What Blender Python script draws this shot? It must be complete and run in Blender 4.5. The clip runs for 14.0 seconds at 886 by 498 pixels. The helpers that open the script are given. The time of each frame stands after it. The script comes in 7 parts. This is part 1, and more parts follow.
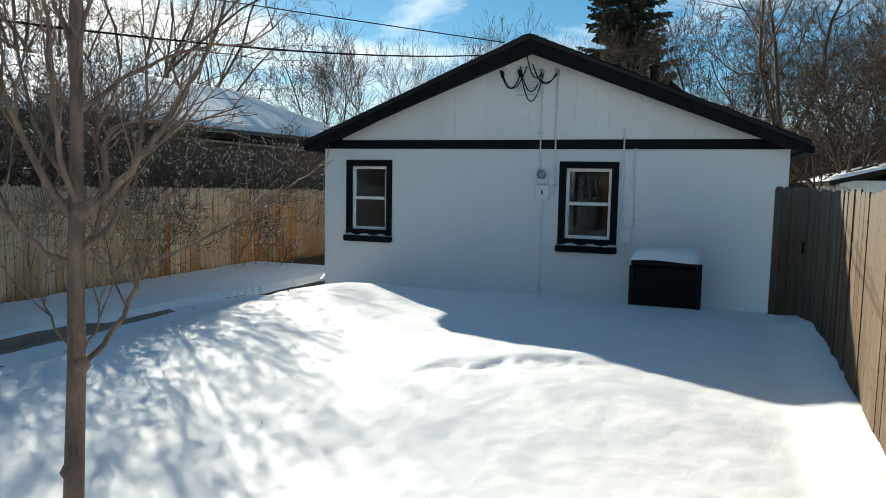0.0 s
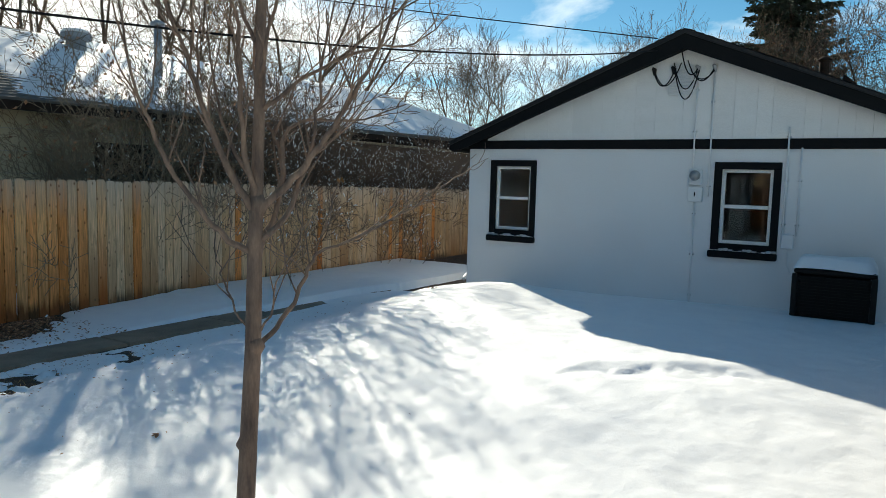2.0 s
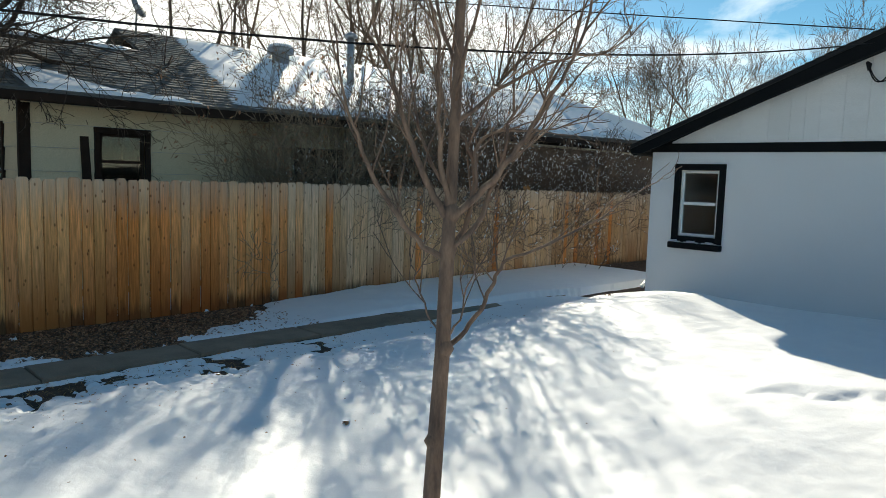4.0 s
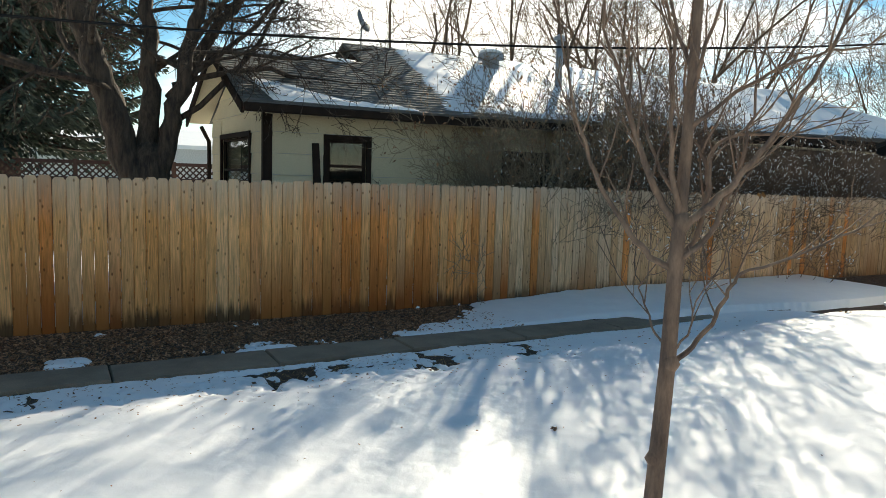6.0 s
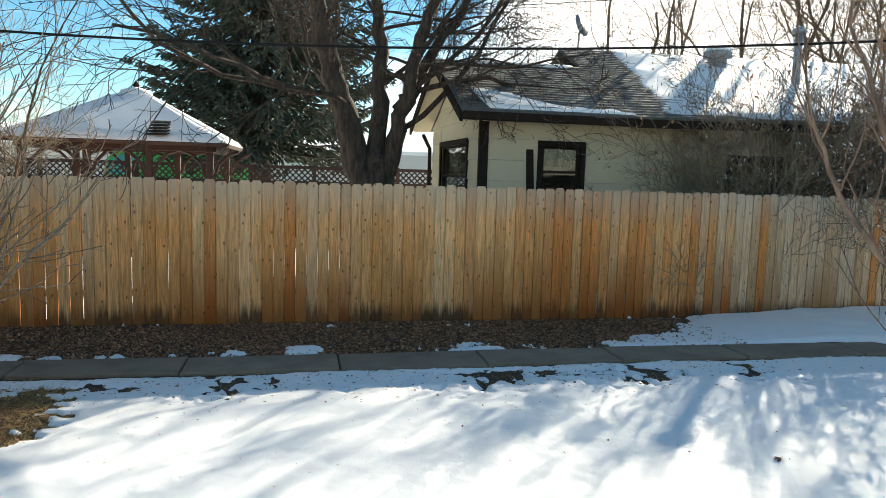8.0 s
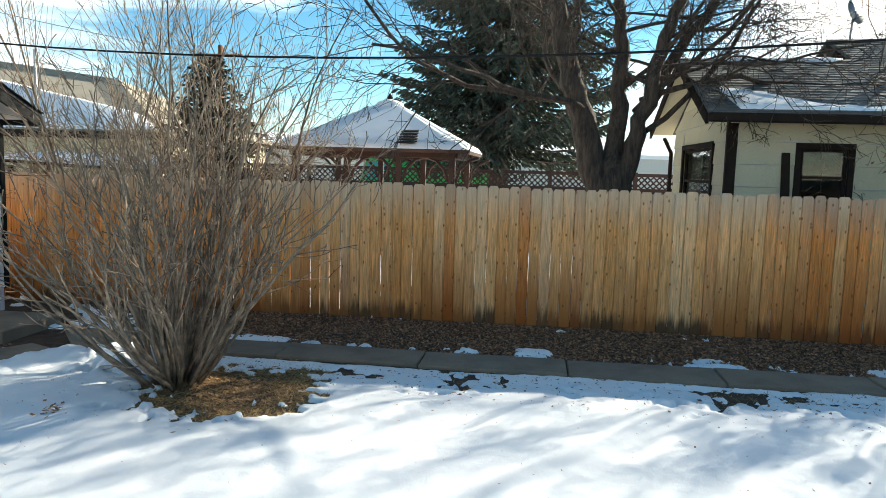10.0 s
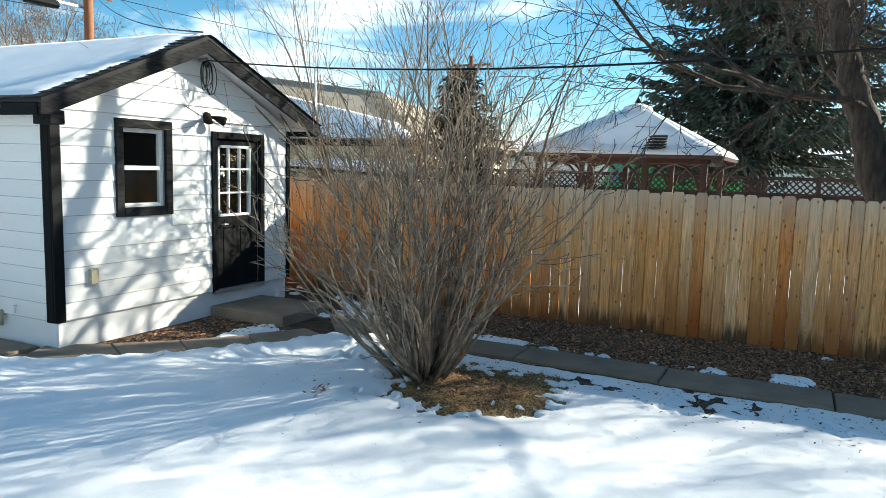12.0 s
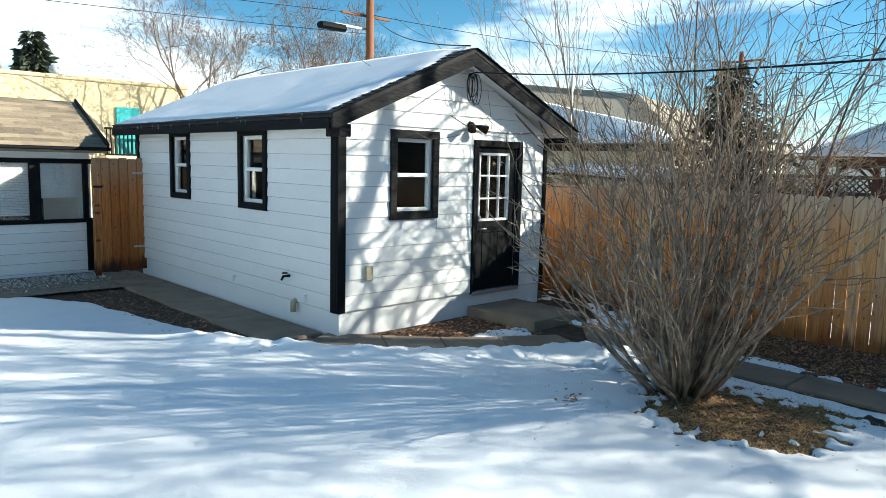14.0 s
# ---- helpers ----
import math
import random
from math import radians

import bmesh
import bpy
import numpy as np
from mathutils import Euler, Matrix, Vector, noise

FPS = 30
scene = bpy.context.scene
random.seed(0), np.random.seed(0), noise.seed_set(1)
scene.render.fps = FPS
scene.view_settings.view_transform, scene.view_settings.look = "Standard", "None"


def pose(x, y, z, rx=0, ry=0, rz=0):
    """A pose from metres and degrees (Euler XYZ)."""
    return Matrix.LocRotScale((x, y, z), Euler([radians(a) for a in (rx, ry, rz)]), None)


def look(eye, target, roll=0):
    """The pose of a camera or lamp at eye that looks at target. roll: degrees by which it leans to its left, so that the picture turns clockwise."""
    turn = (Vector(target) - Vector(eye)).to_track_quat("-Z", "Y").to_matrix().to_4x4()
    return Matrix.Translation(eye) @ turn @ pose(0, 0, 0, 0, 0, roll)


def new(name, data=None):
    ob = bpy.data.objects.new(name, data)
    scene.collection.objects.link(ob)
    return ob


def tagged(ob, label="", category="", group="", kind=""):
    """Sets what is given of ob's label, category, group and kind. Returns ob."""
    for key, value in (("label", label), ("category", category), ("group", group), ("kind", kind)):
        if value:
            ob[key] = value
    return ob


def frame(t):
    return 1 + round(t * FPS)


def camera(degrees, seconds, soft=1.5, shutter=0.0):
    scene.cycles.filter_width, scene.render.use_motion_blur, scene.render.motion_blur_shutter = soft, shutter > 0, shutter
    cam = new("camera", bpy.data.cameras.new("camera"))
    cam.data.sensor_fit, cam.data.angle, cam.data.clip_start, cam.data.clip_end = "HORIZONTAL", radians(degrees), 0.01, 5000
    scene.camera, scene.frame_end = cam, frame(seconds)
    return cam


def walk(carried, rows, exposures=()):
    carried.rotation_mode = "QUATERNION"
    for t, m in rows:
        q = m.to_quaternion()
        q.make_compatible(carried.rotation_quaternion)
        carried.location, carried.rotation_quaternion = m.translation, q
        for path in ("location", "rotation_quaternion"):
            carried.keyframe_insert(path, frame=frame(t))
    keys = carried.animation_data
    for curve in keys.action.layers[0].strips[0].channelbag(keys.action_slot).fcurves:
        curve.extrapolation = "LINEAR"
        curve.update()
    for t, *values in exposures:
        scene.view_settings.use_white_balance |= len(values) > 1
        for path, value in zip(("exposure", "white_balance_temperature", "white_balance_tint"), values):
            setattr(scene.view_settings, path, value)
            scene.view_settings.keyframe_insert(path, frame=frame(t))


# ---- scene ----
cam = camera(64.19, 14.0, soft=0.8)
PATH = [
    (0.0, pose(-0.000, 0.000, 1.948, 84.626, -1.091, 20.204)),
    (0.5, pose(-0.015, -0.014, 1.940, 84.595, -1.225, 22.290)),
    (1.0, pose(-0.046, -0.034, 1.931, 84.571, -1.324, 25.117)),
    (1.5, pose(-0.056, -0.036, 1.923, 84.547, -1.407, 27.758)),
    (2.0, pose(-0.079, -0.046, 1.924, 84.497, -1.540, 31.349)),
    (4.5, pose(-0.135, -0.147, 1.967, 84.115, -1.834, 49.231)),
    (5.0, pose(-0.156, -0.171, 1.973, 84.011, -1.837, 53.449)),
    (5.5, pose(-0.175, -0.193, 1.980, 83.933, -1.856, 57.037)),
    (6.0, pose(-0.189, -0.215, 1.981, 83.844, -1.773, 61.306)),
    (6.5, pose(-0.184, -0.235, 1.983, 83.766, -1.741, 65.004)),
    (7.0, pose(-0.181, -0.238, 1.991, 83.744, -1.741, 69.528)),
    (9.5, pose(-0.099, -0.236, 2.030, 83.477, -1.578, 92.116)),
    (10.0, pose(-0.099, -0.229, 2.033, 83.441, -1.575, 97.231)),
    (10.5, pose(-0.102, -0.223, 2.036, 83.423, -1.609, 101.549)),
    (11.0, pose(-0.098, -0.235, 2.041, 83.384, -1.637, 106.643)),
    (11.5, pose(-0.091, -0.242, 2.051, 83.308, -1.591, 111.156)),
    (12.0, pose(-0.072, -0.263, 2.063, 83.261, -1.621, 116.497)),
    (12.5, pose(-0.075, -0.289, 2.072, 83.204, -1.572, 121.146)),
    (13.0, pose(-0.054, -0.329, 2.080, 83.148, -1.478, 126.470)),
    (13.5, pose(-0.068, -0.343, 2.082, 83.123, -1.417, 131.151)),
    (14.0, pose(-0.055, -0.340, 2.089, 83.096, -1.344, 136.586)),
]
walk(cam, PATH, [(0.0, 0.78, 7050, 4), (2.0, 0.80, 7100, 4), (5.0, 0.89, 7450, 5), (7.0, 1.33, 7750, 6), (9.5, 1.54, 7350, 5), (11.5, 1.52, 6950, 3), (14.0, 1.32, 6600, 2)])

# ---------------------------------------------------------------- light
SUN = Vector((1.72, -1.48, -1.0)).normalized()          # the way the sunlight travels
SUN_ELEV = math.asin(-SUN.z)
SUN_AZ = math.atan2(-SUN.x, -SUN.y)                     # clockwise from +y


def make_world():
    w = bpy.data.worlds.new("winter_sky")
    w.use_nodes = True
    nt = w.node_tree
    nt.nodes.clear()
    out = nt.nodes.new("ShaderNodeOutputWorld")
    bg = nt.nodes.new("ShaderNodeBackground")
    sky = nt.nodes.new("ShaderNodeTexSky")
    sky.sky_type = "NISHITA"
    sky.sun_disc = False
    sky.sun_elevation = SUN_ELEV
    sky.sun_rotation = SUN_AZ
    sky.altitude = 1600
    sky.dust_density = 0.4
    sky.ozone_density = 3.0
    co = nt.nodes.new("ShaderNodeTexCoord")
    mp = nt.nodes.new("ShaderNodeMapping")
    mp.inputs["Scale"].default_value = (1.0, 1.0, 4.2)
    mp.inputs["Rotation"].default_value = (0.12, -0.1, 2.1)
    n1 = nt.nodes.new("ShaderNodeTexNoise")
    n1.inputs["Scale"].default_value = 1.9
    n1.inputs["Detail"].default_value = 9
    n1.inputs["Roughness"].default_value = 0.58
    n1.inputs["Distortion"].default_value = 0.4
    rmp = nt.nodes.new("ShaderNodeMapRange")
    rmp.inputs["From Min"].default_value = 0.49
    rmp.inputs["From Max"].default_value = 0.76
    rmp.inputs["To Max"].default_value = 0.92
    mix = nt.nodes.new("ShaderNodeMix")
    mix.data_type = "RGBA"
    mix.inputs["B"].default_value = (15.0, 15.3, 15.8, 1)
    nt.links.new(co.outputs["Generated"], mp.inputs["Vector"])
    nt.links.new(mp.outputs[0], n1.inputs["Vector"])
    near = nt.nodes.new("ShaderNodeVectorMath")
    near.operation = "DOT_PRODUCT"
    near.inputs[1].default_value = Vector((-0.80, 0.58, 0.16)).normalized()
    nt.links.new(co.outputs["Generated"], near.inputs[0])
    veil = nt.nodes.new("ShaderNodeMapRange")
    veil.inputs["From Min"].default_value, veil.inputs["From Max"].default_value = 0.84, 0.99
    veil.inputs["To Max"].default_value = 0.15
    nt.links.new(near.outputs["Value"], veil.inputs["Value"])
    gap = nt.nodes.new("ShaderNodeVectorMath")
    gap.operation = "DOT_PRODUCT"
    gap.inputs[1].default_value = Vector((-0.97, -0.20, 0.12)).normalized()
    nt.links.new(co.outputs["Generated"], gap.inputs[0])
    blue = nt.nodes.new("ShaderNodeMapRange")
    blue.inputs["From Min"].default_value, blue.inputs["From Max"].default_value = 0.93, 0.995
    blue.inputs["To Max"].default_value = 0.13
    nt.links.new(gap.outputs["Value"], blue.inputs["Value"])
    dense = nt.nodes.new("ShaderNodeMath")
    nt.links.new(n1.outputs["Fac"], dense.inputs[0])
    nt.links.new(veil.outputs[0], dense.inputs[1])
    # clear overhead
    up = nt.nodes.new("ShaderNodeSeparateXYZ")
    nt.links.new(co.outputs["Generated"], up.inputs[0])
    clear = nt.nodes.new("ShaderNodeMapRange")
    clear.inputs["From Min"].default_value, clear.inputs["From Max"].default_value = 0.28, 0.55
    clear.inputs["To Max"].default_value = 0.06
    nt.links.new(up.outputs["Z"], clear.inputs["Value"])
    thin = nt.nodes.new("ShaderNodeMath")
    thin.operation = "SUBTRACT"
    nt.links.new(dense.outputs[0], thin.inputs[0])
    less = nt.nodes.new("ShaderNodeMath")
    nt.links.new(clear.outputs[0], less.inputs[0])
    nt.links.new(blue.outputs[0], less.inputs[1])
    nt.links.new(less.outputs[0], thin.inputs[1])
    nt.links.new(thin.outputs[0], rmp.inputs["Value"])
    nt.links.new(rmp.outputs[0], mix.inputs["Factor"])
    hsv = nt.nodes.new("ShaderNodeHueSaturation")
    hsv.inputs["Saturation"].default_value = 1.25
    hsv.inputs["Hue"].default_value = 0.488
    nt.links.new(sky.outputs[0], hsv.inputs["Color"])
    nt.links.new(hsv.outputs[0], mix.inputs["A"])
    nt.links.new(mix.outputs["Result"], bg.inputs["Color"])
    bg.inputs["Strength"].default_value = 0.068
    nt.links.new(bg.outputs[0], out.inputs["Surface"])
    scene.world = w


make_world()
sun_data = bpy.data.lights.new("sun", "SUN")
sun_data.energy = 5.0
sun_data.angle = radians(0.55)
sun_data.color = (1.0, 0.95, 0.87)
sun = new("sun", sun_data)
sun.matrix_world = look((0, 0, 30), Vector((0, 0, 30)) + SUN)

# ---------------------------------------------------------------- materials


def noise_node(nt, vec, scale, detail=4, rough=0.55, dist=0.0):
    n = nt.nodes.new("ShaderNodeTexNoise")
    n.inputs["Scale"].default_value = scale
    n.inputs["Detail"].default_value = detail
    n.inputs["Roughness"].default_value = rough
    n.inputs["Distortion"].default_value = dist
    nt.links.new(vec, n.inputs["Vector"])
    return n.outputs["Fac"]


def ramp(nt, fac, stops):
    r = nt.nodes.new("ShaderNodeValToRGB")
    els = r.color_ramp.elements
    while len(els) < len(stops):
        els.new(0.5)
    for e, (p, c) in zip(els, stops):
        e.position, e.color = p, (*c, 1)
    nt.links.new(fac, r.inputs["Fac"])
    return r.outputs["Color"]


def blend(nt, fac, a, b, mode="MIX"):
    m = nt.nodes.new("ShaderNodeMix")
    m.data_type, m.blend_type = "RGBA", mode
    for sock, v in (("Factor", fac), ("A", a), ("B", b)):
        if isinstance(v, (int, float)):
            m.inputs[sock].default_value = v
        elif isinstance(v, tuple):
            m.inputs[sock].default_value = (*v, 1)
        else:
            nt.links.new(v, m.inputs[sock])
    return m.outputs["Result"]


def material(name, base, second=None, scale=6.0, fine=60.0, amount=0.6, rough=0.7, rough2=None, bump=0.15, bump_d=0.004,
             stretch=(1, 1, 1), metal=0.0, jitter=0.0, island=0.0, spec=0.5):
    """A two-scale surface: base mixed with a second colour by coarse and fine noise, with fine relief."""
    m = bpy.data.materials.new(name)
    m.use_nodes = True
    nt = m.node_tree
    bsdf = nt.nodes["Principled BSDF"]
    co = nt.nodes.new("ShaderNodeTexCoord")
    mp = nt.nodes.new("ShaderNodeMapping")
    mp.inputs["Scale"].default_value = stretch
    nt.links.new(co.outputs["Object"], mp.inputs["Vector"])
    vec = mp.outputs[0]
    info = nt.nodes.new("ShaderNodeObjectInfo")
    if jitter > 0:
        add = nt.nodes.new("ShaderNodeVectorMath")
        add.operation = "MULTIPLY_ADD"
        nt.links.new(info.outputs["Random"], add.inputs[0])
        add.inputs[1].default_value = (37, 61, 23)
        nt.links.new(vec, add.inputs[2])
        vec = add.outputs[0]
    coarse = noise_node(nt, vec, scale, 5)
    grain = noise_node(nt, vec, fine, 3, 0.6)
    second = second or tuple(c * 0.7 for c in base)
    col = blend(nt, ramp_fac(nt, coarse, 0.35, 0.68, amount), base, second)
    g = nt.nodes.new("ShaderNodeMapRange")
    g.inputs["From Min"].default_value, g.inputs["From Max"].default_value = 0.3, 0.7
    g.inputs["To Min"].default_value, g.inputs["To Max"].default_value = 0.82, 1.12
    nt.links.new(grain, g.inputs["Value"])
    col = blend(nt, 1.0, col, grey(nt, g.outputs[0]), "MULTIPLY")
    if jitter > 0:
        j = nt.nodes.new("ShaderNodeMapRange")
        j.inputs["To Min"].default_value, j.inputs["To Max"].default_value = 1 - jitter, 1 + jitter * 0.6
        nt.links.new(info.outputs["Random"], j.inputs["Value"])
        col = blend(nt, 1.0, col, grey(nt, j.outputs[0]), "MULTIPLY")
    if island > 0:
        geo = nt.nodes.new("ShaderNodeNewGeometry")
        j = nt.nodes.new("ShaderNodeMapRange")
        j.inputs["To Min"].default_value, j.inputs["To Max"].default_value = 1 - island, 1 + island
        nt.links.new(geo.outputs["Random Per Island"], j.inputs["Value"])
        col = blend(nt, 1.0, col, grey(nt, j.outputs[0]), "MULTIPLY")
    nt.links.new(col, bsdf.inputs["Base Color"])
    bsdf.inputs["Metallic"].default_value = metal
    bsdf.inputs["Specular IOR Level"].default_value = spec
    rr = nt.nodes.new("ShaderNodeMapRange")
    rr.inputs["To Min"].default_value = rough
    rr.inputs["To Max"].default_value = rough2 if rough2 is not None else min(1.0, rough + 0.15)
    nt.links.new(coarse, rr.inputs["Value"])
    nt.links.new(rr.outputs[0], bsdf.inputs["Roughness"])
    if bump > 0:
        b = nt.nodes.new("ShaderNodeBump")
        b.inputs["Strength"].default_value = bump
        b.inputs["Distance"].default_value = bump_d
        nt.links.new(grain, b.inputs["Height"])
        nt.links.new(b.outputs[0], bsdf.inputs["Normal"])
    return m


def grey(nt, value):
    c = nt.nodes.new("ShaderNodeCombineColor")
    for k in ("Red", "Green", "Blue"):
        nt.links.new(value, c.inputs[k])
    return c.outputs[0]


def ramp_fac(nt, fac, lo, hi, amount):
    r = nt.nodes.new("ShaderNodeMapRange")
    r.inputs["From Min"].default_value, r.inputs["From Max"].default_value = lo, hi
    r.inputs["To Max"].default_value = amount
    nt.links.new(fac, r.inputs["Value"])
    return r.outputs[0]


def fence_wood(name, light, warm, grey_top, dark):
    """Cedar pickets: long grain, knots, greyed tops, damp dark feet; every board differs."""
    m = bpy.data.materials.new(name)
    m.use_nodes = True
    nt = m.node_tree
    bsdf = nt.nodes["Principled BSDF"]
    co = nt.nodes.new("ShaderNodeTexCoord")
    info = nt.nodes.new("ShaderNodeObjectInfo")
    add = nt.nodes.new("ShaderNodeVectorMath")
    add.operation = "MULTIPLY_ADD"
    nt.links.new(info.outputs["Random"], add.inputs[0])
    add.inputs[1].default_value = (31, 57, 83)
    nt.links.new(co.outputs["Object"], add.inputs[2])
    mp = nt.nodes.new("ShaderNodeMapping")
    mp.inputs["Scale"].default_value = (1, 1, 0.06)
    nt.links.new(add.outputs[0], mp.inputs["Vector"])
    grain = noise_node(nt, mp.outputs[0], 55, 4, 0.6, 0.6)
    broad = noise_node(nt, mp.outputs[0], 9, 3, 0.5, 0.3)
    half = tuple(0.5 * (a + b) for a, b in zip(light, warm))
    deep = tuple(0.8 * c for c in warm)
    rnd = ramp(nt, info.outputs["Random"], [(0.0, light), (0.3, warm), (0.45, half), (0.62, deep), (0.75, light), (0.9, tuple(0.5 * (a + b) for a, b in zip(light, grey_top))), (1.0, half)])
    col = blend(nt, 0.22, rnd, blend(nt, broad, light, warm))
    group = noise_node(nt, info.outputs["Location"], 1.3, 2)
    col = blend(nt, ramp_fac(nt, group, 0.48, 0.64, 0.75), col, tuple(0.85 * c for c in warm))
    g = nt.nodes.new("ShaderNodeMapRange")
    g.inputs["From Min"].default_value, g.inputs["From Max"].default_value = 0.3, 0.7
    g.inputs["To Min"].default_value, g.inputs["To Max"].default_value = 0.56, 1.28
    nt.links.new(grain, g.inputs["Value"])
    col = blend(nt, 1.0, col, grey(nt, g.outputs[0]), "MULTIPLY")
    # greyed weathered top and damp foot, with a ragged edge
    sep = nt.nodes.new("ShaderNodeSeparateXYZ")
    nt.links.new(co.outputs["Object"], sep.inputs[0])
    wob = nt.nodes.new("ShaderNodeMath")
    wob.operation = "MULTIPLY_ADD"
    rag = noise_node(nt, mp.outputs[0], 22, 3)
    nt.links.new(rag, wob.inputs[0])
    wob.inputs[1].default_value = 0.5
    nt.links.new(sep.outputs["Z"], wob.inputs[2])
    top = nt.nodes.new("ShaderNodeMapRange")
    top.inputs["From Min"].default_value, top.inputs["From Max"].default_value = 1.55, 2.15
    top.inputs["To Max"].default_value = 0.85
    nt.links.new(wob.outputs[0], top.inputs["Value"])
    col = blend(nt, top.outputs[0], col, grey_top)
    foot = nt.nodes.new("ShaderNodeMapRange")
    foot.inputs["From Min"].default_value, foot.inputs["From Max"].default_value = 0.52, 0.36
    foot.inputs["To Max"].default_value = 0.88
    nt.links.new(wob.outputs[0], foot.inputs["Value"])
    col = blend(nt, foot.outputs[0], col, dark)
    # reddish run-off stain on some boards
    some = nt.nodes.new("ShaderNodeMapRange")
    some.inputs["From Min"].default_value, some.inputs["From Max"].default_value = 0.40, 0.60
    nt.links.new(noise_node(nt, info.outputs["Location"], 1.9, 2), some.inputs["Value"])
    low = nt.nodes.new("ShaderNodeMapRange")
    low.inputs["From Min"].default_value, low.inputs["From Max"].default_value = 1.35, 0.5
    low.inputs["To Max"].default_value = 0.9
    nt.links.new(wob.outputs[0], low.inputs["Value"])
    both = nt.nodes.new("ShaderNodeMath")
    both.operation = "MULTIPLY"
    nt.links.new(some.outputs[0], both.inputs[0])
    nt.links.new(low.outputs[0], both.inputs[1])
    col = blend(nt, both.outputs[0], col, tuple(c * f for c, f in zip(warm, (0.52, 0.42, 0.35))))
    v = nt.nodes.new("ShaderNodeTexVoronoi")
    v.voronoi_dimensions = "2D"
    v.inputs["Scale"].default_value = 1.0
    sep2 = nt.nodes.new("ShaderNodeSeparateXYZ")
    nt.links.new(add.outputs[0], sep2.inputs[0])
    flat = nt.nodes.new("ShaderNodeCombineXYZ")
    nt.links.new(sep2.outputs["Y"], flat.inputs["X"])
    nt.links.new(sep2.outputs["Z"], flat.inputs["Y"])
    mp2 = nt.nodes.new("ShaderNodeMapping")
    mp2.inputs["Scale"].default_value = (10.0, 5.2, 1.0)
    nt.links.new(flat.outputs[0], mp2.inputs["Vector"])
    nt.links.new(mp2.outputs[0], v.inputs["Vector"])
    k = nt.nodes.new("ShaderNodeMapRange")
    k.inputs["From Min"].default_value, k.inputs["From Max"].default_value = 0.135, 0.06
    k.inputs["To Max"].default_value = 0.85
    nt.links.new(v.outputs["Distance"], k.inputs["Value"])
    pick = nt.nodes.new("ShaderNodeSeparateColor")
    nt.links.new(v.outputs["Color"], pick.inputs[0])
    few = nt.nodes.new("ShaderNodeMapRange")
    few.inputs["From Min"].default_value, few.inputs["From Max"].default_value = 0.42, 0.85
    nt.links.new(pick.outputs[0], few.inputs["Value"])
    spot = nt.nodes.new("ShaderNodeMath")
    spot.operation = "MULTIPLY"
    nt.links.new(k.outputs[0], spot.inputs[0])
    nt.links.new(few.outputs[0], spot.inputs[1])
    col = blend(nt, spot.outputs[0], col, tuple(c * 0.2 for c in warm))
    nt.links.new(col, bsdf.inputs["Base Color"])
    bsdf.inputs["Roughness"].default_value = 0.82
    bsdf.inputs["Specular IOR Level"].default_value = 0.25
    b = nt.nodes.new("ShaderNodeBump")
    b.inputs["Strength"].default_value, b.inputs["Distance"].default_value = 0.35, 0.003
    nt.links.new(grain, b.inputs["Height"])
    nt.links.new(b.outputs[0], bsdf.inputs["Normal"])
    return m


def snow_material():
    m = bpy.data.materials.new("snow")
    m.use_nodes = True
    nt = m.node_tree
    bsdf = nt.nodes["Principled BSDF"]
    co = nt.nodes.new("ShaderNodeTexCoord")
    n1 = noise_node(nt, co.outputs["Object"], 3.5, 5, 0.6)
    n2 = noise_node(nt, co.outputs["Object"], 190, 2, 0.6)
    n3 = noise_node(nt, co.outputs["Object"], 18, 4, 0.6)
    col = ramp(nt, n1, [(0.3, (0.87, 0.89, 0.92)), (0.7, (0.92, 0.935, 0.95))])
    nt.links.new(col, bsdf.inputs["Base Color"])
    bsdf.inputs["Roughness"].default_value = 0.55
    bsdf.inputs["Specular IOR Level"].default_value = 0.35
    b = nt.nodes.new("ShaderNodeBump")
    b.inputs["Strength"].default_value, b.inputs["Distance"].default_value = 0.35, 0.003
    nt.links.new(n2, b.inputs["Height"])
    b2 = nt.nodes.new("ShaderNodeBump")
    b2.inputs["Strength"].default_value, b2.inputs["Distance"].default_value = 0.16, 0.02
    nt.links.new(n3, b2.inputs["Height"])
    nt.links.new(b.outputs[0], b2.inputs["Normal"])
    nt.links.new(b2.outputs[0], bsdf.inputs["Normal"])
    return m


def glass_material():
    m = bpy.data.materials.new("window_glass")
    m.use_nodes = True
    b = m.node_tree.nodes["Principled BSDF"]
    b.inputs["Base Color"].default_value = (0.97, 0.99, 0.985, 1)
    b.inputs["Roughness"].default_value = 0.02
    b.inputs["Transmission Weight"].default_value = 1.0
    b.inputs["IOR"].default_value = 1.5
    return m


M_SNOW = snow_material()
M_GLASS = glass_material()
M_WHITE = material("white_wall_paint", (0.78, 0.79, 0.80), (0.70, 0.71, 0.72), 1.2, 90, 0.5, 0.6, bump=0.25, bump_d=0.004)
M_WHITE_BOARD = material("white_siding_paint", (0.80, 0.80, 0.79), (0.72, 0.72, 0.70), 1.5, 70, 0.5, 0.5, bump=0.12, jitter=0.04, stretch=(1, 1, 4))
M_VINYL = material("white_vinyl", (0.82, 0.82, 0.80), (0.76, 0.76, 0.74), 5, 80, 0.4, 0.35, bump=0.05)
M_BLACK = material("black_trim_paint", (0.008, 0.009, 0.010), (0.013, 0.013, 0.014), 4, 60, 0.6, 0.6, bump=0.25, spec=0.08)
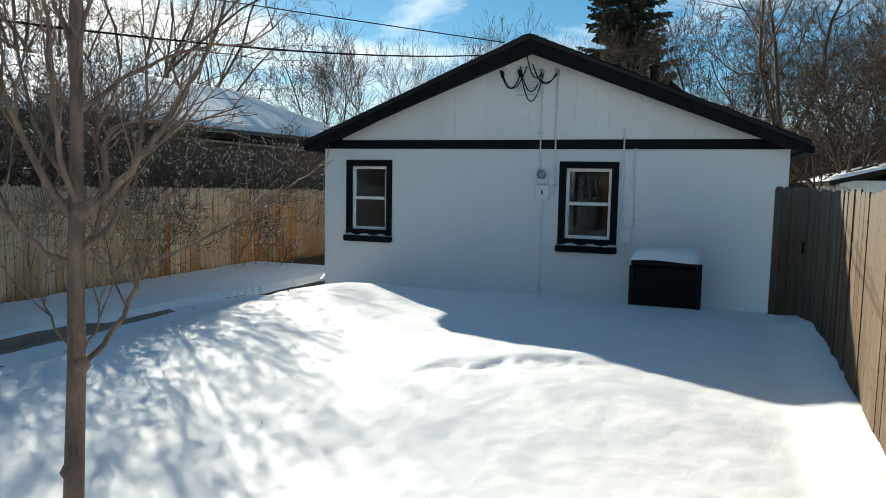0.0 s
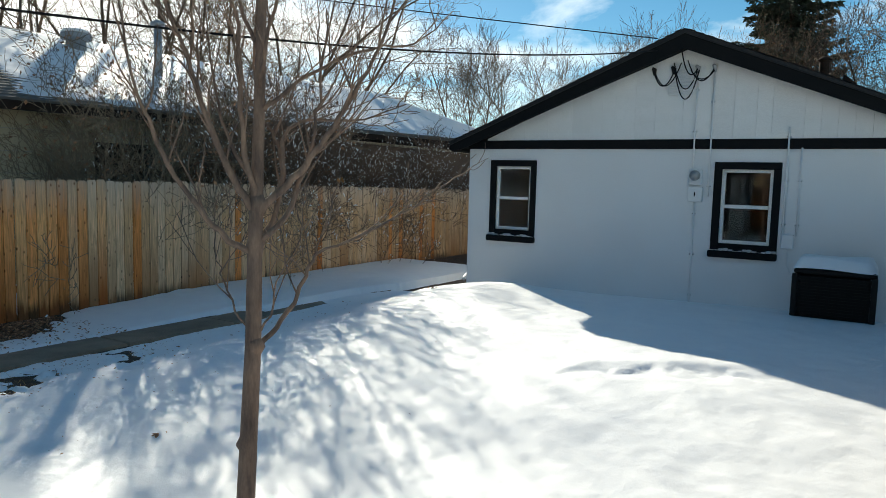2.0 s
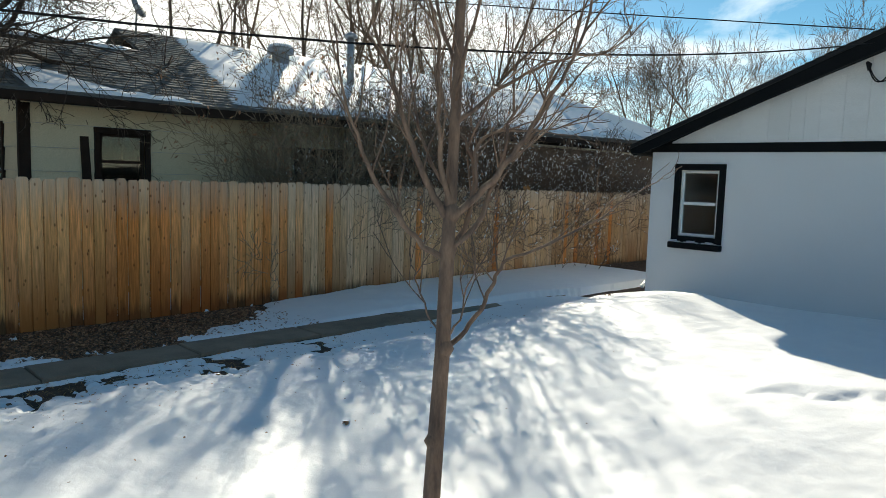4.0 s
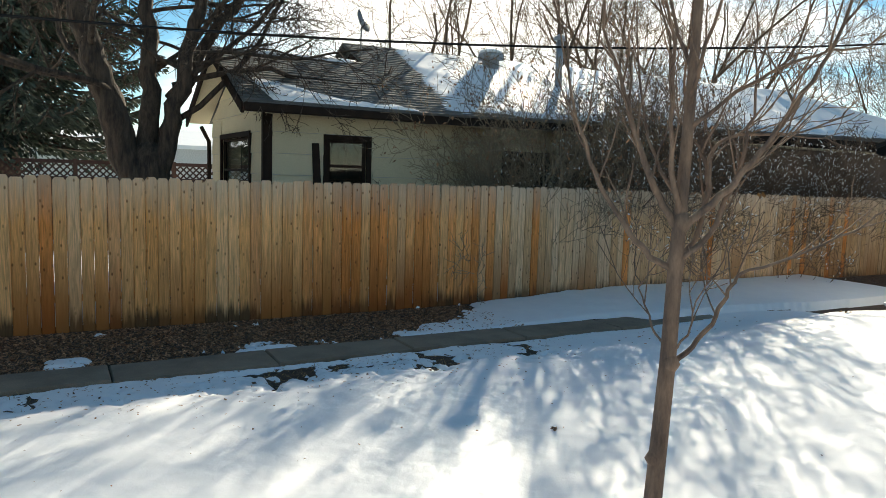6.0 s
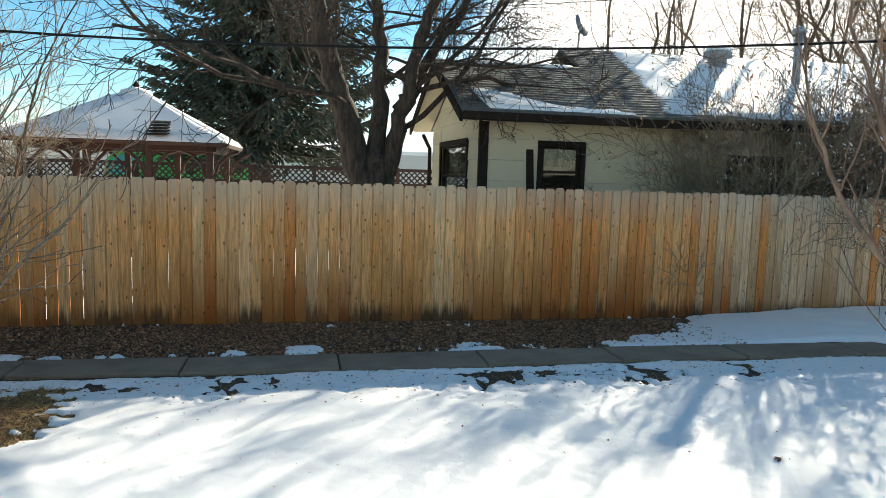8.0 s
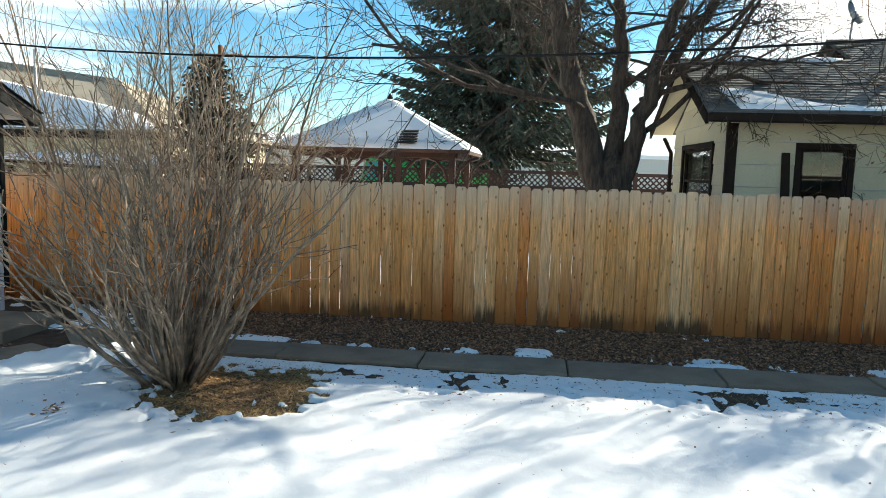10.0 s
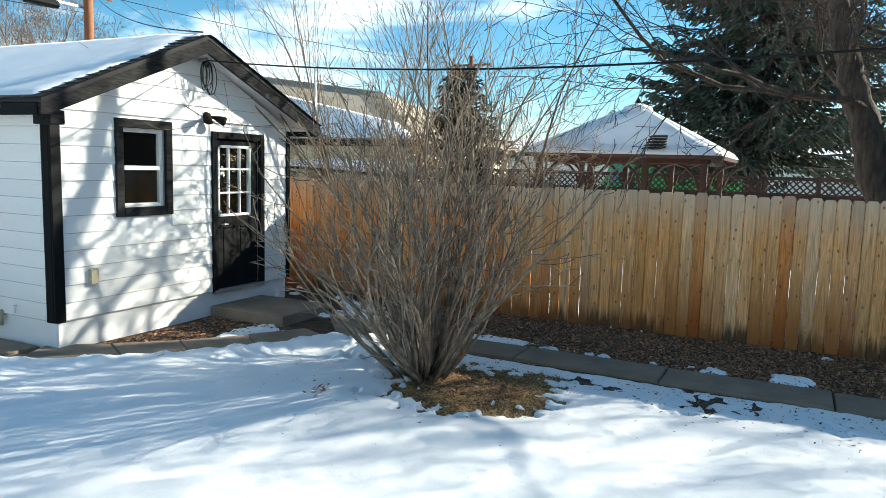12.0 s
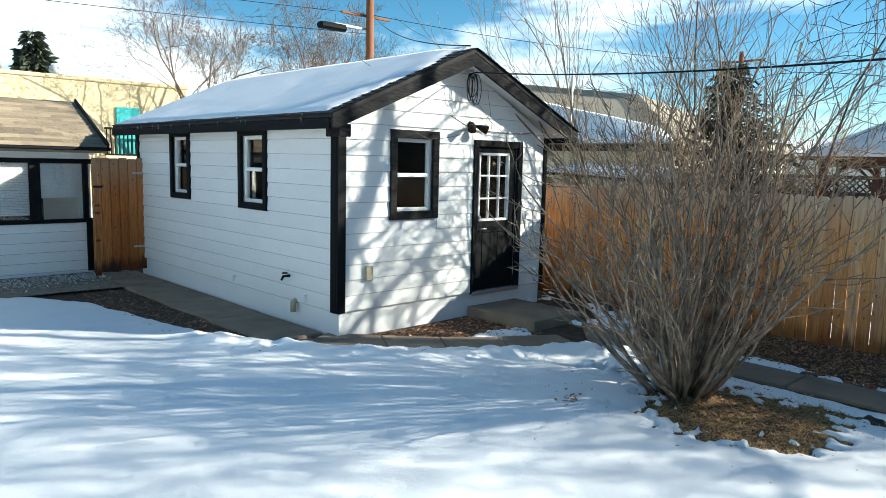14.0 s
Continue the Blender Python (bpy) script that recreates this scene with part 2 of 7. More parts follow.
M_BLACK_WORN = material("weathered_black_rake", (0.010, 0.010, 0.011), (0.04, 0.039, 0.038), 7, 70, 0.8, 0.75, bump=0.3, spec=0.1, stretch=(1, 6, 6))
M_CREAM = material("cream_siding", (0.62, 0.55, 0.38), (0.52, 0.46, 0.32), 1.4, 60, 0.5, 0.6, bump=0.12, jitter=0.05)
M_BROWN = material("dark_brown_trim", (0.020, 0.013, 0.010), (0.038, 0.026, 0.020), 5, 60, 0.6, 0.65, spec=0.12)
M_CONCRETE = material("concrete", (0.29, 0.225, 0.165), (0.18, 0.14, 0.105), 2.6, 120, 0.8, 0.85, bump=0.35, jitter=0.08)
M_MULCH = material("bark_mulch", (0.11, 0.065, 0.042), (0.045, 0.027, 0.018), 9, 70, 0.9, 0.9, bump=0.9, bump_d=0.02)
M_CHIP = material("mulch_chip", (0.46, 0.25, 0.14), (0.11, 0.05, 0.03), 14, 60, 0.8, 0.85, island=0.55)
M_STRAW = material("dead_grass", (0.56, 0.36, 0.14), (0.20, 0.115, 0.045), 5, 60, 0.9, 0.8, island=0.6)
M_SHINGLE = material("grey_shingles", (0.10, 0.105, 0.105), (0.16, 0.16, 0.155), 3, 45, 0.7, 0.85, bump=0.5, bump_d=0.006, island=0.25)
M_SHINGLE_TAN = material("tan_shingles", (0.31, 0.24, 0.165), (0.22, 0.17, 0.115), 3, 45, 0.7, 0.85, bump=0.5, bump_d=0.006, island=0.38)
M_SHINGLE_FAR = material("weathered_tan_shingles", (0.34, 0.30, 0.23), (0.27, 0.24, 0.19), 2, 30, 0.6, 0.85, bump=0.4, bump_d=0.01)
M_SHINGLE_BLACK = material("black_shingles", (0.010, 0.010, 0.011), (0.024, 0.024, 0.025), 5, 45, 0.7, 0.8, bump=0.5, bump_d=0.006, island=0.2)
M_REDWOOD = material("red_brown_timber", (0.07, 0.031, 0.022), (0.042, 0.02, 0.015), 5, 60, 0.6, 0.65, stretch=(1, 1, 0.2))
M_BARK_YOUNG = material("young_bark", (0.26, 0.175, 0.125), (0.09, 0.064, 0.054), 16, 110, 0.95, 0.8, bump=0.5, bump_d=0.004, stretch=(1, 1, 0.25))
M_BARK = material("grey_bark", (0.10, 0.073, 0.055), (0.022, 0.016, 0.013), 14, 40, 0.9, 0.9, bump=1.0, bump_d=0.035, stretch=(1, 1, 0.2))
M_TWIG = material("far_twigs", (0.16, 0.11, 0.075), (0.09, 0.06, 0.045), 2, 30, 0.7, 0.85, bump=0)
M_TWIG_PALE = material("pale_twigs", (0.28, 0.22, 0.15), (0.18, 0.13, 0.09), 2, 30, 0.7, 0.85, bump=0)
M_BUSH = material("lilac_stems", (0.30, 0.225, 0.16), (0.075, 0.055, 0.04), 9, 50, 0.9, 0.8, bump=0.3, bump_d=0.003, island=0.5)
M_NEEDLE = material("spruce_needles", (0.045, 0.065, 0.046), (0.085, 0.105, 0.078), 2, 30, 0.8, 0.7, island=0.5, bump=0)
M_NEEDLE_FAR = material("dark_conifer", (0.035, 0.05, 0.03), (0.07, 0.075, 0.045), 2, 30, 0.8, 0.7, island=0.5, bump=0)
M_DRYLEAF = material("dry_orange_leaves", (0.34, 0.16, 0.05), (0.22, 0.10, 0.04), 5, 40, 0.8, 0.7, island=0.45, bump=0)
M_METAL = material("grey_metal", (0.42, 0.43, 0.44), (0.32, 0.33, 0.34), 6, 80, 0.5, 0.4, metal=0.7)
M_CABLE = material("black_cable", (0.008, 0.008, 0.009), (0.012, 0.012, 0.012), 6, 80, 0.5, 0.6, spec=0.2)
# grey that paints the thin shadow line below each siding lap
M_LAP_SHADE = material("lap_shadow_line", (0.42, 0.43, 0.45), (0.30, 0.30, 0.31), 20, 80, 0.6, 0.8, bump=0)
# near-black that stands in for the shade inside unlit rooms
M_DARK = material("room_shade_paint", (0.008, 0.012, 0.010), (0.014, 0.018, 0.016), 1.5, 20, 0.5, 0.9)
M_ACBODY = material("dark_condenser", (0.008, 0.008, 0.008), (0.016, 0.016, 0.016), 5, 60, 0.5, 0.55, spec=0.2)
M_BEIGE = material("beige_plastic", (0.45, 0.40, 0.28), (0.36, 0.32, 0.22), 6, 60, 0.5, 0.6)
M_STUCCO = material("tan_stucco", (0.62, 0.50, 0.30), (0.55, 0.44, 0.27), 0.6, 30, 0.5, 0.85, bump=0.3)
M_TEAL = material("teal_paint", (0.02, 0.36, 0.36), (0.03, 0.28, 0.30), 2, 40, 0.5, 0.6)
M_GREEN = material("green_plastic", (0.03, 0.42, 0.10), (0.03, 0.33, 0.08), 2, 40, 0.5, 0.45)
M_POLE = material("orange_brown_pole", (0.24, 0.09, 0.038), (0.14, 0.056, 0.026), 4, 50, 0.7, 0.8, stretch=(1, 1, 0.1))
M_GRAVEL = material("gravel_dirt", (0.24, 0.21, 0.17), (0.13, 0.11, 0.09), 12, 70, 0.9, 0.9, bump=0.8, bump_d=0.015)
M_BLIND = material("blinds", (0.86, 0.86, 0.85), (0.80, 0.80, 0.79), 3, 40, 0.4, 0.6)
M_OFFWHITE = material("pale_far_wall", (0.66, 0.66, 0.64), (0.6, 0.6, 0.58), 0.5, 20, 0.5, 0.8)
M_FENCE = fence_wood("cedar_picket", (0.86, 0.47, 0.20), (0.78, 0.28, 0.07), (0.46, 0.36, 0.27), (0.045, 0.026, 0.015))
M_FENCE_HONEY = fence_wood("honey_cedar_picket", (0.92, 0.56, 0.28), (0.86, 0.40, 0.13), (0.60, 0.48, 0.36), (0.05, 0.03, 0.018))
M_FENCE_PALE = fence_wood("greyed_cedar_picket", (0.78, 0.56, 0.36), (0.68, 0.42, 0.22), (0.54, 0.44, 0.35), (0.06, 0.04, 0.026))
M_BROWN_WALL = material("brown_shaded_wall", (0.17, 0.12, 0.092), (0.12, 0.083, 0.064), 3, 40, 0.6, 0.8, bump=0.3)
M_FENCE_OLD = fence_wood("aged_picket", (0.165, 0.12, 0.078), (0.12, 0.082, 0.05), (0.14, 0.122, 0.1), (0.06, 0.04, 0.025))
M_GATE = fence_wood("orange_gate_board", (0.58, 0.22, 0.06), (0.42, 0.13, 0.035), (0.36, 0.22, 0.13), (0.02, 0.013, 0.01))

# ---------------------------------------------------------------- mesh helpers
BASE = {}


class Geo:
    """Collects faces for one mesh."""

    def __init__(self):
        self.v, self.f = [], []

    def add(self, verts, faces):
        n = len(self.v)
        self.v.extend(tuple(p) for p in verts)
        self.f.extend(tuple(i + n for i in f) for f in faces)
        return self

    def box(self, x0, x1, y0, y1, z0, z1, b=0.0, m=None):
        """A block with chamfered edges."""
        x0, x1, y0, y1, z0, z1 = min(x0, x1), max(x0, x1), min(y0, y1), max(y0, y1), min(z0, z1), max(z0, z1)
        b = min(b, (x1 - x0) * 0.45, (y1 - y0) * 0.45, (z1 - z0) * 0.45)
        if b <= 0:
            vs = [(x, y, z) for x in (x0, x1) for y in (y0, y1) for z in (z0, z1)]
            fs = [(0, 1, 3, 2), (4, 6, 7, 5), (0, 4, 5, 1), (2, 3, 7, 6), (0, 2, 6, 4), (1, 5, 7, 3)]
        else:
            lo, hi, vs, key = (x0, y0, z0), (x1, y1, z1), [], {}
            for c in range(8):
                s = [(c >> k) & 1 for k in range(3)]
                for ax in range(3):
                    p = [(hi[k] - b if s[k] else lo[k] + b) for k in range(3)]
                    p[ax] = hi[ax] if s[ax] else lo[ax]
                    key[tuple(s), ax] = len(vs)
                    vs.append(tuple(p))
            fs = []
            for ax in range(3):
                u, w = (ax + 1) % 3, (ax + 2) % 3
                for s in (0, 1):
                    q = []
                    for a, c in ((0, 0), (1, 0), (1, 1), (0, 1)):
                        k = [0, 0, 0]
                        k[ax], k[u], k[w] = s, a, c
                        q.append(key[tuple(k), ax])
                    fs.append(tuple(q if s else q[::-1]))
                for a in (0, 1):
                    for c in (0, 1):
                        k0, k1 = [0, 0, 0], [0, 0, 0]
                        k0[ax], k1[ax] = 0, 1
                        k0[u] = k1[u] = a
                        k0[w] = k1[w] = c
                        q = [key[tuple(k0), u], key[tuple(k1), u], key[tuple(k1), w], key[tuple(k0), w]]
                        fs.append(tuple(q if (a == c) else q[::-1]))
            for c in range(8):
                s = tuple((c >> k) & 1 for k in range(3))
                q = [key[s, 0], key[s, 1], key[s, 2]]
                fs.append(tuple(q if sum(s) % 2 else q[::-1]))
        if m is not None:
            vs = [m @ Vector(p) for p in vs]
        return self.add(vs, fs)

    def prism(self, outline, axis, a, b):
        """A flat outline (2D points) pushed along an axis from a to b."""
        n = len(outline)

        def put(p, t):
            q = list(p)
            q.insert(axis, t)
            return tuple(q)
        vs = [put(p, a) for p in outline] + [put(p, b) for p in outline]
        fs = [tuple(range(n))[::-1], tuple(range(n, 2 * n))]
        fs += [(i, (i + 1) % n, n + (i + 1) % n, n + i) for i in range(n)]
        return self.add(vs, fs)

    def wall(self, axis, p0, p1, a0, a1, z0, z1, holes):
        """A wall with thickness p0..p1 and rectangular openings (a, b, zl, zh) right through it, in one shell."""
        cs = sorted({a0, a1, *[h[0] for h in holes], *[h[1] for h in holes]})
        zs = sorted({z0, z1, *[h[2] for h in holes], *[h[3] for h in holes]})

        def solid(i, j):
            if not (0 <= i < len(cs) - 1 and 0 <= j < len(zs) - 1):
                return False
            c, z = (cs[i] + cs[i + 1]) / 2, (zs[j] + zs[j + 1]) / 2
            return not any(h[0] < c < h[1] and h[2] < z < h[3] for h in holes)
        n = len(zs)
        vs = [((c, p, z) if axis == "y" else (p, c, z)) for p in (p0, p1) for c in cs for z in zs]
        k, fs = len(cs) * n, []
        for i in range(len(cs) - 1):
            for j in range(n - 1):
                if not solid(i, j):
                    continue
                q = [i * n + j, (i + 1) * n + j, (i + 1) * n + j + 1, i * n + j + 1]
                fs += [tuple(q), tuple(v + k for v in q[::-1])]
                for e, (di, dj) in enumerate(((0, -1), (1, 0), (0, 1), (-1, 0))):
                    if not solid(i + di, j + dj):
                        u, w = q[e], q[(e + 1) % 4]
                        fs.append((u, u + k, w + k, w))
        return self.add(vs, fs)

    def slab(self, quad, thick):
        """A four-cornered plate, thickened along its normal."""
        q = [Vector(p) for p in quad]
        nrm = (q[1] - q[0]).cross(q[3] - q[0]).normalized() * thick
        vs = q + [p - nrm for p in q]
        return self.add(vs, [(0, 1, 2, 3), (7, 6, 5, 4), (0, 4, 5, 1), (1, 5, 6, 2), (2, 6, 7, 3), (3, 7, 4, 0)])

    def tube(self, pts, radii, sides=5, cap=True):
        n = len(pts)
        pts = [Vector(p) for p in pts]
        ref = Vector((0.31, 0.17, 0.93))
        d0 = (pts[-1] - pts[0])
        if d0.length < 1e-6:
            return self
        if abs(d0.normalized().dot(ref)) > 0.9:
            ref = Vector((0.93, 0.31, 0.17))
        start = len(self.v)
        for i in range(n):
            d = (pts[min(i + 1, n - 1)] - pts[max(i - 1, 0)]).normalized()
            u = d.cross(ref).normalized()
            w = d.cross(u)
            r = radii[i] if hasattr(radii, "__len__") else radii
            for k in range(sides):
                a = 2 * math.pi * k / sides
                p = pts[i] + u * (r * math.cos(a)) + w * (r * math.sin(a))
                self.v.append((p.x, p.y, p.z))
        for i in range(n - 1):
            for k in range(sides):
                a, b = start + i * sides + k, start + i * sides + (k + 1) % sides
                self.f.append((a, a + sides, b + sides, b))
        if cap:
            self.f.append(tuple(start + k for k in range(sides)))
            self.f.append(tuple(start + (n - 1) * sides + k for k in range(sides))[::-1])
        return self


def part(name, geo, mat, parent=None, label="", smooth=False):
    """Links the collected faces as one mesh object, under a thing or a part."""
    base = BASE.get(parent.name, Vector()) if parent else Vector()
    me = bpy.data.meshes.new(name)
    me.from_pydata([(p[0] - base.x, p[1] - base.y, p[2] - base.z) for p in geo.v], [], geo.f)
    if smooth:
        me.polygons.foreach_set("use_smooth", [True] * len(me.polygons))
    me.materials.append(mat)
    me.update()
    ob = new(name, me)
    if parent:
        ob.parent = parent
        BASE[ob.name] = base
    if label:
        tagged(ob, label)
    return ob


def thing(name, loc, label, category, group="", kind=""):
    ob = new(name)
    ob.location = loc
    ob.empty_display_size = 0.2
    BASE[ob.name] = Vector(loc)
    return tagged(ob, label, category, group, kind)


def piece(name, mesh, parent, loc, rot=(0, 0, 0), scale=(1, 1, 1)):
    """A repeat on shared mesh data; loc is in the world."""
    ob = new(name, mesh)
    ob.parent = parent
    ob.location = Vector(loc) - BASE.get(parent.name, Vector())
    ob.rotation_euler = rot
    ob.scale = scale
    return ob


def mesh_of(name, geo, mat, smooth=False):
    me = bpy.data.meshes.new(name)
    me.from_pydata(geo.v, [], geo.f)
    if smooth:
        me.polygons.foreach_set("use_smooth", [True] * len(me.polygons))
    me.materials.append(mat)
    me.update()
    return me


def structure(name, geo, mat, label, category, smooth=False, kind="structure"):
    return tagged(part(name, geo, mat, None, "", smooth), label, category, "", kind)


def smoothstep(a, b, x):
    t = np.clip((x - a) / (b - a), 0, 1)
    return t * t * (3 - 2 * t)


def lattice_noise(x, y, scale, seed):
    """Smooth value noise on numpy arrays."""
    x, y = np.asarray(x, float) * scale + seed * 17.3, np.asarray(y, float) * scale - seed * 9.7
    xi, yi = np.floor(x), np.floor(y)
    fx, fy = x - xi, y - yi
    fx, fy = fx * fx * (3 - 2 * fx), fy * fy * (3 - 2 * fy)

    def h(a, b):
        s = np.sin(a * 127.1 + b * 311.7 + seed * 74.7) * 43758.5453
        return s - np.floor(s)
    return (h(xi, yi) * (1 - fx) + h(xi + 1, yi) * fx) * (1 - fy) + (h(xi, yi + 1) * (1 - fx) + h(xi + 1, yi + 1) * fx) * fy


def fractal(x, y, scale, seed, octaves=4):
    out, amp, tot = 0, 1.0, 0
    for k in range(octaves):
        out = out + amp * lattice_noise(x, y, scale * 2 ** k, seed + k)
        tot += amp
        amp *= 0.5
    return out / tot

# ---------------------------------------------------------------- ground and snow


def edge_x(y):
    """Where the yard's snow begins beside the walk, going south."""
    ys = [-12.4, -11.0, -9.5, -8.2, -7.6, -7.05, -6.14, -5.8, -5.39, -4.67, -4.2, 9.0, 10.2, 12.5]
    xs = [-2.3, -3.25, -3.55, -3.75, -3.84, -4.02, -5.0, -5.43, -5.91, -6.98, -7.03, -7.03, -6.75, -6.7]
    return np.interp(y, ys, xs)


def snow_top(x, y):
    """Height of the snow's surface; below the ground where the ground is bare."""
    n_big, n_mid, n_fine = fractal(x, y, 0.55, 3, 4) - 0.5, fractal(x, y, 2.6, 8, 4) - 0.5, fractal(x, y, 11, 5, 3) - 0.5
    z = 0.08 + 0.07 * n_big + 0.024 * n_mid + 0.009 * n_fine
    z = z + 0.34 * smoothstep(3.5, 8.8, y) * smoothstep(-7.0, -4.4, x) * (0.72 + 0.28 * smoothstep(-6, -2, x))
    z = z - 0.16 * smoothstep(9.4, 10.6, y)
    z = z + 0.12 * np.exp(-(((x + 1.0) / 2.3) ** 2 + ((y - 5.6) / 1.6) ** 2))
    z = z + 0.14 * np.exp(-(((x + 5.2) / 1.2) ** 2 + ((y - 9.0) / 1.1) ** 2))
    z = z + 0.13 * smoothstep(0.6, 1.2, x) * smoothstep(2.0, 5.0, y) * smoothstep(10.0, 8.0, y)
    # old track across the mound
    c = (x + 2.6) * 0.42 - (y - 5.5) * 0.9
    reach = smoothstep(-2.6, -2.0, x) * smoothstep(-0.4, -0.9, x)
    z = z - 0.034 * np.exp(-((c + 0.55 * n_mid) / 0.11) ** 2) * reach * np.clip(n_mid * 7 + 0.45, 0, 1)
    z = z + 0.025 * np.exp(-((c + 0.25) / 0.2) ** 2) * reach
    # shovelled ridge along the path by the shed
    d = (x - edge_x(y)) * 0.75
    z = z + (0.06 + 0.22 * np.clip(n_mid + 0.1, 0, 1)) * np.exp(-((d - 0.28) / 0.2) ** 2) * smoothstep(-3.4, -4.6, y) * smoothstep(-8.7, -7.7, y)
    z = z + 0.18 * np.exp(-(((x + 6.35) / 0.45) ** 2 + ((y + 4.2) / 0.35) ** 2)) * (0.6 + n_fine)
    z = z * (0.42 + 0.58 * smoothstep(0.1, 1.3, x - edge_x(y) + smoothstep(-3.2, -4.5, y) * smoothstep(-8.6, -7.6, y) * 1.2))
    # bare ground
    d = d + 0.08 + 0.07 * n_mid + 0.05 * n_fine
    d = np.minimum(d, (y + 12.0) * 0.8 + 0.3 * n_mid)
    bush = np.sqrt(((x + 5.95) / 0.62) ** 2 + ((y + 2.78) / 0.68) ** 2) - 1
    z = z * (0.4 + 0.6 * smoothstep(0.0, 1.1, bush))
    d = np.minimum(d, bush * 0.6 + 0.95 * n_fine + 0.6 * n_mid)
    spots = 0.43 + 1.1 * n_fine + 1.35 * n_mid + 0.35 * smoothstep(-6.75, -6.98, x) + 0.55 * smoothstep(-6.7, -5.4, x) + 0.6 * smoothstep(-5.4, -3.6, x) + 0.6 * smoothstep(4.5, 6.0, y)
    spots = spots - 0.42 * np.exp(-((y - 2.4) / 1.1) ** 2 - ((x + 6.72) / 0.32) ** 2)
    d = np.minimum(d, np.where(x > -7.4, spots * 0.35, 1.0))
    # bed beside the fence: bare in the south, with patches near the walk; covered further north
    over = smoothstep(6.3, 8.0, y + 2.2 * n_mid)
    d = d + 1.2 * over * smoothstep(-6.2, -6.8, x)
    near_walk = smoothstep(-8.35, -7.75, x)
    strip = -0.30 + 0.9 * n_mid + 0.5 * n_fine + 0.27 * near_walk + 0.85 * smoothstep(3.6, 5.6, y + 1.2 * (x + 8.4)) + 0.2 * smoothstep(-4.0, -5.2, y)
    strip = np.minimum(strip, (-7.66 - x) * 1.2 + 0.15 * n_mid + 1.2 * over)
    bed = np.sqrt(((x + 6.5) / 0.62) ** 2 + ((y + 6.0) / 0.3) ** 2)
    bed = np.minimum(bed, np.sqrt(((x + 8.3) / 0.55) ** 2 + ((y + 5.6) / 0.3) ** 2))
    strip = np.where(x < -7.3, strip, 2.0 * over - 1.0)
    strip = np.maximum(strip, (1 - bed) * 0.3 + 0.4 * n_fine)
    west = x < edge_x(y) - 0.25
    d = np.where(west, strip, d)
    cover = smoothstep(-0.01, 0.14, d)
    z = np.where(west, 0.035 + 0.02 * n_mid + 0.06 * smoothstep(5, 8, y) + 0.04 * over, z)
    return z * cover - 0.045 * (1 - cover) + ground_z(x, y)


def ground_z(x, y):
    return 0.012 * np.sin(np.asarray(x) * 1.3) * np.cos(np.asarray(y) * 0.9) - 0.012


def grid_sheet(xs, ys, fn):
    X, Y = np.meshgrid(xs, ys, indexing="ij")
    Z = fn(X, Y)
    g = Geo()
    g.v = list(zip(X.ravel().tolist(), Y.ravel().tolist(), Z.ravel().tolist()))
    n = len(ys)
    g.f = [(i * n + j, (i + 1) * n + j, (i + 1) * n + j + 1, i * n + j + 1) for i in range(len(xs) - 1) for j in range(n - 1)]
    return g


far = [-900, -400, -200, -120, -80, -50, -35, -25, -18, -14]
gx = far + list(np.arange(-11, 3.01, 0.5)) + [-v for v in far[::-1]]
gy = far[:-1] + list(np.arange(-16, 16.01, 0.5)) + [-v for v in far[:-1][::-1]]
structure("ground", grid_sheet(gx, gy, ground_z), M_MULCH, "dark brown earth and bark mulch ground", "ground", True)

snow = grid_sheet(np.arange(-9.32, 1.16, 0.036), np.arange(-12.9, 13.3, 0.036), snow_top)
snow = structure("snow", snow, M_SNOW, "white sunlit snow cover with bare patches", "snow", True, kind="stuff")

# neighbours' snow beyond the two fences
for name, xs, ys in (("neighbour_snow", [-140, -90, -60] + list(np.arange(-40, -9.6, 1.0)) + [-9.47], [-140, -90, -60, -45] + list(np.arange(-34, 42, 1.0)) + [60, 90, 140]),
                     ("neighbour_snow", [1.3] + list(np.arange(2.0, 40, 1.0)) + [60, 90, 140], list(np.arange(-12, 42, 1.0)) + [60, 90, 140]),
                     ("neighbour_snow", list(np.arange(-9.4, 40, 1.9)) + [60, 90, 140], [-140, -90, -60, -45] + list(np.arange(-34, -14.2, 1.0)))):
    sheet = grid_sheet(np.array(xs), np.array(ys), lambda x, y: 0.02 + 0.06 * fractal(x, y, 0.4, 12))
    structure(name, sheet, M_SNOW, "smooth snow cover on the neighbouring yard", "snow", True, kind="stuff")

# gravel and dirt strip before the small white house
gg = grid_sheet(np.arange(-4.6, 6.0, 0.25), np.arange(-13.6, -11.7, 0.25), lambda x, y: 0.012 + 0.03 * fractal(x, y, 1.5, 2))
structure("gravel_bed", gg, M_GRAVEL, "grey brown gravel and dirt strip with snow crumbs", "gravel", True)

# concrete walk: slabs with open joints
walk_thing = thing("pavement", (-7.35, 2, 0), "grey concrete garden walk with open joints", "walk", kind="structure")
rng = random.Random(4)


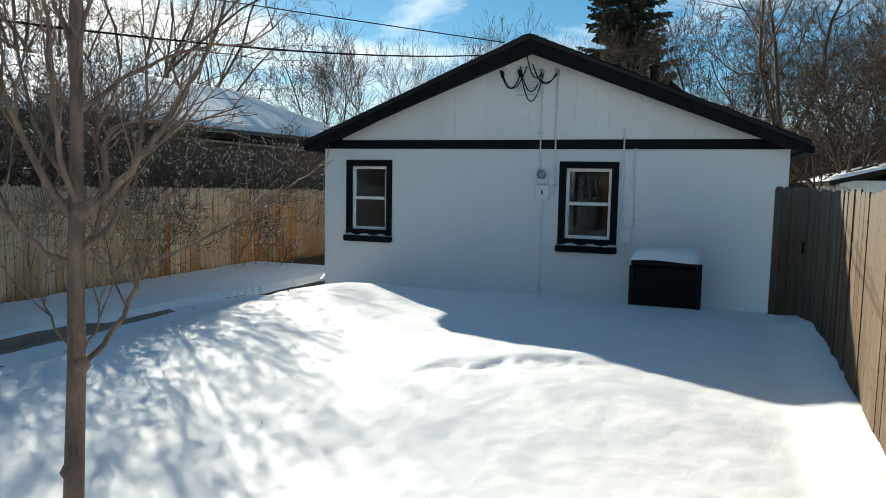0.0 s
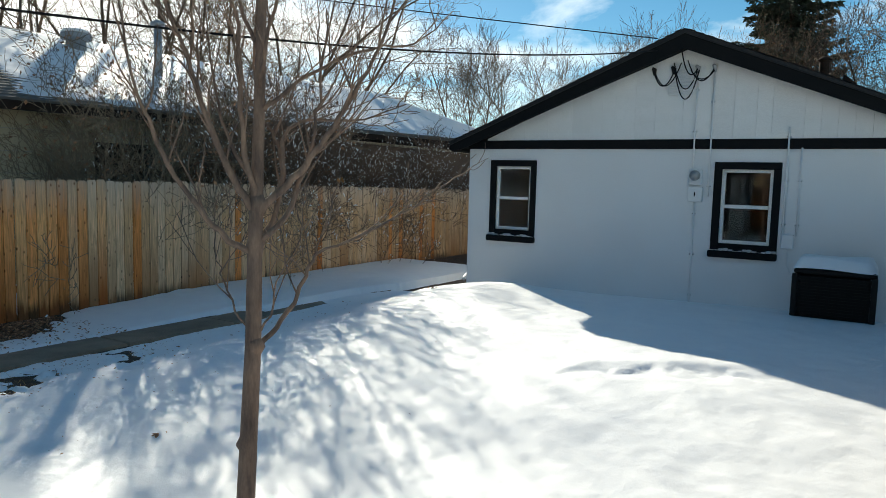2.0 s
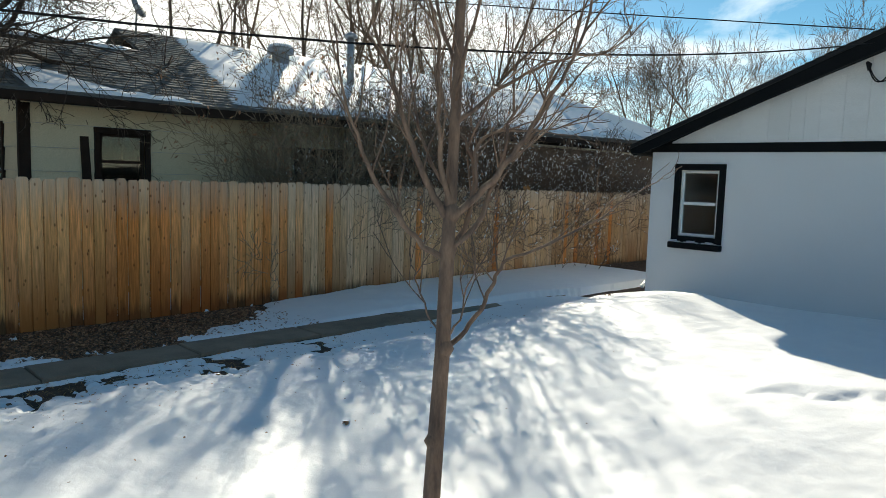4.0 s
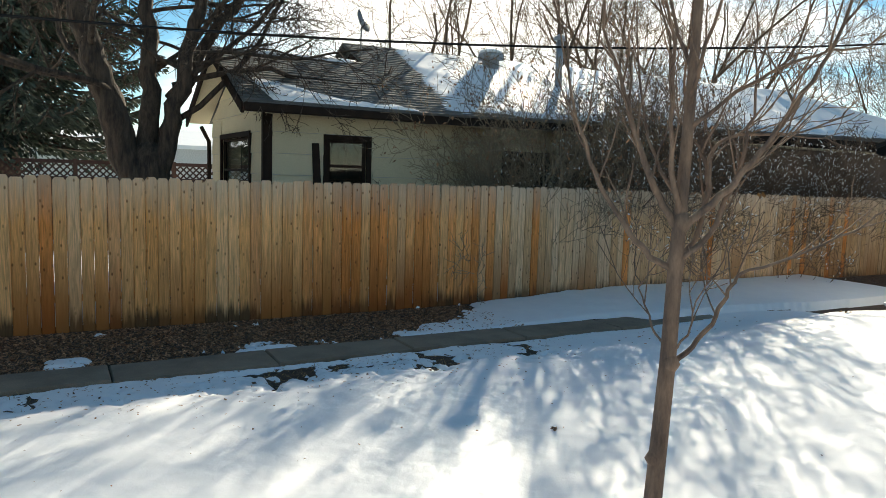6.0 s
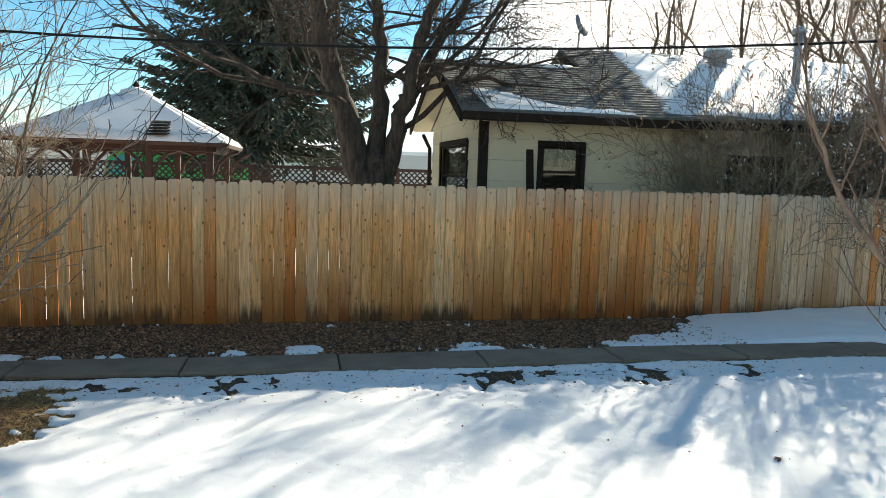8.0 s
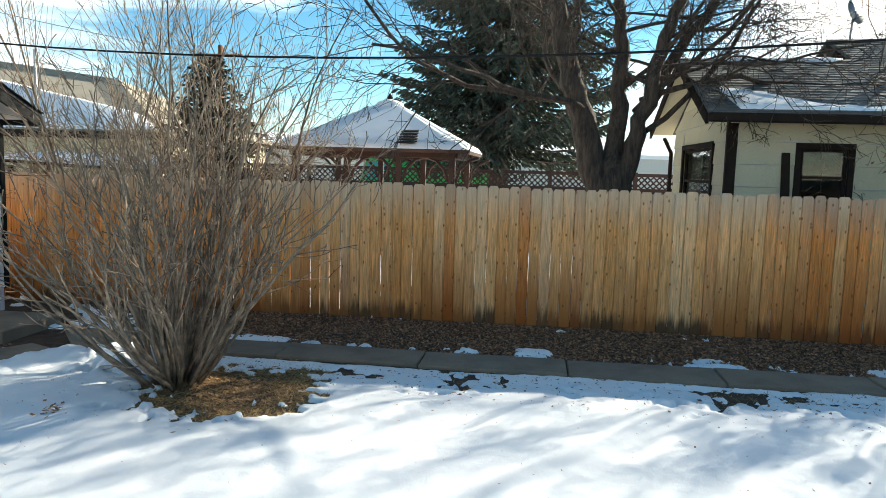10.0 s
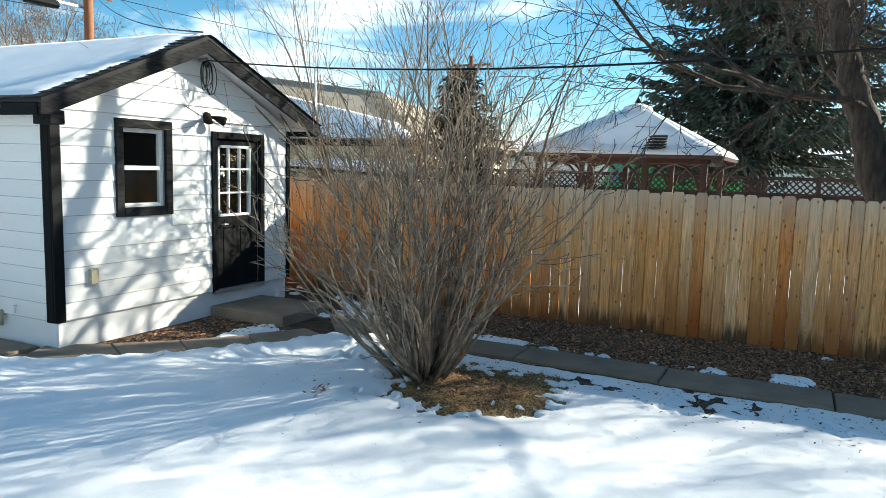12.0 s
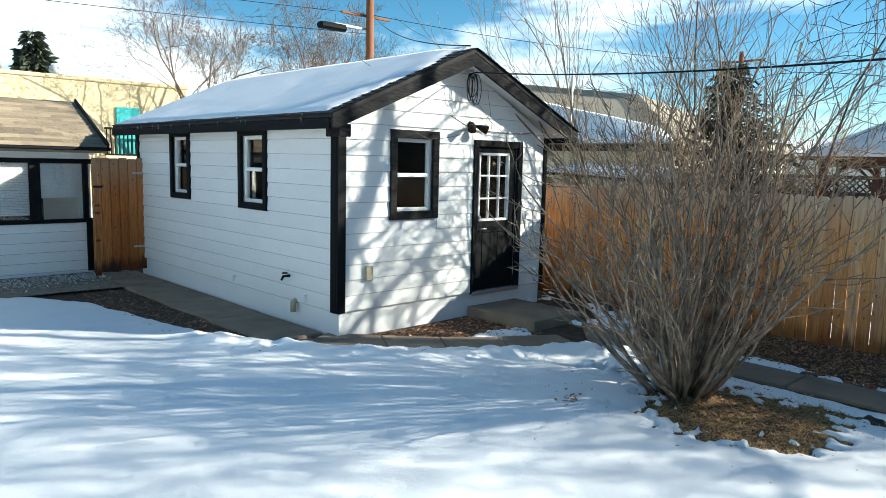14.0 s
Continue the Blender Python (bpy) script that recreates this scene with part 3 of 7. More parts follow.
def walk_slab(corners):
    """One concrete slab, edges chamfered, from four corners at the top."""
    c = [Vector((p[0], p[1], 0)) for p in corners]
    mid = sum(c, Vector()) / 4
    tilt = (rng.uniform(-.008, .008), rng.uniform(-.008, .008))
    g = Geo()
    rings = []
    for inset, z in ((0.0, -0.08), (0.0, 0.012), (0.012, 0.026)):
        ring = []
        for p in c:
            d = (mid - p).normalized() * (inset + 0.006)
            q = p + d
            ring.append((q.x, q.y, z + (q.x - mid.x) * tilt[0] + (q.y - mid.y) * tilt[1]))
        rings.append(ring)
    vs = [p for r in rings for p in r]
    fs = [(8, 9, 10, 11)] + [(r * 4 + k, r * 4 + (k + 1) % 4, r * 4 + 4 + (k + 1) % 4, r * 4 + 4 + k) for r in (0, 1) for k in range(4)]
    g.add(vs, fs)
    part("slab", g, M_CONCRETE, walk_thing)


y = 12.4
while y > -4.2:
    x0 = -7.62 + 0.02 * math.sin(y)
    walk_slab([(x0, y - 1.52), (x0 + 0.56, y - 1.52), (x0 + 0.56, y), (x0, y)])
    y -= 1.525
walk_slab([(-7.9, -5.85), (-6.9, -5.0), (-7.02, -4.36), (-7.62, -4.36)])
inner = [(-7.0, -5.55), (-6.35, -5.9), (-5.75, -6.35), (-5.25, -6.85), (-4.85, -7.35)]
outer = [(-6.75, -4.95), (-5.98, -5.42), (-5.42, -5.85), (-4.95, -6.3), (-4.3, -7.1)]
for a in range(4):
    walk_slab([inner[a], inner[a + 1], outer[a + 1], outer[a]])
for k in range(5):
    a, b = -7.36 - 1.5 * k, -7.36 - 1.5 * (k + 1)
    walk_slab([(-4.78, b), (-4.02, b), (-4.06, a), (-4.78, a)])

# ---------------------------------------------------------------- building parts


def oriented(axis, p, sign):
    """A writer of boxes on a wall: along a, out from the wall by o, height z."""
    def put(g, a0, a1, o0, o1, z0, z1, b=0.0):
        lo, hi = p + sign * o0, p + sign * o1
        if axis == "y":
            g.box(a0, a1, lo, hi, z0, z1, b)
        else:
            g.box(lo, hi, a0, a1, z0, z1, b)
        return g
    return put


def sash_window(parent, axis, p, sign, a0, a1, z0, z1, trim=0.09, trim_mat=None, frame_mat=None, sill=False, blinds=False, snow_sill=False, depth=0.16):
    """A double-hung window: black casing, white frame, two sashes with a meeting rail, glass, dark reveal."""
    trim_mat, frame_mat = trim_mat or M_BLACK, frame_mat or M_VINYL
    put = oriented(axis, p, sign)
    win = part("window", put(Geo(), a0, a1, -0.02, 0.03, z1 - trim, z1, 0.006), trim_mat, parent)
    g = Geo()
    put(g, a0, a0 + trim, -0.02, 0.028, z0, z1 - trim, 0.006)
    put(g, a1 - trim, a1, -0.02, 0.028, z0, z1 - trim, 0.006)
    put(g, a0 + trim, a1 - trim, -0.02, 0.027, z0, z0 + trim, 0.006)
    part("casing", g, trim_mat, win)
    i0, i1, j0, j1 = a0 + trim, a1 - trim, z0 + trim, z1 - trim
    g = Geo()
    for w, o in ((0.0, -0.03), (0.012, -0.045)):
        f = 0.035
        put(g, i0 + w, i0 + f + w, o - 0.05, o, j0, j1, 0.004)
        put(g, i1 - f - w, i1 - w, o - 0.05, o, j0, j1, 0.004)
        put(g, i0 + f + w, i1 - f - w, o - 0.05, o, j0 + w, j0 + f + w, 0.004)
        put(g, i0 + f + w, i1 - f - w, o - 0.05, o, j1 - f - w, j1 - w, 0.004)
    part("frame", g, frame_mat, win, "white vinyl frame")
    mid = (j0 + j1) / 2
    part("meeting_rail", put(Geo(), i0 + 0.05, i1 - 0.05, -0.09, -0.028, mid - 0.025, mid + 0.025, 0.005), frame_mat, win, "white rail")
    for lo, hi, o in ((mid + 0.02, j1 - 0.045, -0.075), (j0 + 0.045, mid - 0.02, -0.06)):
        pane = part("pane", put(Geo(), i0 + 0.045, i1 - 0.045, o - 0.006, o, lo, hi), M_GLASS, win)
        pane.visible_shadow = False
    if sill:
        part("sill", put(Geo(), a0 - 0.02, a1 + 0.01, -0.02, 0.10, z0 - 0.10, z0, 0.015), trim_mat, win, "black painted sill")
    if blinds:
        g = Geo()
        z = j1 - 0.05
        while z > mid - 0.1 if blinds == 2 else z > j0 + 0.03:
            put(g, i0 + 0.05, i1 - 0.05, -0.13, -0.115, z - 0.018, z)
            z -= 0.024
        part("blind", g, M_BLIND, win, "white horizontal slats")
    return win


def lap_siding(parent, axis, p, sign, a0, a1, z0, z1, exposure, holes, mat, clip=None, thick=0.014):
    """Overlapping boards, each a piece of its own, cut round openings and below a gable."""
    z = z0
    while z < z1 - 0.02:
        top = min(z + exposure, z1)
        lo, hi = a0, a1
        if clip:
            c = clip((z + top) / 2 - exposure * 0.2)
            lo, hi = max(lo, c[0]), min(hi, c[1])
        runs = [(lo, hi)] if hi - lo > 0.05 else []
        for h0, h1, zl, zh in holes:
            if zl < top - 0.02 and zh > z + 0.02:
                nxt = []
                for l, r in runs:
                    if h0 > l:
                        nxt.append((l, min(r, h0)))
                    if h1 < r:
                        nxt.append((max(l, h1), r))
                runs = [q for q in nxt if q[1] - q[0] > 0.02]
        for l, r in runs:
            o0, o1 = thick, 0.004
            pts = [(0.0, z), (o0 + 0.003, z), (o0 + 0.004, z + 0.0065), (o1, top + 0.012), (0.0, top + 0.012)]
            g = Geo()
            prof = [((p + sign * o), zz) for o, zz in pts]
            if clip and clip(top + 0.012)[1] < a1 - 0.01:
                ends = [(max(a0, clip(zz)[0]) if l == lo else l, min(a1, clip(zz)[1]) if r == hi else r) for o, zz in pts]
                g.add([(e[0], q, zz) for (q, zz), e in zip(prof, ends)] + [(e[1], q, zz) for (q, zz), e in zip(prof, ends)],
                      [(0, 1, 2, 3, 4), (9, 8, 7, 6, 5)] + [(i, i + 5, (i + 1) % 5 + 5, (i + 1) % 5) for i in range(5)])
            else:
                g.prism(prof, 0 if axis == "y" else 1, l, r)
            board = part("siding_board", g, mat, parent)
            # the lip's front face is coloured as the lap's shadow
            board.data.materials.append(M_LAP_SHADE)
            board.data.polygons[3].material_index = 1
        z = top


def shingle_courses(parent, name, eave_a, eave_b, ridge_a, ridge_b, mat, pitch=0.14, width=0.33, seed=1, keep=None):
    """Roof plane of overlapping courses, each shingle a small wedge; one part of stuff."""
    r = random.Random(seed)
    ea, eb, ra, rb = (Vector(p) for p in (eave_a, eave_b, ridge_a, ridge_b))
    up = ((ra + rb) / 2 - (ea + eb) / 2)
    n = max(2, int(up.length / pitch))
    nrm = (eb - ea).cross(ra - ea).normalized()
    if nrm.z < 0:
        nrm = -nrm
    g = Geo()
    for i in range(n):
        t0, t1 = i / n, (i + 1.25) / n
        t1 = min(t1, 1.0)
        l0, r0, l1, r1 = ea.lerp(ra, t0), eb.lerp(rb, t0), ea.lerp(ra, t1), eb.lerp(rb, t1)
        m = max(1, int((r0 - l0).length / width))
        off = (i % 2) * 0.5 + r.uniform(-.1, .1)
        cuts = [0.0] + [c for k in range(m + 1) if 0.02 / m < (c := (k + off) / m) < 1 - 0.02 / m] + [1.0]
        for a, b in zip(cuts, cuts[1:]):
            if keep and not keep(l0.lerp(r0, (a + b) / 2)):
                continue
            lift = 0.012 + r.uniform(0, 0.006)
            slip = (l0 - l1) * r.uniform(0, 0.05)
            A, B, C, D = l0.lerp(r0, a) + slip, l0.lerp(r0, b) + slip, l1.lerp(r1, b), l1.lerp(r1, a)
            vs = [A + nrm * lift, B + nrm * lift, C + nrm * 0.002, D + nrm * 0.002, A, B]
            g.add(vs, [(0, 1, 2, 3), (4, 5, 1, 0)])
    ob = part(name, g, mat, parent)
    return ob


def snow_blanket(name, ea, eb, ra, rb, thick, seed, label, parent, ragged=0.0, res=0.12, rough=0.02, fade=0.0, lip=0.0):
    """Snow lying on a roof plane, with a rounded, ragged edge."""
    ea, eb, ra, rb = (Vector(p) for p in (ea, eb, ra, rb))
    nu, nv = max(4, int((eb - ea).length / res)), max(4, int((ra - ea).length / res))
    g = Geo()
    us, vs = np.linspace(0, 1, nu), np.linspace(0, 1, nv)
    spots = [(ea.lerp(eb, u)).lerp(ra.lerp(rb, u), v) for u in us for v in vs]
    wavy = fractal(np.array([p.x for p in spots]) + seed, np.array([p.y + p.z for p in spots]), 1.1, seed, 4) - 0.5
    drift = fractal(np.array([p.x for p in spots]) * 0.5 + seed, np.array([p.y for p in spots]), 0.8, seed + 3, 3) - 0.5
    for i, u in enumerate(us):
        for j, v in enumerate(vs):
            p, n1 = spots[i * nv + j], float(wavy[i * nv + j])
            edge = min(v / 0.05, 1.0, u / 0.02 if u < 0.5 else (1 - u) / 0.02)
            h = thick * min(1.0, 0.25 + 0.75 * edge) + rough * 2 * n1
            if ragged:
                h += thick * ragged * (v - 0.5 + 1.6 * n1)
            if lip > 0:
                h -= thick * 1.8 * max(0.0, 1 - u / lip) * max(0.0, 0.5 + 5 * n1)
            if lip < 0:
                h -= thick * 2.2 * max(0.0, 1 + (1 - u) / lip) * max(0.0, 0.6 + 4 * n1)
            if fade:
                far = u - 0.10 * abs(2 * v - 0.9) + 0.35 * float(drift[i * nv + j])
                h -= fade * thick * max(0.0, 1 - far / 0.3) * 1.5
            g.v.append((p.x, p.y, p.z + h))
    g.f = [(i * nv + j, (i + 1) * nv + j, (i + 1) * nv + j + 1, i * nv + j + 1) for i in range(nu - 1) for j in range(nv - 1)]
    # skirt down to the roof
    rim = [(i, 0) for i in range(nu)] + [(nu - 1, j) for j in range(1, nv)] + [(i, nv - 1) for i in range(nu - 2, -1, -1)] + [(0, j) for j in range(nv - 2, 0, -1)]
    base = len(g.v)
    for i, j in rim:
        x, yy, z = g.v[i * nv + j]
        p = (ea.lerp(eb, us[i])).lerp(ra.lerp(rb, us[i]), vs[j])
        g.v.append((p.x, p.y, p.z - 0.01))
    k = len(rim)
    g.f += [(base + a, base + (a + 1) % k, rim[(a + 1) % k][0] * nv + rim[(a + 1) % k][1], rim[a][0] * nv + rim[a][1]) for a in range(k)]
    return part(name, g, M_SNOW, parent, label, True)


def cable(name, pts, r, parent=None, label="", sides=5):
    return part(name, Geo().tube(pts, r, sides), M_CABLE, parent, label, True)


def sag(a, b, drop, n=24):
    a, b = Vector(a), Vector(b)
    return [a.lerp(b, k / n) - Vector((0, 0, drop * 4 * (k / n) * (1 - k / n))) for k in range(n + 1)]


# ---------------------------------------------------------------- white garage house
HX0, HX1, HY, HB = -6.09, 1.08, 10.7, 19.5
HRX, HRZ, HEZ = -2.52, 4.15, 2.58
house = thing("house", (-2.5, 15, 0), "white painted gabled house with black trim, snow against its wall", "house")
W1, W2 = (-5.67, -4.83, 1.04, 2.30), (-2.06, -1.18, 1.04, 2.30)
holes = [(w[0] + 0.06, w[1] - 0.06, w[2] + 0.06, w[3] - 0.06) for w in (W1, W2)]
g = Geo().wall("y", HY, HY + 0.2, HX0, HX1, -0.3, 2.5, holes)
part("wall", g, M_WHITE, house, "white painted masonry front wall")
part("wall", Geo().box(HX0, HX0 + 0.2, HY + 0.2, HB, -0.3, 2.5), M_WHITE, house)
part("wall", Geo().box(HX1 - 0.2, HX1, HY + 0.2, HB, -0.3, 2.5), M_WHITE, house)
part("wall", Geo().box(HX0 + .2, HX1 - .2, HB - 0.2, HB, -0.3, 2.5), M_WHITE, house)
# added, unseen surfaces; their dark colour gives the windows an unlit room
g = Geo().box(HX0 + .2, HX1 - .2, HY + .2, HB - .2, -0.1, 0.0).box(HX0 + .2, HX1 - .2, HY + 3.2, HY + 3.3, 0, 2.5).box(HX0 + .2, HX1 - .2, HY + .2, HB - .2, 2.4, 2.49)
part("room_shade_lining", g, M_DARK, house)
# gable of wide vertical boards
slope = (3.98 - 2.6) / (HRX - (-5.75))


def gable_top(x):
    return 3.98 - abs(x - HRX) * slope


x = -5.75
rb = random.Random(5)
while x < 0.7:
    x2 = min(x + rb.choice([0.2, 0.3, 0.4]), 0.72)
    g = Geo()
    dz = 0.05
    outline = [(x + 0.001, 2.55), (x2 - 0.001, 2.55), (x2 - 0.001, gable_top(x2) + dz), (x + 0.001, gable_top(x) + dz)]
    if x < HRX < x2:
        outline.insert(3, (HRX, gable_top(HRX) + dz))
    g.prism(outline, 1, HY - 0.012 - rb.uniform(0, 0.001), HY + 0.06)
    part("gable_board", g, M_WHITE_BOARD, house)
    x = x2
part("band", Geo().box(HX0 - 0.02, HX1 + 0.02, HY - 0.035, HY + 0.1, 2.485, 2.625, 0.008), M_BLACK, house, "black painted band board")
# roof: two slopes, rake boards, soffits
for s, ex in ((-1, -6.33), (1, 1.29)):
    tilt = (HRZ - HEZ) / abs(HRX - ex)
    g = Geo()
    g.prism([(HRX, HRZ), (ex, HEZ), (ex, HEZ - 0.05), (HRX, HRZ - 0.06)], 1, 10.38, HB + 0.3)
    part("roof", g, M_SHINGLE_BLACK, house)
    g = Geo().prism([(HRX, HRZ - 0.062), (ex, HEZ - 0.052), (ex, HEZ - 0.13), (ex - s * 0.2, HEZ - 0.12), (HRX, HRZ - 0.27)], 1, 10.40, 10.46)
    part("rake_board", g, M_BLACK, house)
    g = Geo().prism([(HRX, HRZ - 0.2), (ex, HEZ - 0.07), (ex, HEZ - 0.10), (HRX, HRZ - 0.24)], 1, 10.46, HB)
    part("soffit", g, M_BLACK, house)
    shingle_courses(house, "shingles", (ex, 10.37, HEZ + 0.002), (ex, HB, HEZ + 0.002), (HRX, 10.37, HRZ + 0.002), (HRX, HB, HRZ + 0.002), M_SHINGLE_BLACK, 0.14, 0.33, 3)
    part("gutter", Geo().box(ex - 0.04, ex + 0.06, 10.5, HB, HEZ - 0.15, HEZ - 0.06, 0.02), M_BLACK, house)
flue = part("roof_flue", Geo().tube([(-0.86, 12.2, 3.3), (-0.86, 12.2, 3.84), (-0.86, 12.2, 3.88)], [0.07, 0.07, 0.09], 10), M_BROWN, house, "rusty brown roof flue", True)
part("flue_cap", Geo().tube([(-0.86, 12.2, 3.88), (-0.86, 12.2, 3.94)], [0.12, 0.04], 10), M_BROWN, flue, "", True)
part("roof_vent", Geo().tube([(-0.55, 12.0, 3.2), (-0.55, 12.0, 3.5), (-0.50, 12.0, 3.56)], [0.06, 0.06, 0.13], 10), M_BROWN, house, "low dark roof vent", True)
for W in (W1, W2):
    sash_window(house, "y", HY, -1, *W, trim=0.1, sill=True)
    put = oriented("y", HY, -1)
    gs = Geo()
    nseg = 14
    for k in range(nseg):
        a, b = W[0] + (W[1] - W[0]) * k / nseg, W[0] + (W[1] - W[0]) * (k + 1) / nseg
        put(gs, a, b, 0.0, 0.085 - 0.02 * math.sin(k * 2.1), W[2], W[2] + 0.02 + 0.018 * math.sin(k * 1.3 + W[0]), 0.01)
    part("sill_snow", gs, M_SNOW, house, "thin snow on the sill", True)
# downspout on the corner
part("downspout", Geo().tube([(HX0 - 0.05, HY + 0.25, 1.9), (HX0 - 0.05, HY + 0.2, 0.35), (HX0 - 0.06, HY + 0.0, 0.22)], 0.035, 6), M_VINYL, house)
# gable louvre
g = Geo().box(-2.77, -2.43, HY - 0.035, HY - 0.012, 3.26, 3.7, 0.005)
for k in range(9):
    z = 3.29 + k * 0.045
    g.slab([(-2.75, HY - 0.06, z), (-2.45, HY - 0.06, z), (-2.45, HY - 0.03, z + 0.035), (-2.75, HY - 0.03, z + 0.035)], 0.006)
part("gable_vent", g, M_WHITE, house, "white louvred vent")


def pipe(xx, z0, z1, r=0.014, mat=None):
    g = Geo().tube([(xx, HY - 0.03, z0), (xx, HY - 0.03, z1)], r, 6)
    z = z0 + 0.15
    while z < z1:
        g.box(xx - 0.03, xx + 0.03, HY - 0.03, HY, z - 0.012, z + 0.012, 0.003)
        z += 0.6
    part("conduit", g, mat or M_WHITE, house, "white painted conduit", True)


pipe(-2.36, 1.98, 3.62)
pipe(-2.13, 1.80, 3.6)
pipe(-1.12, 1.3, 2.78)
pipe(-0.95, 1.3, 2.5)
pipe(-2.31, 0.2, 1.8)
meter = part("electric_meter", Geo().box(-2.40, -2.22, HY - 0.09, HY, 1.96, 2.2, 0.02), M_WHITE, house, "white painted meter housing")
g = Geo()
c = Vector((-2.31, HY - 0.09, 2.10))
for r0, y0, r1, y1 in ((0.075, 0, 0.075, -0.03), (0.075, -0.03, 0.06, -0.035), (0.06, -0.035, 0.055, -0.09)):
    g.tube([c + Vector((0, y0, 0)), c + Vector((0, y1, 0))], [r0, r1], 16)
part("dial", g, M_METAL, meter, "glass and metal dial", True)
part("breaker_box", Geo().box(-2.40, -2.20, HY - 0.1, HY, 1.72, 1.94, 0.012), M_WHITE, meter, "white breaker box")
part("latch", Geo().box(-2.31, -2.29, HY - 0.108, HY - 0.1, 1.80, 1.86, 0.003), M_CABLE, meter)
part("disconnect_box", Geo().box(-1.13, -0.97, HY - 0.1, HY, 1.12, 1.32, 0.012), M_WHITE, house, "white disconnect box")
part("whip_cable", Geo().tube([(-1.05, HY - 0.06, 1.12), (-1.04, HY - 0.06, 0.9), (-0.95, HY - 0.12, 0.72), (-0.9, HY - 0.3, 0.66)], 0.009, 6), M_WHITE, house, "", True)
# service loops under the ridge
for k, (xa, za, xb, zb, dip) in enumerate(((-2.98, 3.58, -2.7, 3.6, 0.3), (-2.98, 3.62, -2.6, 3.72, 0.42), (-2.7, 3.72, -2.36, 3.62, 0.5),
                                           (-2.68, 3.6, -2.34, 3.6, 0.62), (-2.6, 3.9, -2.36, 3.62, 0.3), (-2.5, 3.74, -2.14, 3.6, 0.34), (-2.45, 3.6, -2.13, 3.58, 0.2))):
    pts = [(xa + (xb - xa) * t, HY - 0.05 - 0.06 * math.sin(t * 3.14) - 0.01 * k, za + (zb - za) * t - 0.74 * dip * 4 * t * (1 - t) * (0.8 + 0.2 * t)) for t in [j / 12 for j in range(13)]]
    cable("service_loop", pts, 0.009, house, "black service cable")
for xx in (-2.98, -2.7, -2.36, -2.13):
    part("weatherhead", Geo().tube([(xx, HY - 0.05, 3.56), (xx, HY - 0.07, 3.64), (xx - 0.02, HY - 0.1, 3.66)], [0.02, 0.035, 0.02], 8), M_METAL if xx > -2.5 else M_CABLE, house)

# air conditioner by the wall
ac = thing("air_conditioner", (-0.42, 9.9, 0), "dark metal air conditioning unit with a snow cap", "air conditioner")
part("body", Geo().box(-0.80, -0.03, 9.56, 10.24, 0.05, 0.92, 0.03), M_ACBODY, ac)
part("lid", Geo().box(-0.85, 0.02, 9.5, 10.3, 0.92, 0.985, 0.02), M_ACBODY, ac)
part("base_pan", Geo().box(-0.85, 0.02, 9.5, 10.3, 0.0, 0.06, 0.01), M_ACBODY, ac)
for xx in (-0.835, 0.005):
    for yy in (9.515, 10.285):
        part("corner_post", Geo().box(xx - 0.03, xx + 0.03, yy - 0.03, yy + 0.03, 0.06, 0.92, 0.005), M_ACBODY, ac)
for k in range(22):
    z = 0.1 + k * 0.037
    g = Geo().box(-0.82, -0.01, 9.50, 9.508, z, z + 0.012).box(-0.858, -0.85, 9.53, 10.27, z, z + 0.012)
    part("louvre", g, M_ACBODY, ac)
for k in range(10):
    xx = -0.8 + k * 0.086
    part("guard_wire", Geo().tube([(xx, 9.497, 0.08), (xx, 9.497, 0.91)], 0.004, 4), M_ACBODY, ac)
g = Geo()
N = 14
for i in range(N + 1):
    for j in range(N + 1):
        u, v = i / N, j / N
        e = min(1.0, min(u, 1 - u, v, 1 - v) / 0.12)
        g.v.append((-0.86 + 0.89 * u, 9.49 + 0.82 * v, 0.985 + 0.13 * (1 - (1 - e) ** 2) ** 0.5 + 0.012 * math.sin(5 * u + 3 * v)))
g.f = [(i * (N + 1) + j, (i + 1) * (N + 1) + j, (i + 1) * (N + 1) + j + 1, i * (N + 1) + j + 1) for i in range(N) for j in range(N)]
tagged(part("snow_cap", g, M_SNOW, ac, "thick white snow cap", True))

# ---------------------------------------------------------------- fences


def picket_mesh(name, w, h, t, mat, ear=0.035):
    """A dog-eared fence board with eased front and a thinner lapped edge, its foot at z = 0."""
    g = Geo()

    def outline(inset):
        a = w / 2 - inset
        return [(-a, 0), (a, 0), (a, h - ear), (a - ear * 0.7, h - inset * 0.5), (-a + ear * 0.7, h - inset * 0.5), (-a, h - ear)]
    rings = ((t / 2, 0.0085), (t / 2 - 0.003, 0.0055), (t / 2 - 0.0155, 0.0055), (t / 2 - 0.016, 0.0), (-t / 2, 0.0))
    n = 6
    for depth, inset in rings:
        g.v.extend((depth, y, z) for y, z in outline(inset))
    g.f = [tuple(range(n)), tuple(range(4 * n, 5 * n))[::-1]]
    for r in range(4):
        g.f += [(r * n + k, r * n + n + k, r * n + n + (k + 1) % n, r * n + (k + 1) % n) for k in range(n)]
    return mesh_of(name, g, mat)


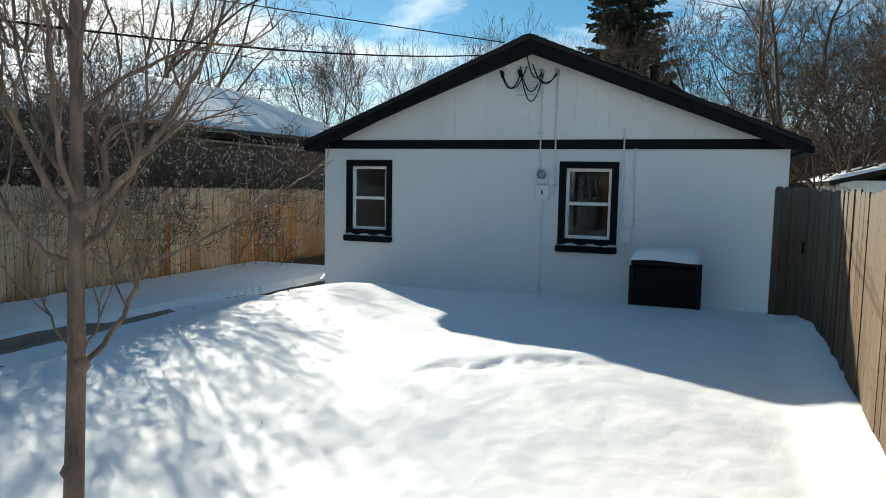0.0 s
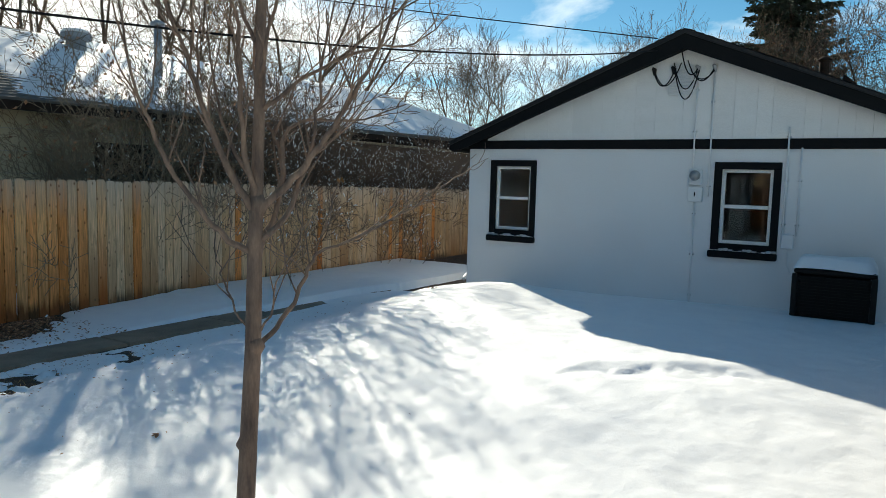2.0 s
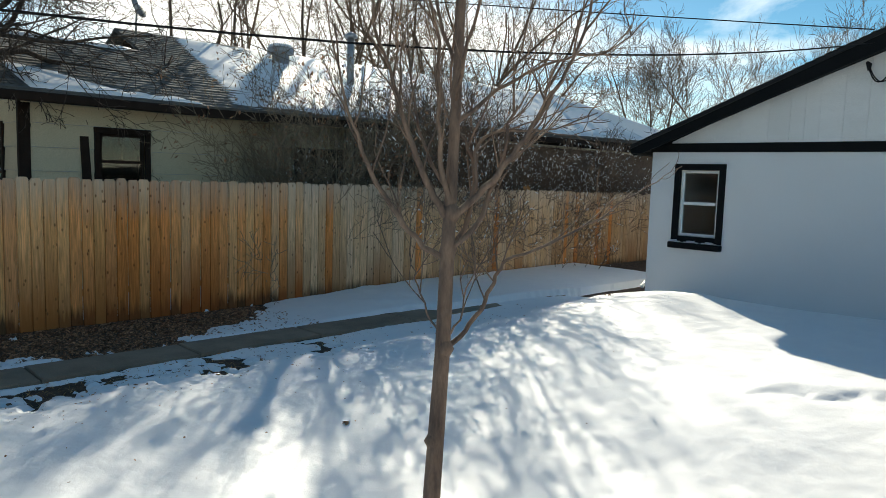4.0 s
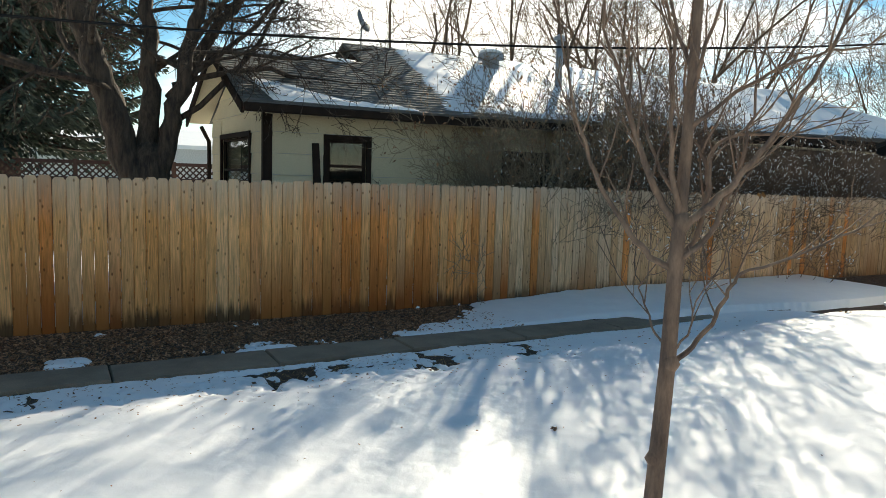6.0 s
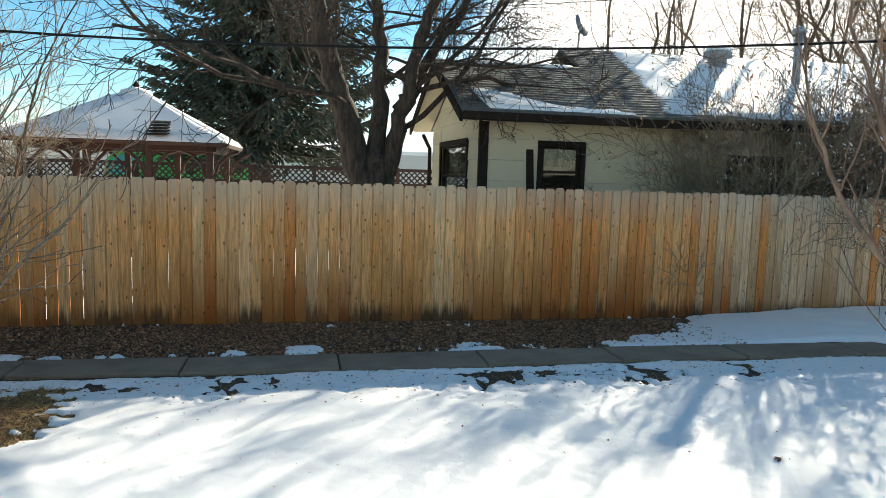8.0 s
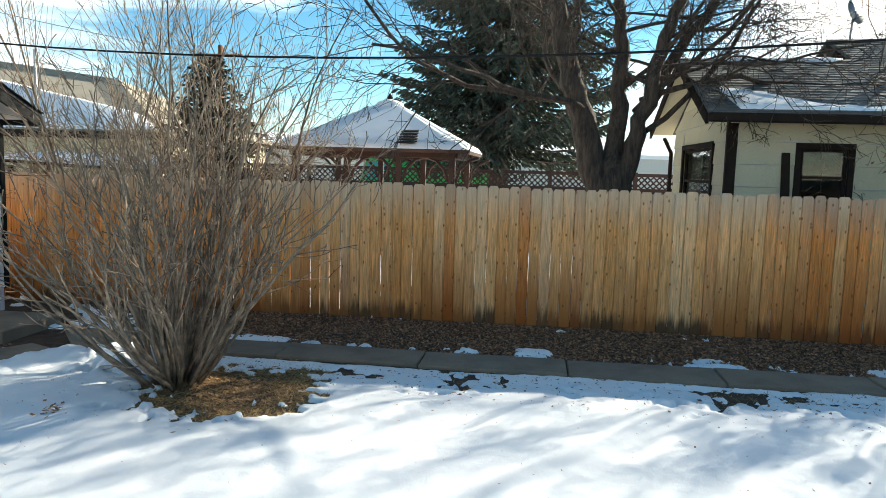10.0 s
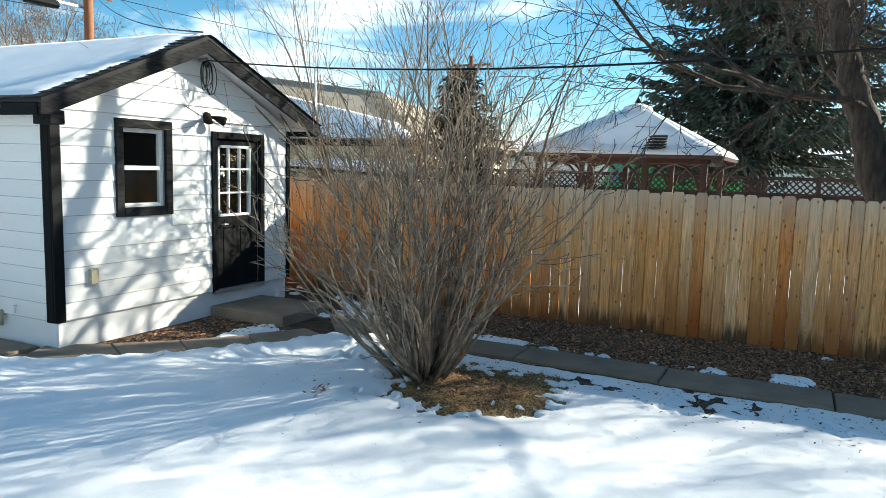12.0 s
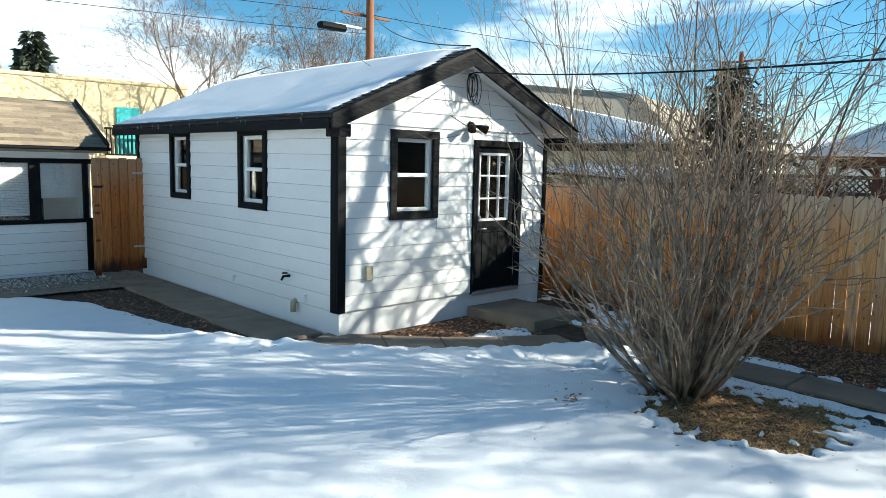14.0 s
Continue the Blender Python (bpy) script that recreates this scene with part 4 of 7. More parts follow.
def board_fence(name, label, x, y0, y1, top, face, mats, widths, seed, base_z=lambda y: 0.0, gap=0.0005, post_side=-1):
    """Upright boards on rails, running along y; face is +1 where the boards look to +x."""
    r = random.Random(seed)
    fence = thing(name, (x, (y0 + y1) / 2, 0), label, "fence")
    kinds = [[picket_mesh("picket", w, top, 0.019, m, r.uniform(0.025, 0.04)) for w in widths] for m in mats]
    yy = y0
    while yy < y1:
        aged = len(mats) > 1 and r.random() < 0.94 * float(smoothstep(4.6, 7.2, yy))
        fresh = len(mats) > 2 and r.random() < 0.92 * float(smoothstep(4.2, 1.5, yy) * smoothstep(-5.5, -3.0, yy))
        me = r.choice(kinds[1 if aged else 2 if fresh else 0])
        w = max(v.co.y for v in me.vertices) * 2
        dz = base_z(yy) + r.uniform(-0.02, 0.015)
        piece("picket", me, fence, (x + r.uniform(-0.011, 0.009), yy + w / 2, dz), (r.uniform(-0.0018, 0.0018), 0, r.uniform(-0.02, 0.02)))
        yy += w + gap + (r.random() < 0.03) * r.uniform(0.002, 0.004) + (r.uniform(0.0, 0.004) if -0.75 < yy < 0.35 and face > 0 else 0)
    for z in (0.35, 0.95, 1.5):
        part("rail", Geo().box(x - face * 0.01, x - face * 0.05, y0, y1, z, z + 0.085, 0.004), mats[0], fence)
    yy = y0 + 0.3
    while yy < y1:
        part("post", Geo().box(x - face * 0.05, x - face * 0.14, yy, yy + 0.09, -0.1, top - 0.08, 0.006), mats[0], fence)
        yy += 2.4
    return fence


board_fence("wooden_fence", "tall cedar picket fence, orange brown with greyed tops", -9.36, -13.6, 19.0, 1.83, 1, [M_FENCE, M_FENCE_PALE, M_FENCE_HONEY], [0.134, 0.139, 0.139, 0.143], 11,
            lambda y: -0.02 - 0.01 * max(0, y - 6))
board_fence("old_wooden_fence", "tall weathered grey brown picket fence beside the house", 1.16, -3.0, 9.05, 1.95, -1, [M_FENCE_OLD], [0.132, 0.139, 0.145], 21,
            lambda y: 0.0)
# short return of the old fence to the house corner, with a gate latch
ret = thing("fence_return", (1.05, 9.8, 0), "short grey board panel at the house corner with black latch", "fence")
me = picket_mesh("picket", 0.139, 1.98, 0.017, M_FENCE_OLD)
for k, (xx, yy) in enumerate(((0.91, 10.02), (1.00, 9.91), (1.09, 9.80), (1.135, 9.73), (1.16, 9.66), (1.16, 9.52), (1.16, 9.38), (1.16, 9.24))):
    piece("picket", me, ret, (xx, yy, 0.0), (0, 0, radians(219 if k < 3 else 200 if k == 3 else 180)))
part("post", Geo().box(1.13, 1.23, 9.07, 9.16, -0.1, 1.95, 0.006), M_FENCE_OLD, ret)
part("latch", Geo().box(1.10, 1.13, 9.10, 9.16, 1.2, 1.34, 0.006), M_CABLE, ret, "black metal latch")

# ---------------------------------------------------------------- small white shed
SX0, SX1, SY, SB = -8.56, -4.80, -7.10, -13.2
SRX, SRZ, SEZ = -6.68, 3.55, 2.60
shed = thing("shed", (-6.7, -10, 0), "small white lap-sided shed with black trim and snowy roof", "shed")
SW, SD = (-6.35, -5.55, 1.38, 2.49), (-8.02, -7.01, 0.29, 2.42)
S1, S2 = (-11.76, -11.03, 1.44, 2.50), (-9.46, -8.69, 1.41, 2.49)
hole = lambda w, m=0.06: (w[0] + m, w[1] - m, w[2] + m, w[3] - m)
g = Geo().wall("y", SY - 0.12, SY, SX0, SX1, 0.3, 2.5, [hole(SW), (SD[0] + 0.06, SD[1] - 0.06, 0.3, SD[3] - 0.06)])
part("wall", g, M_WHITE, shed)
g = Geo()
tops = (SRZ - 0.16 - 2.5) / (SX1 - SRX)
g.prism([(SX0, 2.5), (SX1, 2.5), (SRX, SRZ - 0.16)], 1, SY - 0.12, SY)
part("gable", g, M_WHITE, shed)
part("wall", Geo().wall("x", SX1 - 0.12, SX1, SB, SY - 0.12, 0.3, 2.5, [hole(S1), hole(S2)]), M_WHITE, shed)
part("wall", Geo().box(SX0, SX0 + .12, SB, SY - 0.12, 0.3, 2.5), M_WHITE, shed)
part("wall", Geo().box(SX0 + .12, SX1 - .12, SB, SB + .12, 0.3, 2.5), M_WHITE, shed)
part("room_shade_lining", Geo().box(SX0 + .12, SX1 - .12, SB + .12, SY - .12, 0.2, 0.3).box(SX0 + .12, SX0 + .14, SB + .12, SY - .12, 0.3, 2.5).box(SX0 + .14, SX1 - .12, SB + .12, SB + .14, 0.3, 2.5), M_DARK, shed)
part("foundation", Geo().box(SX0 + 0.01, SX1 - 0.02, SB, SY - 0.02, -0.2, 0.3, 0.01), M_WHITE, shed, "white painted concrete foundation")
lap_siding(shed, "y", SY, 1, SX0, SX1, 0.31, 3.42, 0.185, [SW, SD], M_WHITE_BOARD,
           lambda z: (SX0, SX1) if z < 2.5 else (SRX - (SRZ - 0.12 - z) / tops, SRX + (SRZ - 0.12 - z) / tops))
lap_siding(shed, "x", SX1, 1, SB, SY, 0.31, 2.5, 0.185, [S1, S2], M_WHITE_BOARD)
part("corner_board", Geo().box(SX1 - 0.09, SX1 + 0.03, SY + 0.0, SY + 0.032, 0.30, 2.5, 0.006), M_BLACK, shed, "black corner trim")
part("corner_board", Geo().box(SX1 + 0.0, SX1 + 0.032, SY - 0.12, SY - 0.001, 0.30, 2.5, 0.006), M_BLACK, shed, "black corner trim")
part("corner_board", Geo().box(SX0 - 0.03, SX0 + 0.05, SY + 0.0, SY + 0.032, 0.30, 2.5, 0.006), M_BLACK, shed, "black corner trim")
part("corner_board", Geo().box(SX1 + 0.0, SX1 + 0.032, SB, SB + 0.1, 0.30, 2.5, 0.006), M_BLACK, shed, "black corner trim")
sash_window(shed, "y", SY + 0.014, 1, *SW, trim=0.1, trim_mat=M_BLACK_WORN)
sash_window(shed, "x", SX1 + 0.014, 1, *S1, trim=0.09)
sash_window(shed, "x", SX1 + 0.014, 1, *S2, trim=0.09)
# roof
RY0, RY1 = -6.78, -13.55
for s, ex in ((-1, -8.92), (1, -4.50)):
    g = Geo().prism([(SRX, SRZ), (ex, SEZ), (ex, SEZ - 0.04), (SRX, SRZ - 0.05)], 1, RY1, RY0)
    part("roof", g, M_SHINGLE_BLACK, shed)
    g = Geo().prism([(SRX, SRZ - 0.052), (ex, SEZ - 0.042), (ex, SEZ - 0.15), (ex - s * 0.08, SEZ - 0.15), (SRX, SRZ - 0.21)], 1, RY0 - 0.045, RY0 - 0.008)
    part("rake_board", g, M_BLACK_WORN, shed, "weathered black rake board")
    g = Geo().prism([(SRX, SRZ - 0.12), (ex, SEZ - 0.06), (ex, SEZ - 0.09), (SRX, SRZ - 0.16)], 1, RY1, RY0 - 0.05)
    part("soffit", g, M_WHITE, shed)
    part("fascia", Geo().box(ex - 0.015, ex + 0.015, RY1, RY0 - 0.05, SEZ - 0.16, SEZ - 0.045, 0.004), M_BLACK, shed, "black fascia board")
    shingle_courses(shed, "shingles", (ex + s * 0.02, RY0 + 0.03, SEZ + 0.002), (ex + s * 0.02, RY1, SEZ + 0.002), (SRX, RY0 + 0.03, SRZ + 0.008), (SRX, RY1, SRZ + 0.008), M_SHINGLE_BLACK, 0.14, 0.3, 4)
snow_blanket("roof_snow", (-4.52, RY0 - 0.16, SEZ + 0.02), (-4.52, RY1, SEZ + 0.02), (SRX + 0.02, RY0 - 0.1, SRZ + 0.02), (SRX + 0.02, RY1, SRZ + 0.02), 0.035, 3, "thin wind-packed roof snow", shed, rough=0.012, res=0.06, lip=0.09)
snow_blanket("roof_snow", (-8.9, RY1, SEZ + 0.02), (-8.9, RY0 - 0.1, SEZ + 0.02), (SRX - 0.02, RY1, SRZ + 0.02), (SRX - 0.02, RY0 - 0.1, SRZ + 0.02), 0.04, 5, "thin roof snow", shed)
part("brace_block", Geo().box(-4.78, -4.62, SY, RY0 - 0.05, 2.36, 2.5, 0.006), M_BLACK_WORN, shed, "weathered grey eave block")
# icicles on the eave
ri = random.Random(3)
g = Geo()
for k in range(16):
    yy = -7.3 - ri.random() * 5.8
    g.tube([(-4.475, yy, SEZ - 0.02), (-4.475, yy, SEZ - 0.04 - ri.uniform(0.01, 0.06))], [0.005, 0.001], 5)
tagged(part("icicle_row", g, M_METAL, shed, "small glinting icicles", True), kind="stuff")
# door: black slab with nine lites over two panels
door = part("door", Geo().box(SD[0] + 0.1, SD[1] - 0.1, SY - 0.05, SY - 0.012, 0.33, 1.30, 0.004), M_BLACK, shed, "black half-glazed door")
g = Geo()
d0, d1, l0, l1, q0, q1 = SD[0] + 0.1, SD[1] - 0.1, -7.77, -7.14, 1.30, 2.25
g.box(d0, l0, SY - 0.05, SY - 0.012, 1.30, 2.32, 0.004).box(l1, d1, SY - 0.05, SY - 0.012, 1.30, 2.32, 0.004)
g.box(l0, l1, SY - 0.05, SY - 0.012, 1.30, q0, 0.003).box(l0, l1, SY - 0.05, SY - 0.012, q1, 2.32, 0.004)
part("stile", g, M_BLACK, door)
g = Geo()
for a, b, c0, c1 in ((l0, l0 + .035, q0, q1), (l1 - .035, l1, q0, q1), (l0, l1, q0, q0 + .035), (l0, l1, q1 - .035, q1)):
    g.box(a, b, SY - 0.055, SY + 0.002, c0, c1, 0.004)
for k in (1, 2):
    xx, zz = l0 + (l1 - l0) * k / 3, q0 + (q1 - q0) * k / 3
    g.box(xx - 0.012, xx + 0.012, SY - 0.045, SY - 0.002, q0 + .035, q1 - .035, 0.003)
    g.box(l0 + .035, l1 - .035, SY - 0.044, SY - 0.003, zz - 0.012, zz + 0.012, 0.003)
part("grille", g, M_VINYL, door, "white nine-lite grille")
for i in range(3):
    for j in range(3):
        a, b = l0 + (l1 - l0) * i / 3 + 0.014, l0 + (l1 - l0) * (i + 1) / 3 - 0.014
        c0, c1 = q0 + (q1 - q0) * j / 3 + 0.014, q0 + (q1 - q0) * (j + 1) / 3 - 0.014
        pane = part("pane", Geo().box(a, b, SY - 0.03, SY - 0.024, c0, c1), M_GLASS, door)
        pane.visible_shadow = False
for a, b in ((d0 + 0.13, d0 + 0.36), (d1 - 0.36, d1 - 0.13)):
    part("raised_panel", Geo().box(a, b, SY - 0.02, SY - 0.004, 0.5, 1.12, 0.02), M_BLACK, door)
    part("panel_arch", Geo().box(a, b, SY - 0.016, SY + 0.002, 1.14, 1.165, 0.008), M_BLACK, door)
part("lever_handle", Geo().tube([(d1 - 0.05, SY + 0.005, 1.2), (d1 - 0.05, SY + 0.05, 1.2), (d1 - 0.15, SY + 0.055, 1.2)], 0.011, 8), M_METAL, door, "chrome lever handle", True)
part("deadbolt", Geo().tube([(d1 - 0.05, SY - 0.01, 1.36), (d1 - 0.05, SY + 0.015, 1.36)], 0.026, 12), M_METAL, door, "", True)
for k in (0.5, 1.25, 2.05):
    part("hinge", Geo().tube([(d0 + 0.005, SY - 0.002, k), (d0 + 0.005, SY - 0.002, k + 0.09)], 0.007, 6), M_METAL, door)
g = Geo().box(SD[0], SD[0] + 0.09, SY - 0.02, SY + 0.036, 0.3, SD[3], 0.006).box(SD[1] - 0.09, SD[1], SY - 0.02, SY + 0.036, 0.3, SD[3], 0.006)
g.box(SD[0] + .09, SD[1] - .09, SY - 0.02, SY + 0.034, SD[3] - 0.09, SD[3], 0.006)
part("door_casing", g, M_BLACK, shed, "black door casing")
part("threshold", Geo().box(SD[0] + .02, SD[1] - .02, SY - 0.1, SY + 0.05, 0.27, 0.325, 0.006), M_METAL, shed)
# flood light with two heads over the window and door
lamp = part("flood_light", Geo().tube([(-6.93, SY + 0.01, 2.60), (-6.93, SY + 0.05, 2.60)], [0.06, 0.05], 12), M_BROWN, shed, "bronze twin flood light")
for dx in (-0.07, 0.09):
    b = Vector((-6.93, SY + 0.05, 2.60))
    part("lamp_head", Geo().tube([b, b + Vector((dx * 0.5, 0.05, -0.01)), b + Vector((dx * 0.9, 0.08, -0.02)), b + Vector((dx * 1.7, 0.14, -0.05)), b + Vector((dx * 1.9, 0.16, -0.06))], [0.018, 0.02, 0.035, 0.058, 0.055], 10), M_BROWN, lamp, "", True)
part("sensor", Geo().tube([(-6.93, SY + 0.05, 2.57), (-6.93, SY + 0.1, 2.52)], [0.03, 0.028], 8), M_BROWN, lamp, "", True)
part("outlet_cover", Geo().box(-5.28, -5.17, SY + 0.01, SY + 0.06, 0.66, 0.84, 0.012), M_BEIGE, shed, "beige weatherproof outlet cover")
sp = part("spigot", Geo().tube([(SX1 + 0.01, -8.15, 0.62), (SX1 + 0.1, -8.15, 0.62), (SX1 + 0.13, -8.15, 0.57)], [0.02, 0.018, 0.014], 8), M_BROWN, shed, "red brown garden tap", True)
part("tap_wheel", Geo().tube([(SX1 + 0.08, -8.15, 0.65), (SX1 + 0.08, -8.15, 0.67)], 0.035, 10), M_REDWOOD, sp)
part("vent_pipe", Geo().tube([(SX1 + 0.05, -8.0, 0.18), (SX1 + 0.05, -8.0, 0.30), (SX1 + 0.0, -8.0, 0.32)], 0.04, 8), M_BEIGE, shed, "capped beige drain pipe", True)
part("small_pipe", Geo().tube([(SX1 + 0.0, -7.75, 0.42), (SX1 + 0.04, -7.75, 0.42), (SX1 + 0.04, -7.75, 0.34)], 0.015, 6), M_WHITE, shed)
part("small_pipe", Geo().tube([(SX1 + 0.0, -9.6, 0.42), (SX1 + 0.05, -9.6, 0.42), (SX1 + 0.05, -9.6, 0.36)], 0.02, 6), M_WHITE, shed)
# coiled service cable in the gable
ax = Vector((-6.80, SY + 0.08, 3.26))
part("cable_hook", Geo().tube([ax + Vector((0, -0.05, 0.03)), ax + Vector((0, 0.08, 0.04)), ax + Vector((0, 0.1, -0.02))], 0.02, 6), M_METAL, shed)
for k in range(7):
    w, h, o = 0.035 + 0.011 * k, 0.30 + 0.05 * (k % 3), 0.05 * math.sin(k * 2.3)
    pts = [ax + Vector((o + w * math.sin(t), 0.05 + 0.012 * k, -h / 2 + h / 2 * math.cos(t))) for t in [2 * math.pi * j / 20.3 for j in range(21)]]
    cable("cable_coil", pts, 0.0055, shed, "black coiled cable")
step = structure("door_step", Geo().box(-7.98, -6.98, SY, -5.9, -0.1, 0.125, 0.012), M_CONCRETE, "grey concrete step before the black shed door", "step")

# board gate between shed and small house
gate = thing("wooden_gate", (-4.4, -13.0, 0), "orange brown board gate with dark damp foot", "gate")
meshes = [picket_mesh("board", w, 1.95, 0.018, M_GATE, 0.02) for w in (0.1466, 0.1466, 0.1466)]
for k in range(6):
    piece("board", meshes[k % 3], gate, (-4.02 - 0.147 * k, -13.0, 0.1 + 0.02 * math.sin(k * 3)), (0, 0, radians(90)))
part("gate_post", Geo().box(-4.06, -3.98, -13.06, -12.98, 0, 1.55, 0.006), M_GATE, gate)
part("latch", Geo().box(-4.12, -3.96, -12.985, -12.965, 1.55, 1.585, 0.006), M_CABLE, gate, "black latch")
for z in (1.78, 0.5):
    part("hinge", Geo().box(-4.8, -4.6, -12.985, -12.975, z, z + 0.035, 0.004), M_METAL, gate, "grey strap hinge")

# ---------------------------------------------------------------- small white house beyond the gate
h2 = thing("cottage", (-1, -16, 0), "white lap-sided house with black window frames and tan shingles", "house")
AX, AY = -4.08, -13.5
wins = [(-3.98, -3.28, 0.98, 2.02), (-3.16, -2.4, 0.98, 2.02), (-2.3, -1.5, 0.98, 2.02)]
part("wall", Geo().wall("y", AY - 0.15, AY, AX, 4.0, 0.05, 2.3, [(-3.98, -1.5, 0.98, 2.02)]), M_WHITE, h2)
part("wall", Geo().box(AX, AX + 0.15, -20, AY - 0.15, 0.05, 2.3), M_WHITE, h2)
lap_siding(h2, "y", AY, 1, AX, 4.0, 0.1, 0.95, 0.17, [], M_WHITE_BOARD)
part("frieze_board", Geo().box(AX, 4.0, AY, AY + 0.30, 2.10, 2.16, 0.004), M_WHITE_BOARD, h2)
part("frieze_board", Geo().box(AX, 4.0, AY, AY + 0.02, 2.02, 2.10, 0.004), M_WHITE_BOARD, h2)
part("window_band", Geo().box(AX - 0.02, 4.0, AY + 0.0, AY + 0.035, 1.94, 2.02, 0.005), M_BLACK, h2, "black head trim")
part("window_band", Geo().box(AX - 0.02, 4.0, AY + 0.0, AY + 0.04, 0.93, 1.0, 0.005), M_BLACK, h2, "black sill trim")
part("corner_board", Geo().box(AX - 0.03, AX + 0.09, AY + 0.0, AY + 0.034, 0.08, 0.93, 0.005), M_BLACK, h2)
for k, w in enumerate(wins):
    win = part("window", Geo().box(w[0] - 0.06, w[0] + 0.02, AY - 0.05, AY + 0.03, 1.0, 2.0, 0.004), M_BLACK, h2)
    part("jamb", Geo().box(w[1] - 0.02, w[1] + 0.055, AY - 0.05, AY + 0.03, 1.0, 2.0, 0.004), M_BLACK, win)
    pane = part("pane", Geo().box(w[0] + .02, w[1] - .02, AY - 0.03, AY - 0.024, 1.0, 2.0), M_GLASS, win)
    pane.visible_shadow = False
    g = Geo()
    z = 1.98
    while z > (1.08 if k == 1 else 1.38 if k == 0 else 1.05):
        g.box(w[0] + 0.02, w[1] - 0.02, AY - 0.06, AY - 0.055, z - 0.0235, z)
        z -= 0.026
    part("blind", g, M_BLIND, win, "white horizontal blinds")
part("room_shade_lining", Geo().box(AX + .15, 4, -16, -15.9, 0, 2.3).box(AX + .15, 4, -16, AY - 0.15, 0, 0.05), M_DARK, h2)
g = Geo().slab([(-4.85, -16.9, 3.2), (4.2, -16.9, 3.2), (4.2, AY + 0.35, 2.22), (-4.25, AY + 0.35, 2.22)], 0.1)
part("roof", g, M_SHINGLE_TAN, h2)
shingle_courses(h2, "shingles", (-4.27, AY + 0.37, 2.225), (4.2, AY + 0.37, 2.225), (-4.87, -16.9, 3.205), (4.2, -16.9, 3.205), M_SHINGLE_TAN, 0.24, 0.42, 6)
part("rake_board", Geo().slab([(-4.29, AY + 0.38, 2.2), (-4.25, AY + 0.38, 2.2), (-4.85, -16.9, 3.18), (-4.89, -16.9, 3.18)], 0.09), M_BLACK, h2)
part("gutter", Geo().box(-4.3, 4.2, AY + 0.36, AY + 0.43, 2.165, 2.225, 0.015), M_BLACK, h2)

# ---------------------------------------------------------------- cream neighbour house behind the fence
nh = thing("neighbour_house", (-14.5, 10, 0), "cream lap-sided house with brown trim and snowy grey roof", "house")
NX, NY, NE, NB = -12.04, 2.87, 24.5, -16.4
nw, nw2, nw3 = (3.89, 4.78, 1.5, 2.58), (7.58, 8.75, 1.4, 2.45), (13.5, 14.6, 1.4, 2.5)
gwin = (-15.45, -12.9, 1.2, 2.62)
g = Geo().wall("x", NX - 0.15, NX, NY, 9.0, 0, 2.98, [hole(nw), hole(nw2)])
part("wall", g, M_CREAM, nh)
# brown stretch of wall; the shade behind the hedge is mixed into its colour
part("wall", Geo().wall("x", NX - 0.15, NX + 0.012, 9.0, NE, 0, 2.98, [hole(nw3)]), M_BROWN_WALL, nh, "dark brown far wall with hedge shade in its colour")
part("wall", Geo().wall("y", NY, NY + 0.15, NB, NX - 0.15, 0, 2.98, [hole(gwin)]), M_CREAM, nh)
part("gable", Geo().prism([(NB, 2.98), (NX, 2.98), (-14.2, 3.95)], 1, NY, NY + 0.15), M_CREAM, nh)
part("wall", Geo().box(NB, NX, NE - 0.15, NE, 0, 2.98), M_CREAM, nh)
part("wall", Geo().box(NB, NB + 0.15, NY + .15, NE - .15, 0, 2.98), M_CREAM, nh)
part("gable_louvre", Geo().box(-14.3, -14.08, NY - 0.05, NY - 0.02, 3.3, 3.52, 0.01), M_BROWN, nh)
lap_siding(nh, "x", NX, 1, NY, 9.0, 0.78, 2.98, 0.36, [nw, nw2], M_CREAM, thick=0.02)
lap_siding(nh, "y", NY, -1, NB, NX, 0.78, 3.9, 0.36, [gwin], M_CREAM, lambda z: (NB, NX) if z < 2.98 else (-14.2 - (3.93 - z) * 2.25, -14.2 + (3.93 - z) * 2.25), thick=0.02)
part("room_shade_lining", Geo().box(NB + .15, NX - .15, NY + .15, NE - .15, 0, 0.1).box(-14.4, -14.3, NY + .15, NE - .15, 0.1, 2.9), M_DARK, nh)
for w in (nw, nw2, nw3):
    sash_window(nh, "x", NX + 0.02, 1, *w, trim=0.09, trim_mat=M_BROWN, frame_mat=M_BROWN)
sash_window(nh, "y", NY - 0.02, -1, *gwin, trim=0.1, trim_mat=M_BROWN, frame_mat=M_BROWN)
part("corner_board", Geo().box(NX - 0.06, NX + 0.04, NY - 0.04, NY + 0.12, 0, 2.9, 0.006), M_BROWN, nh, "dark brown corner trim")
EX, RXA, RZA, EZ = -11.55, -14.15, 4.2, 3.02
RXB, RZB, EZB = -15.5, 4.80, 3.01
YA, YB, YC = 2.4, 5.5, 20.4
EXB = -16.85
part("roof", Geo().prism([(RXA, RZA), (EX, EZ), (EX, EZ - 0.06), (RXA, RZA - 0.08)], 1, YA, YB), M_SHINGLE, nh)
part("roof", Geo().prism([(RXA, RZA), (EXB, EZ - 0.05), (EXB, EZ - 0.11), (RXA, RZA - 0.08)], 1, YA, YB), M_SHINGLE, nh)
EZC, RZC = 3.26, 4.95
part("roof", Geo().slab([(EX, YB, EZB), (EX, YC, EZC), (RXB, YC, RZC), (RXB, YB, RZB)], 0.06), M_SHINGLE, nh)
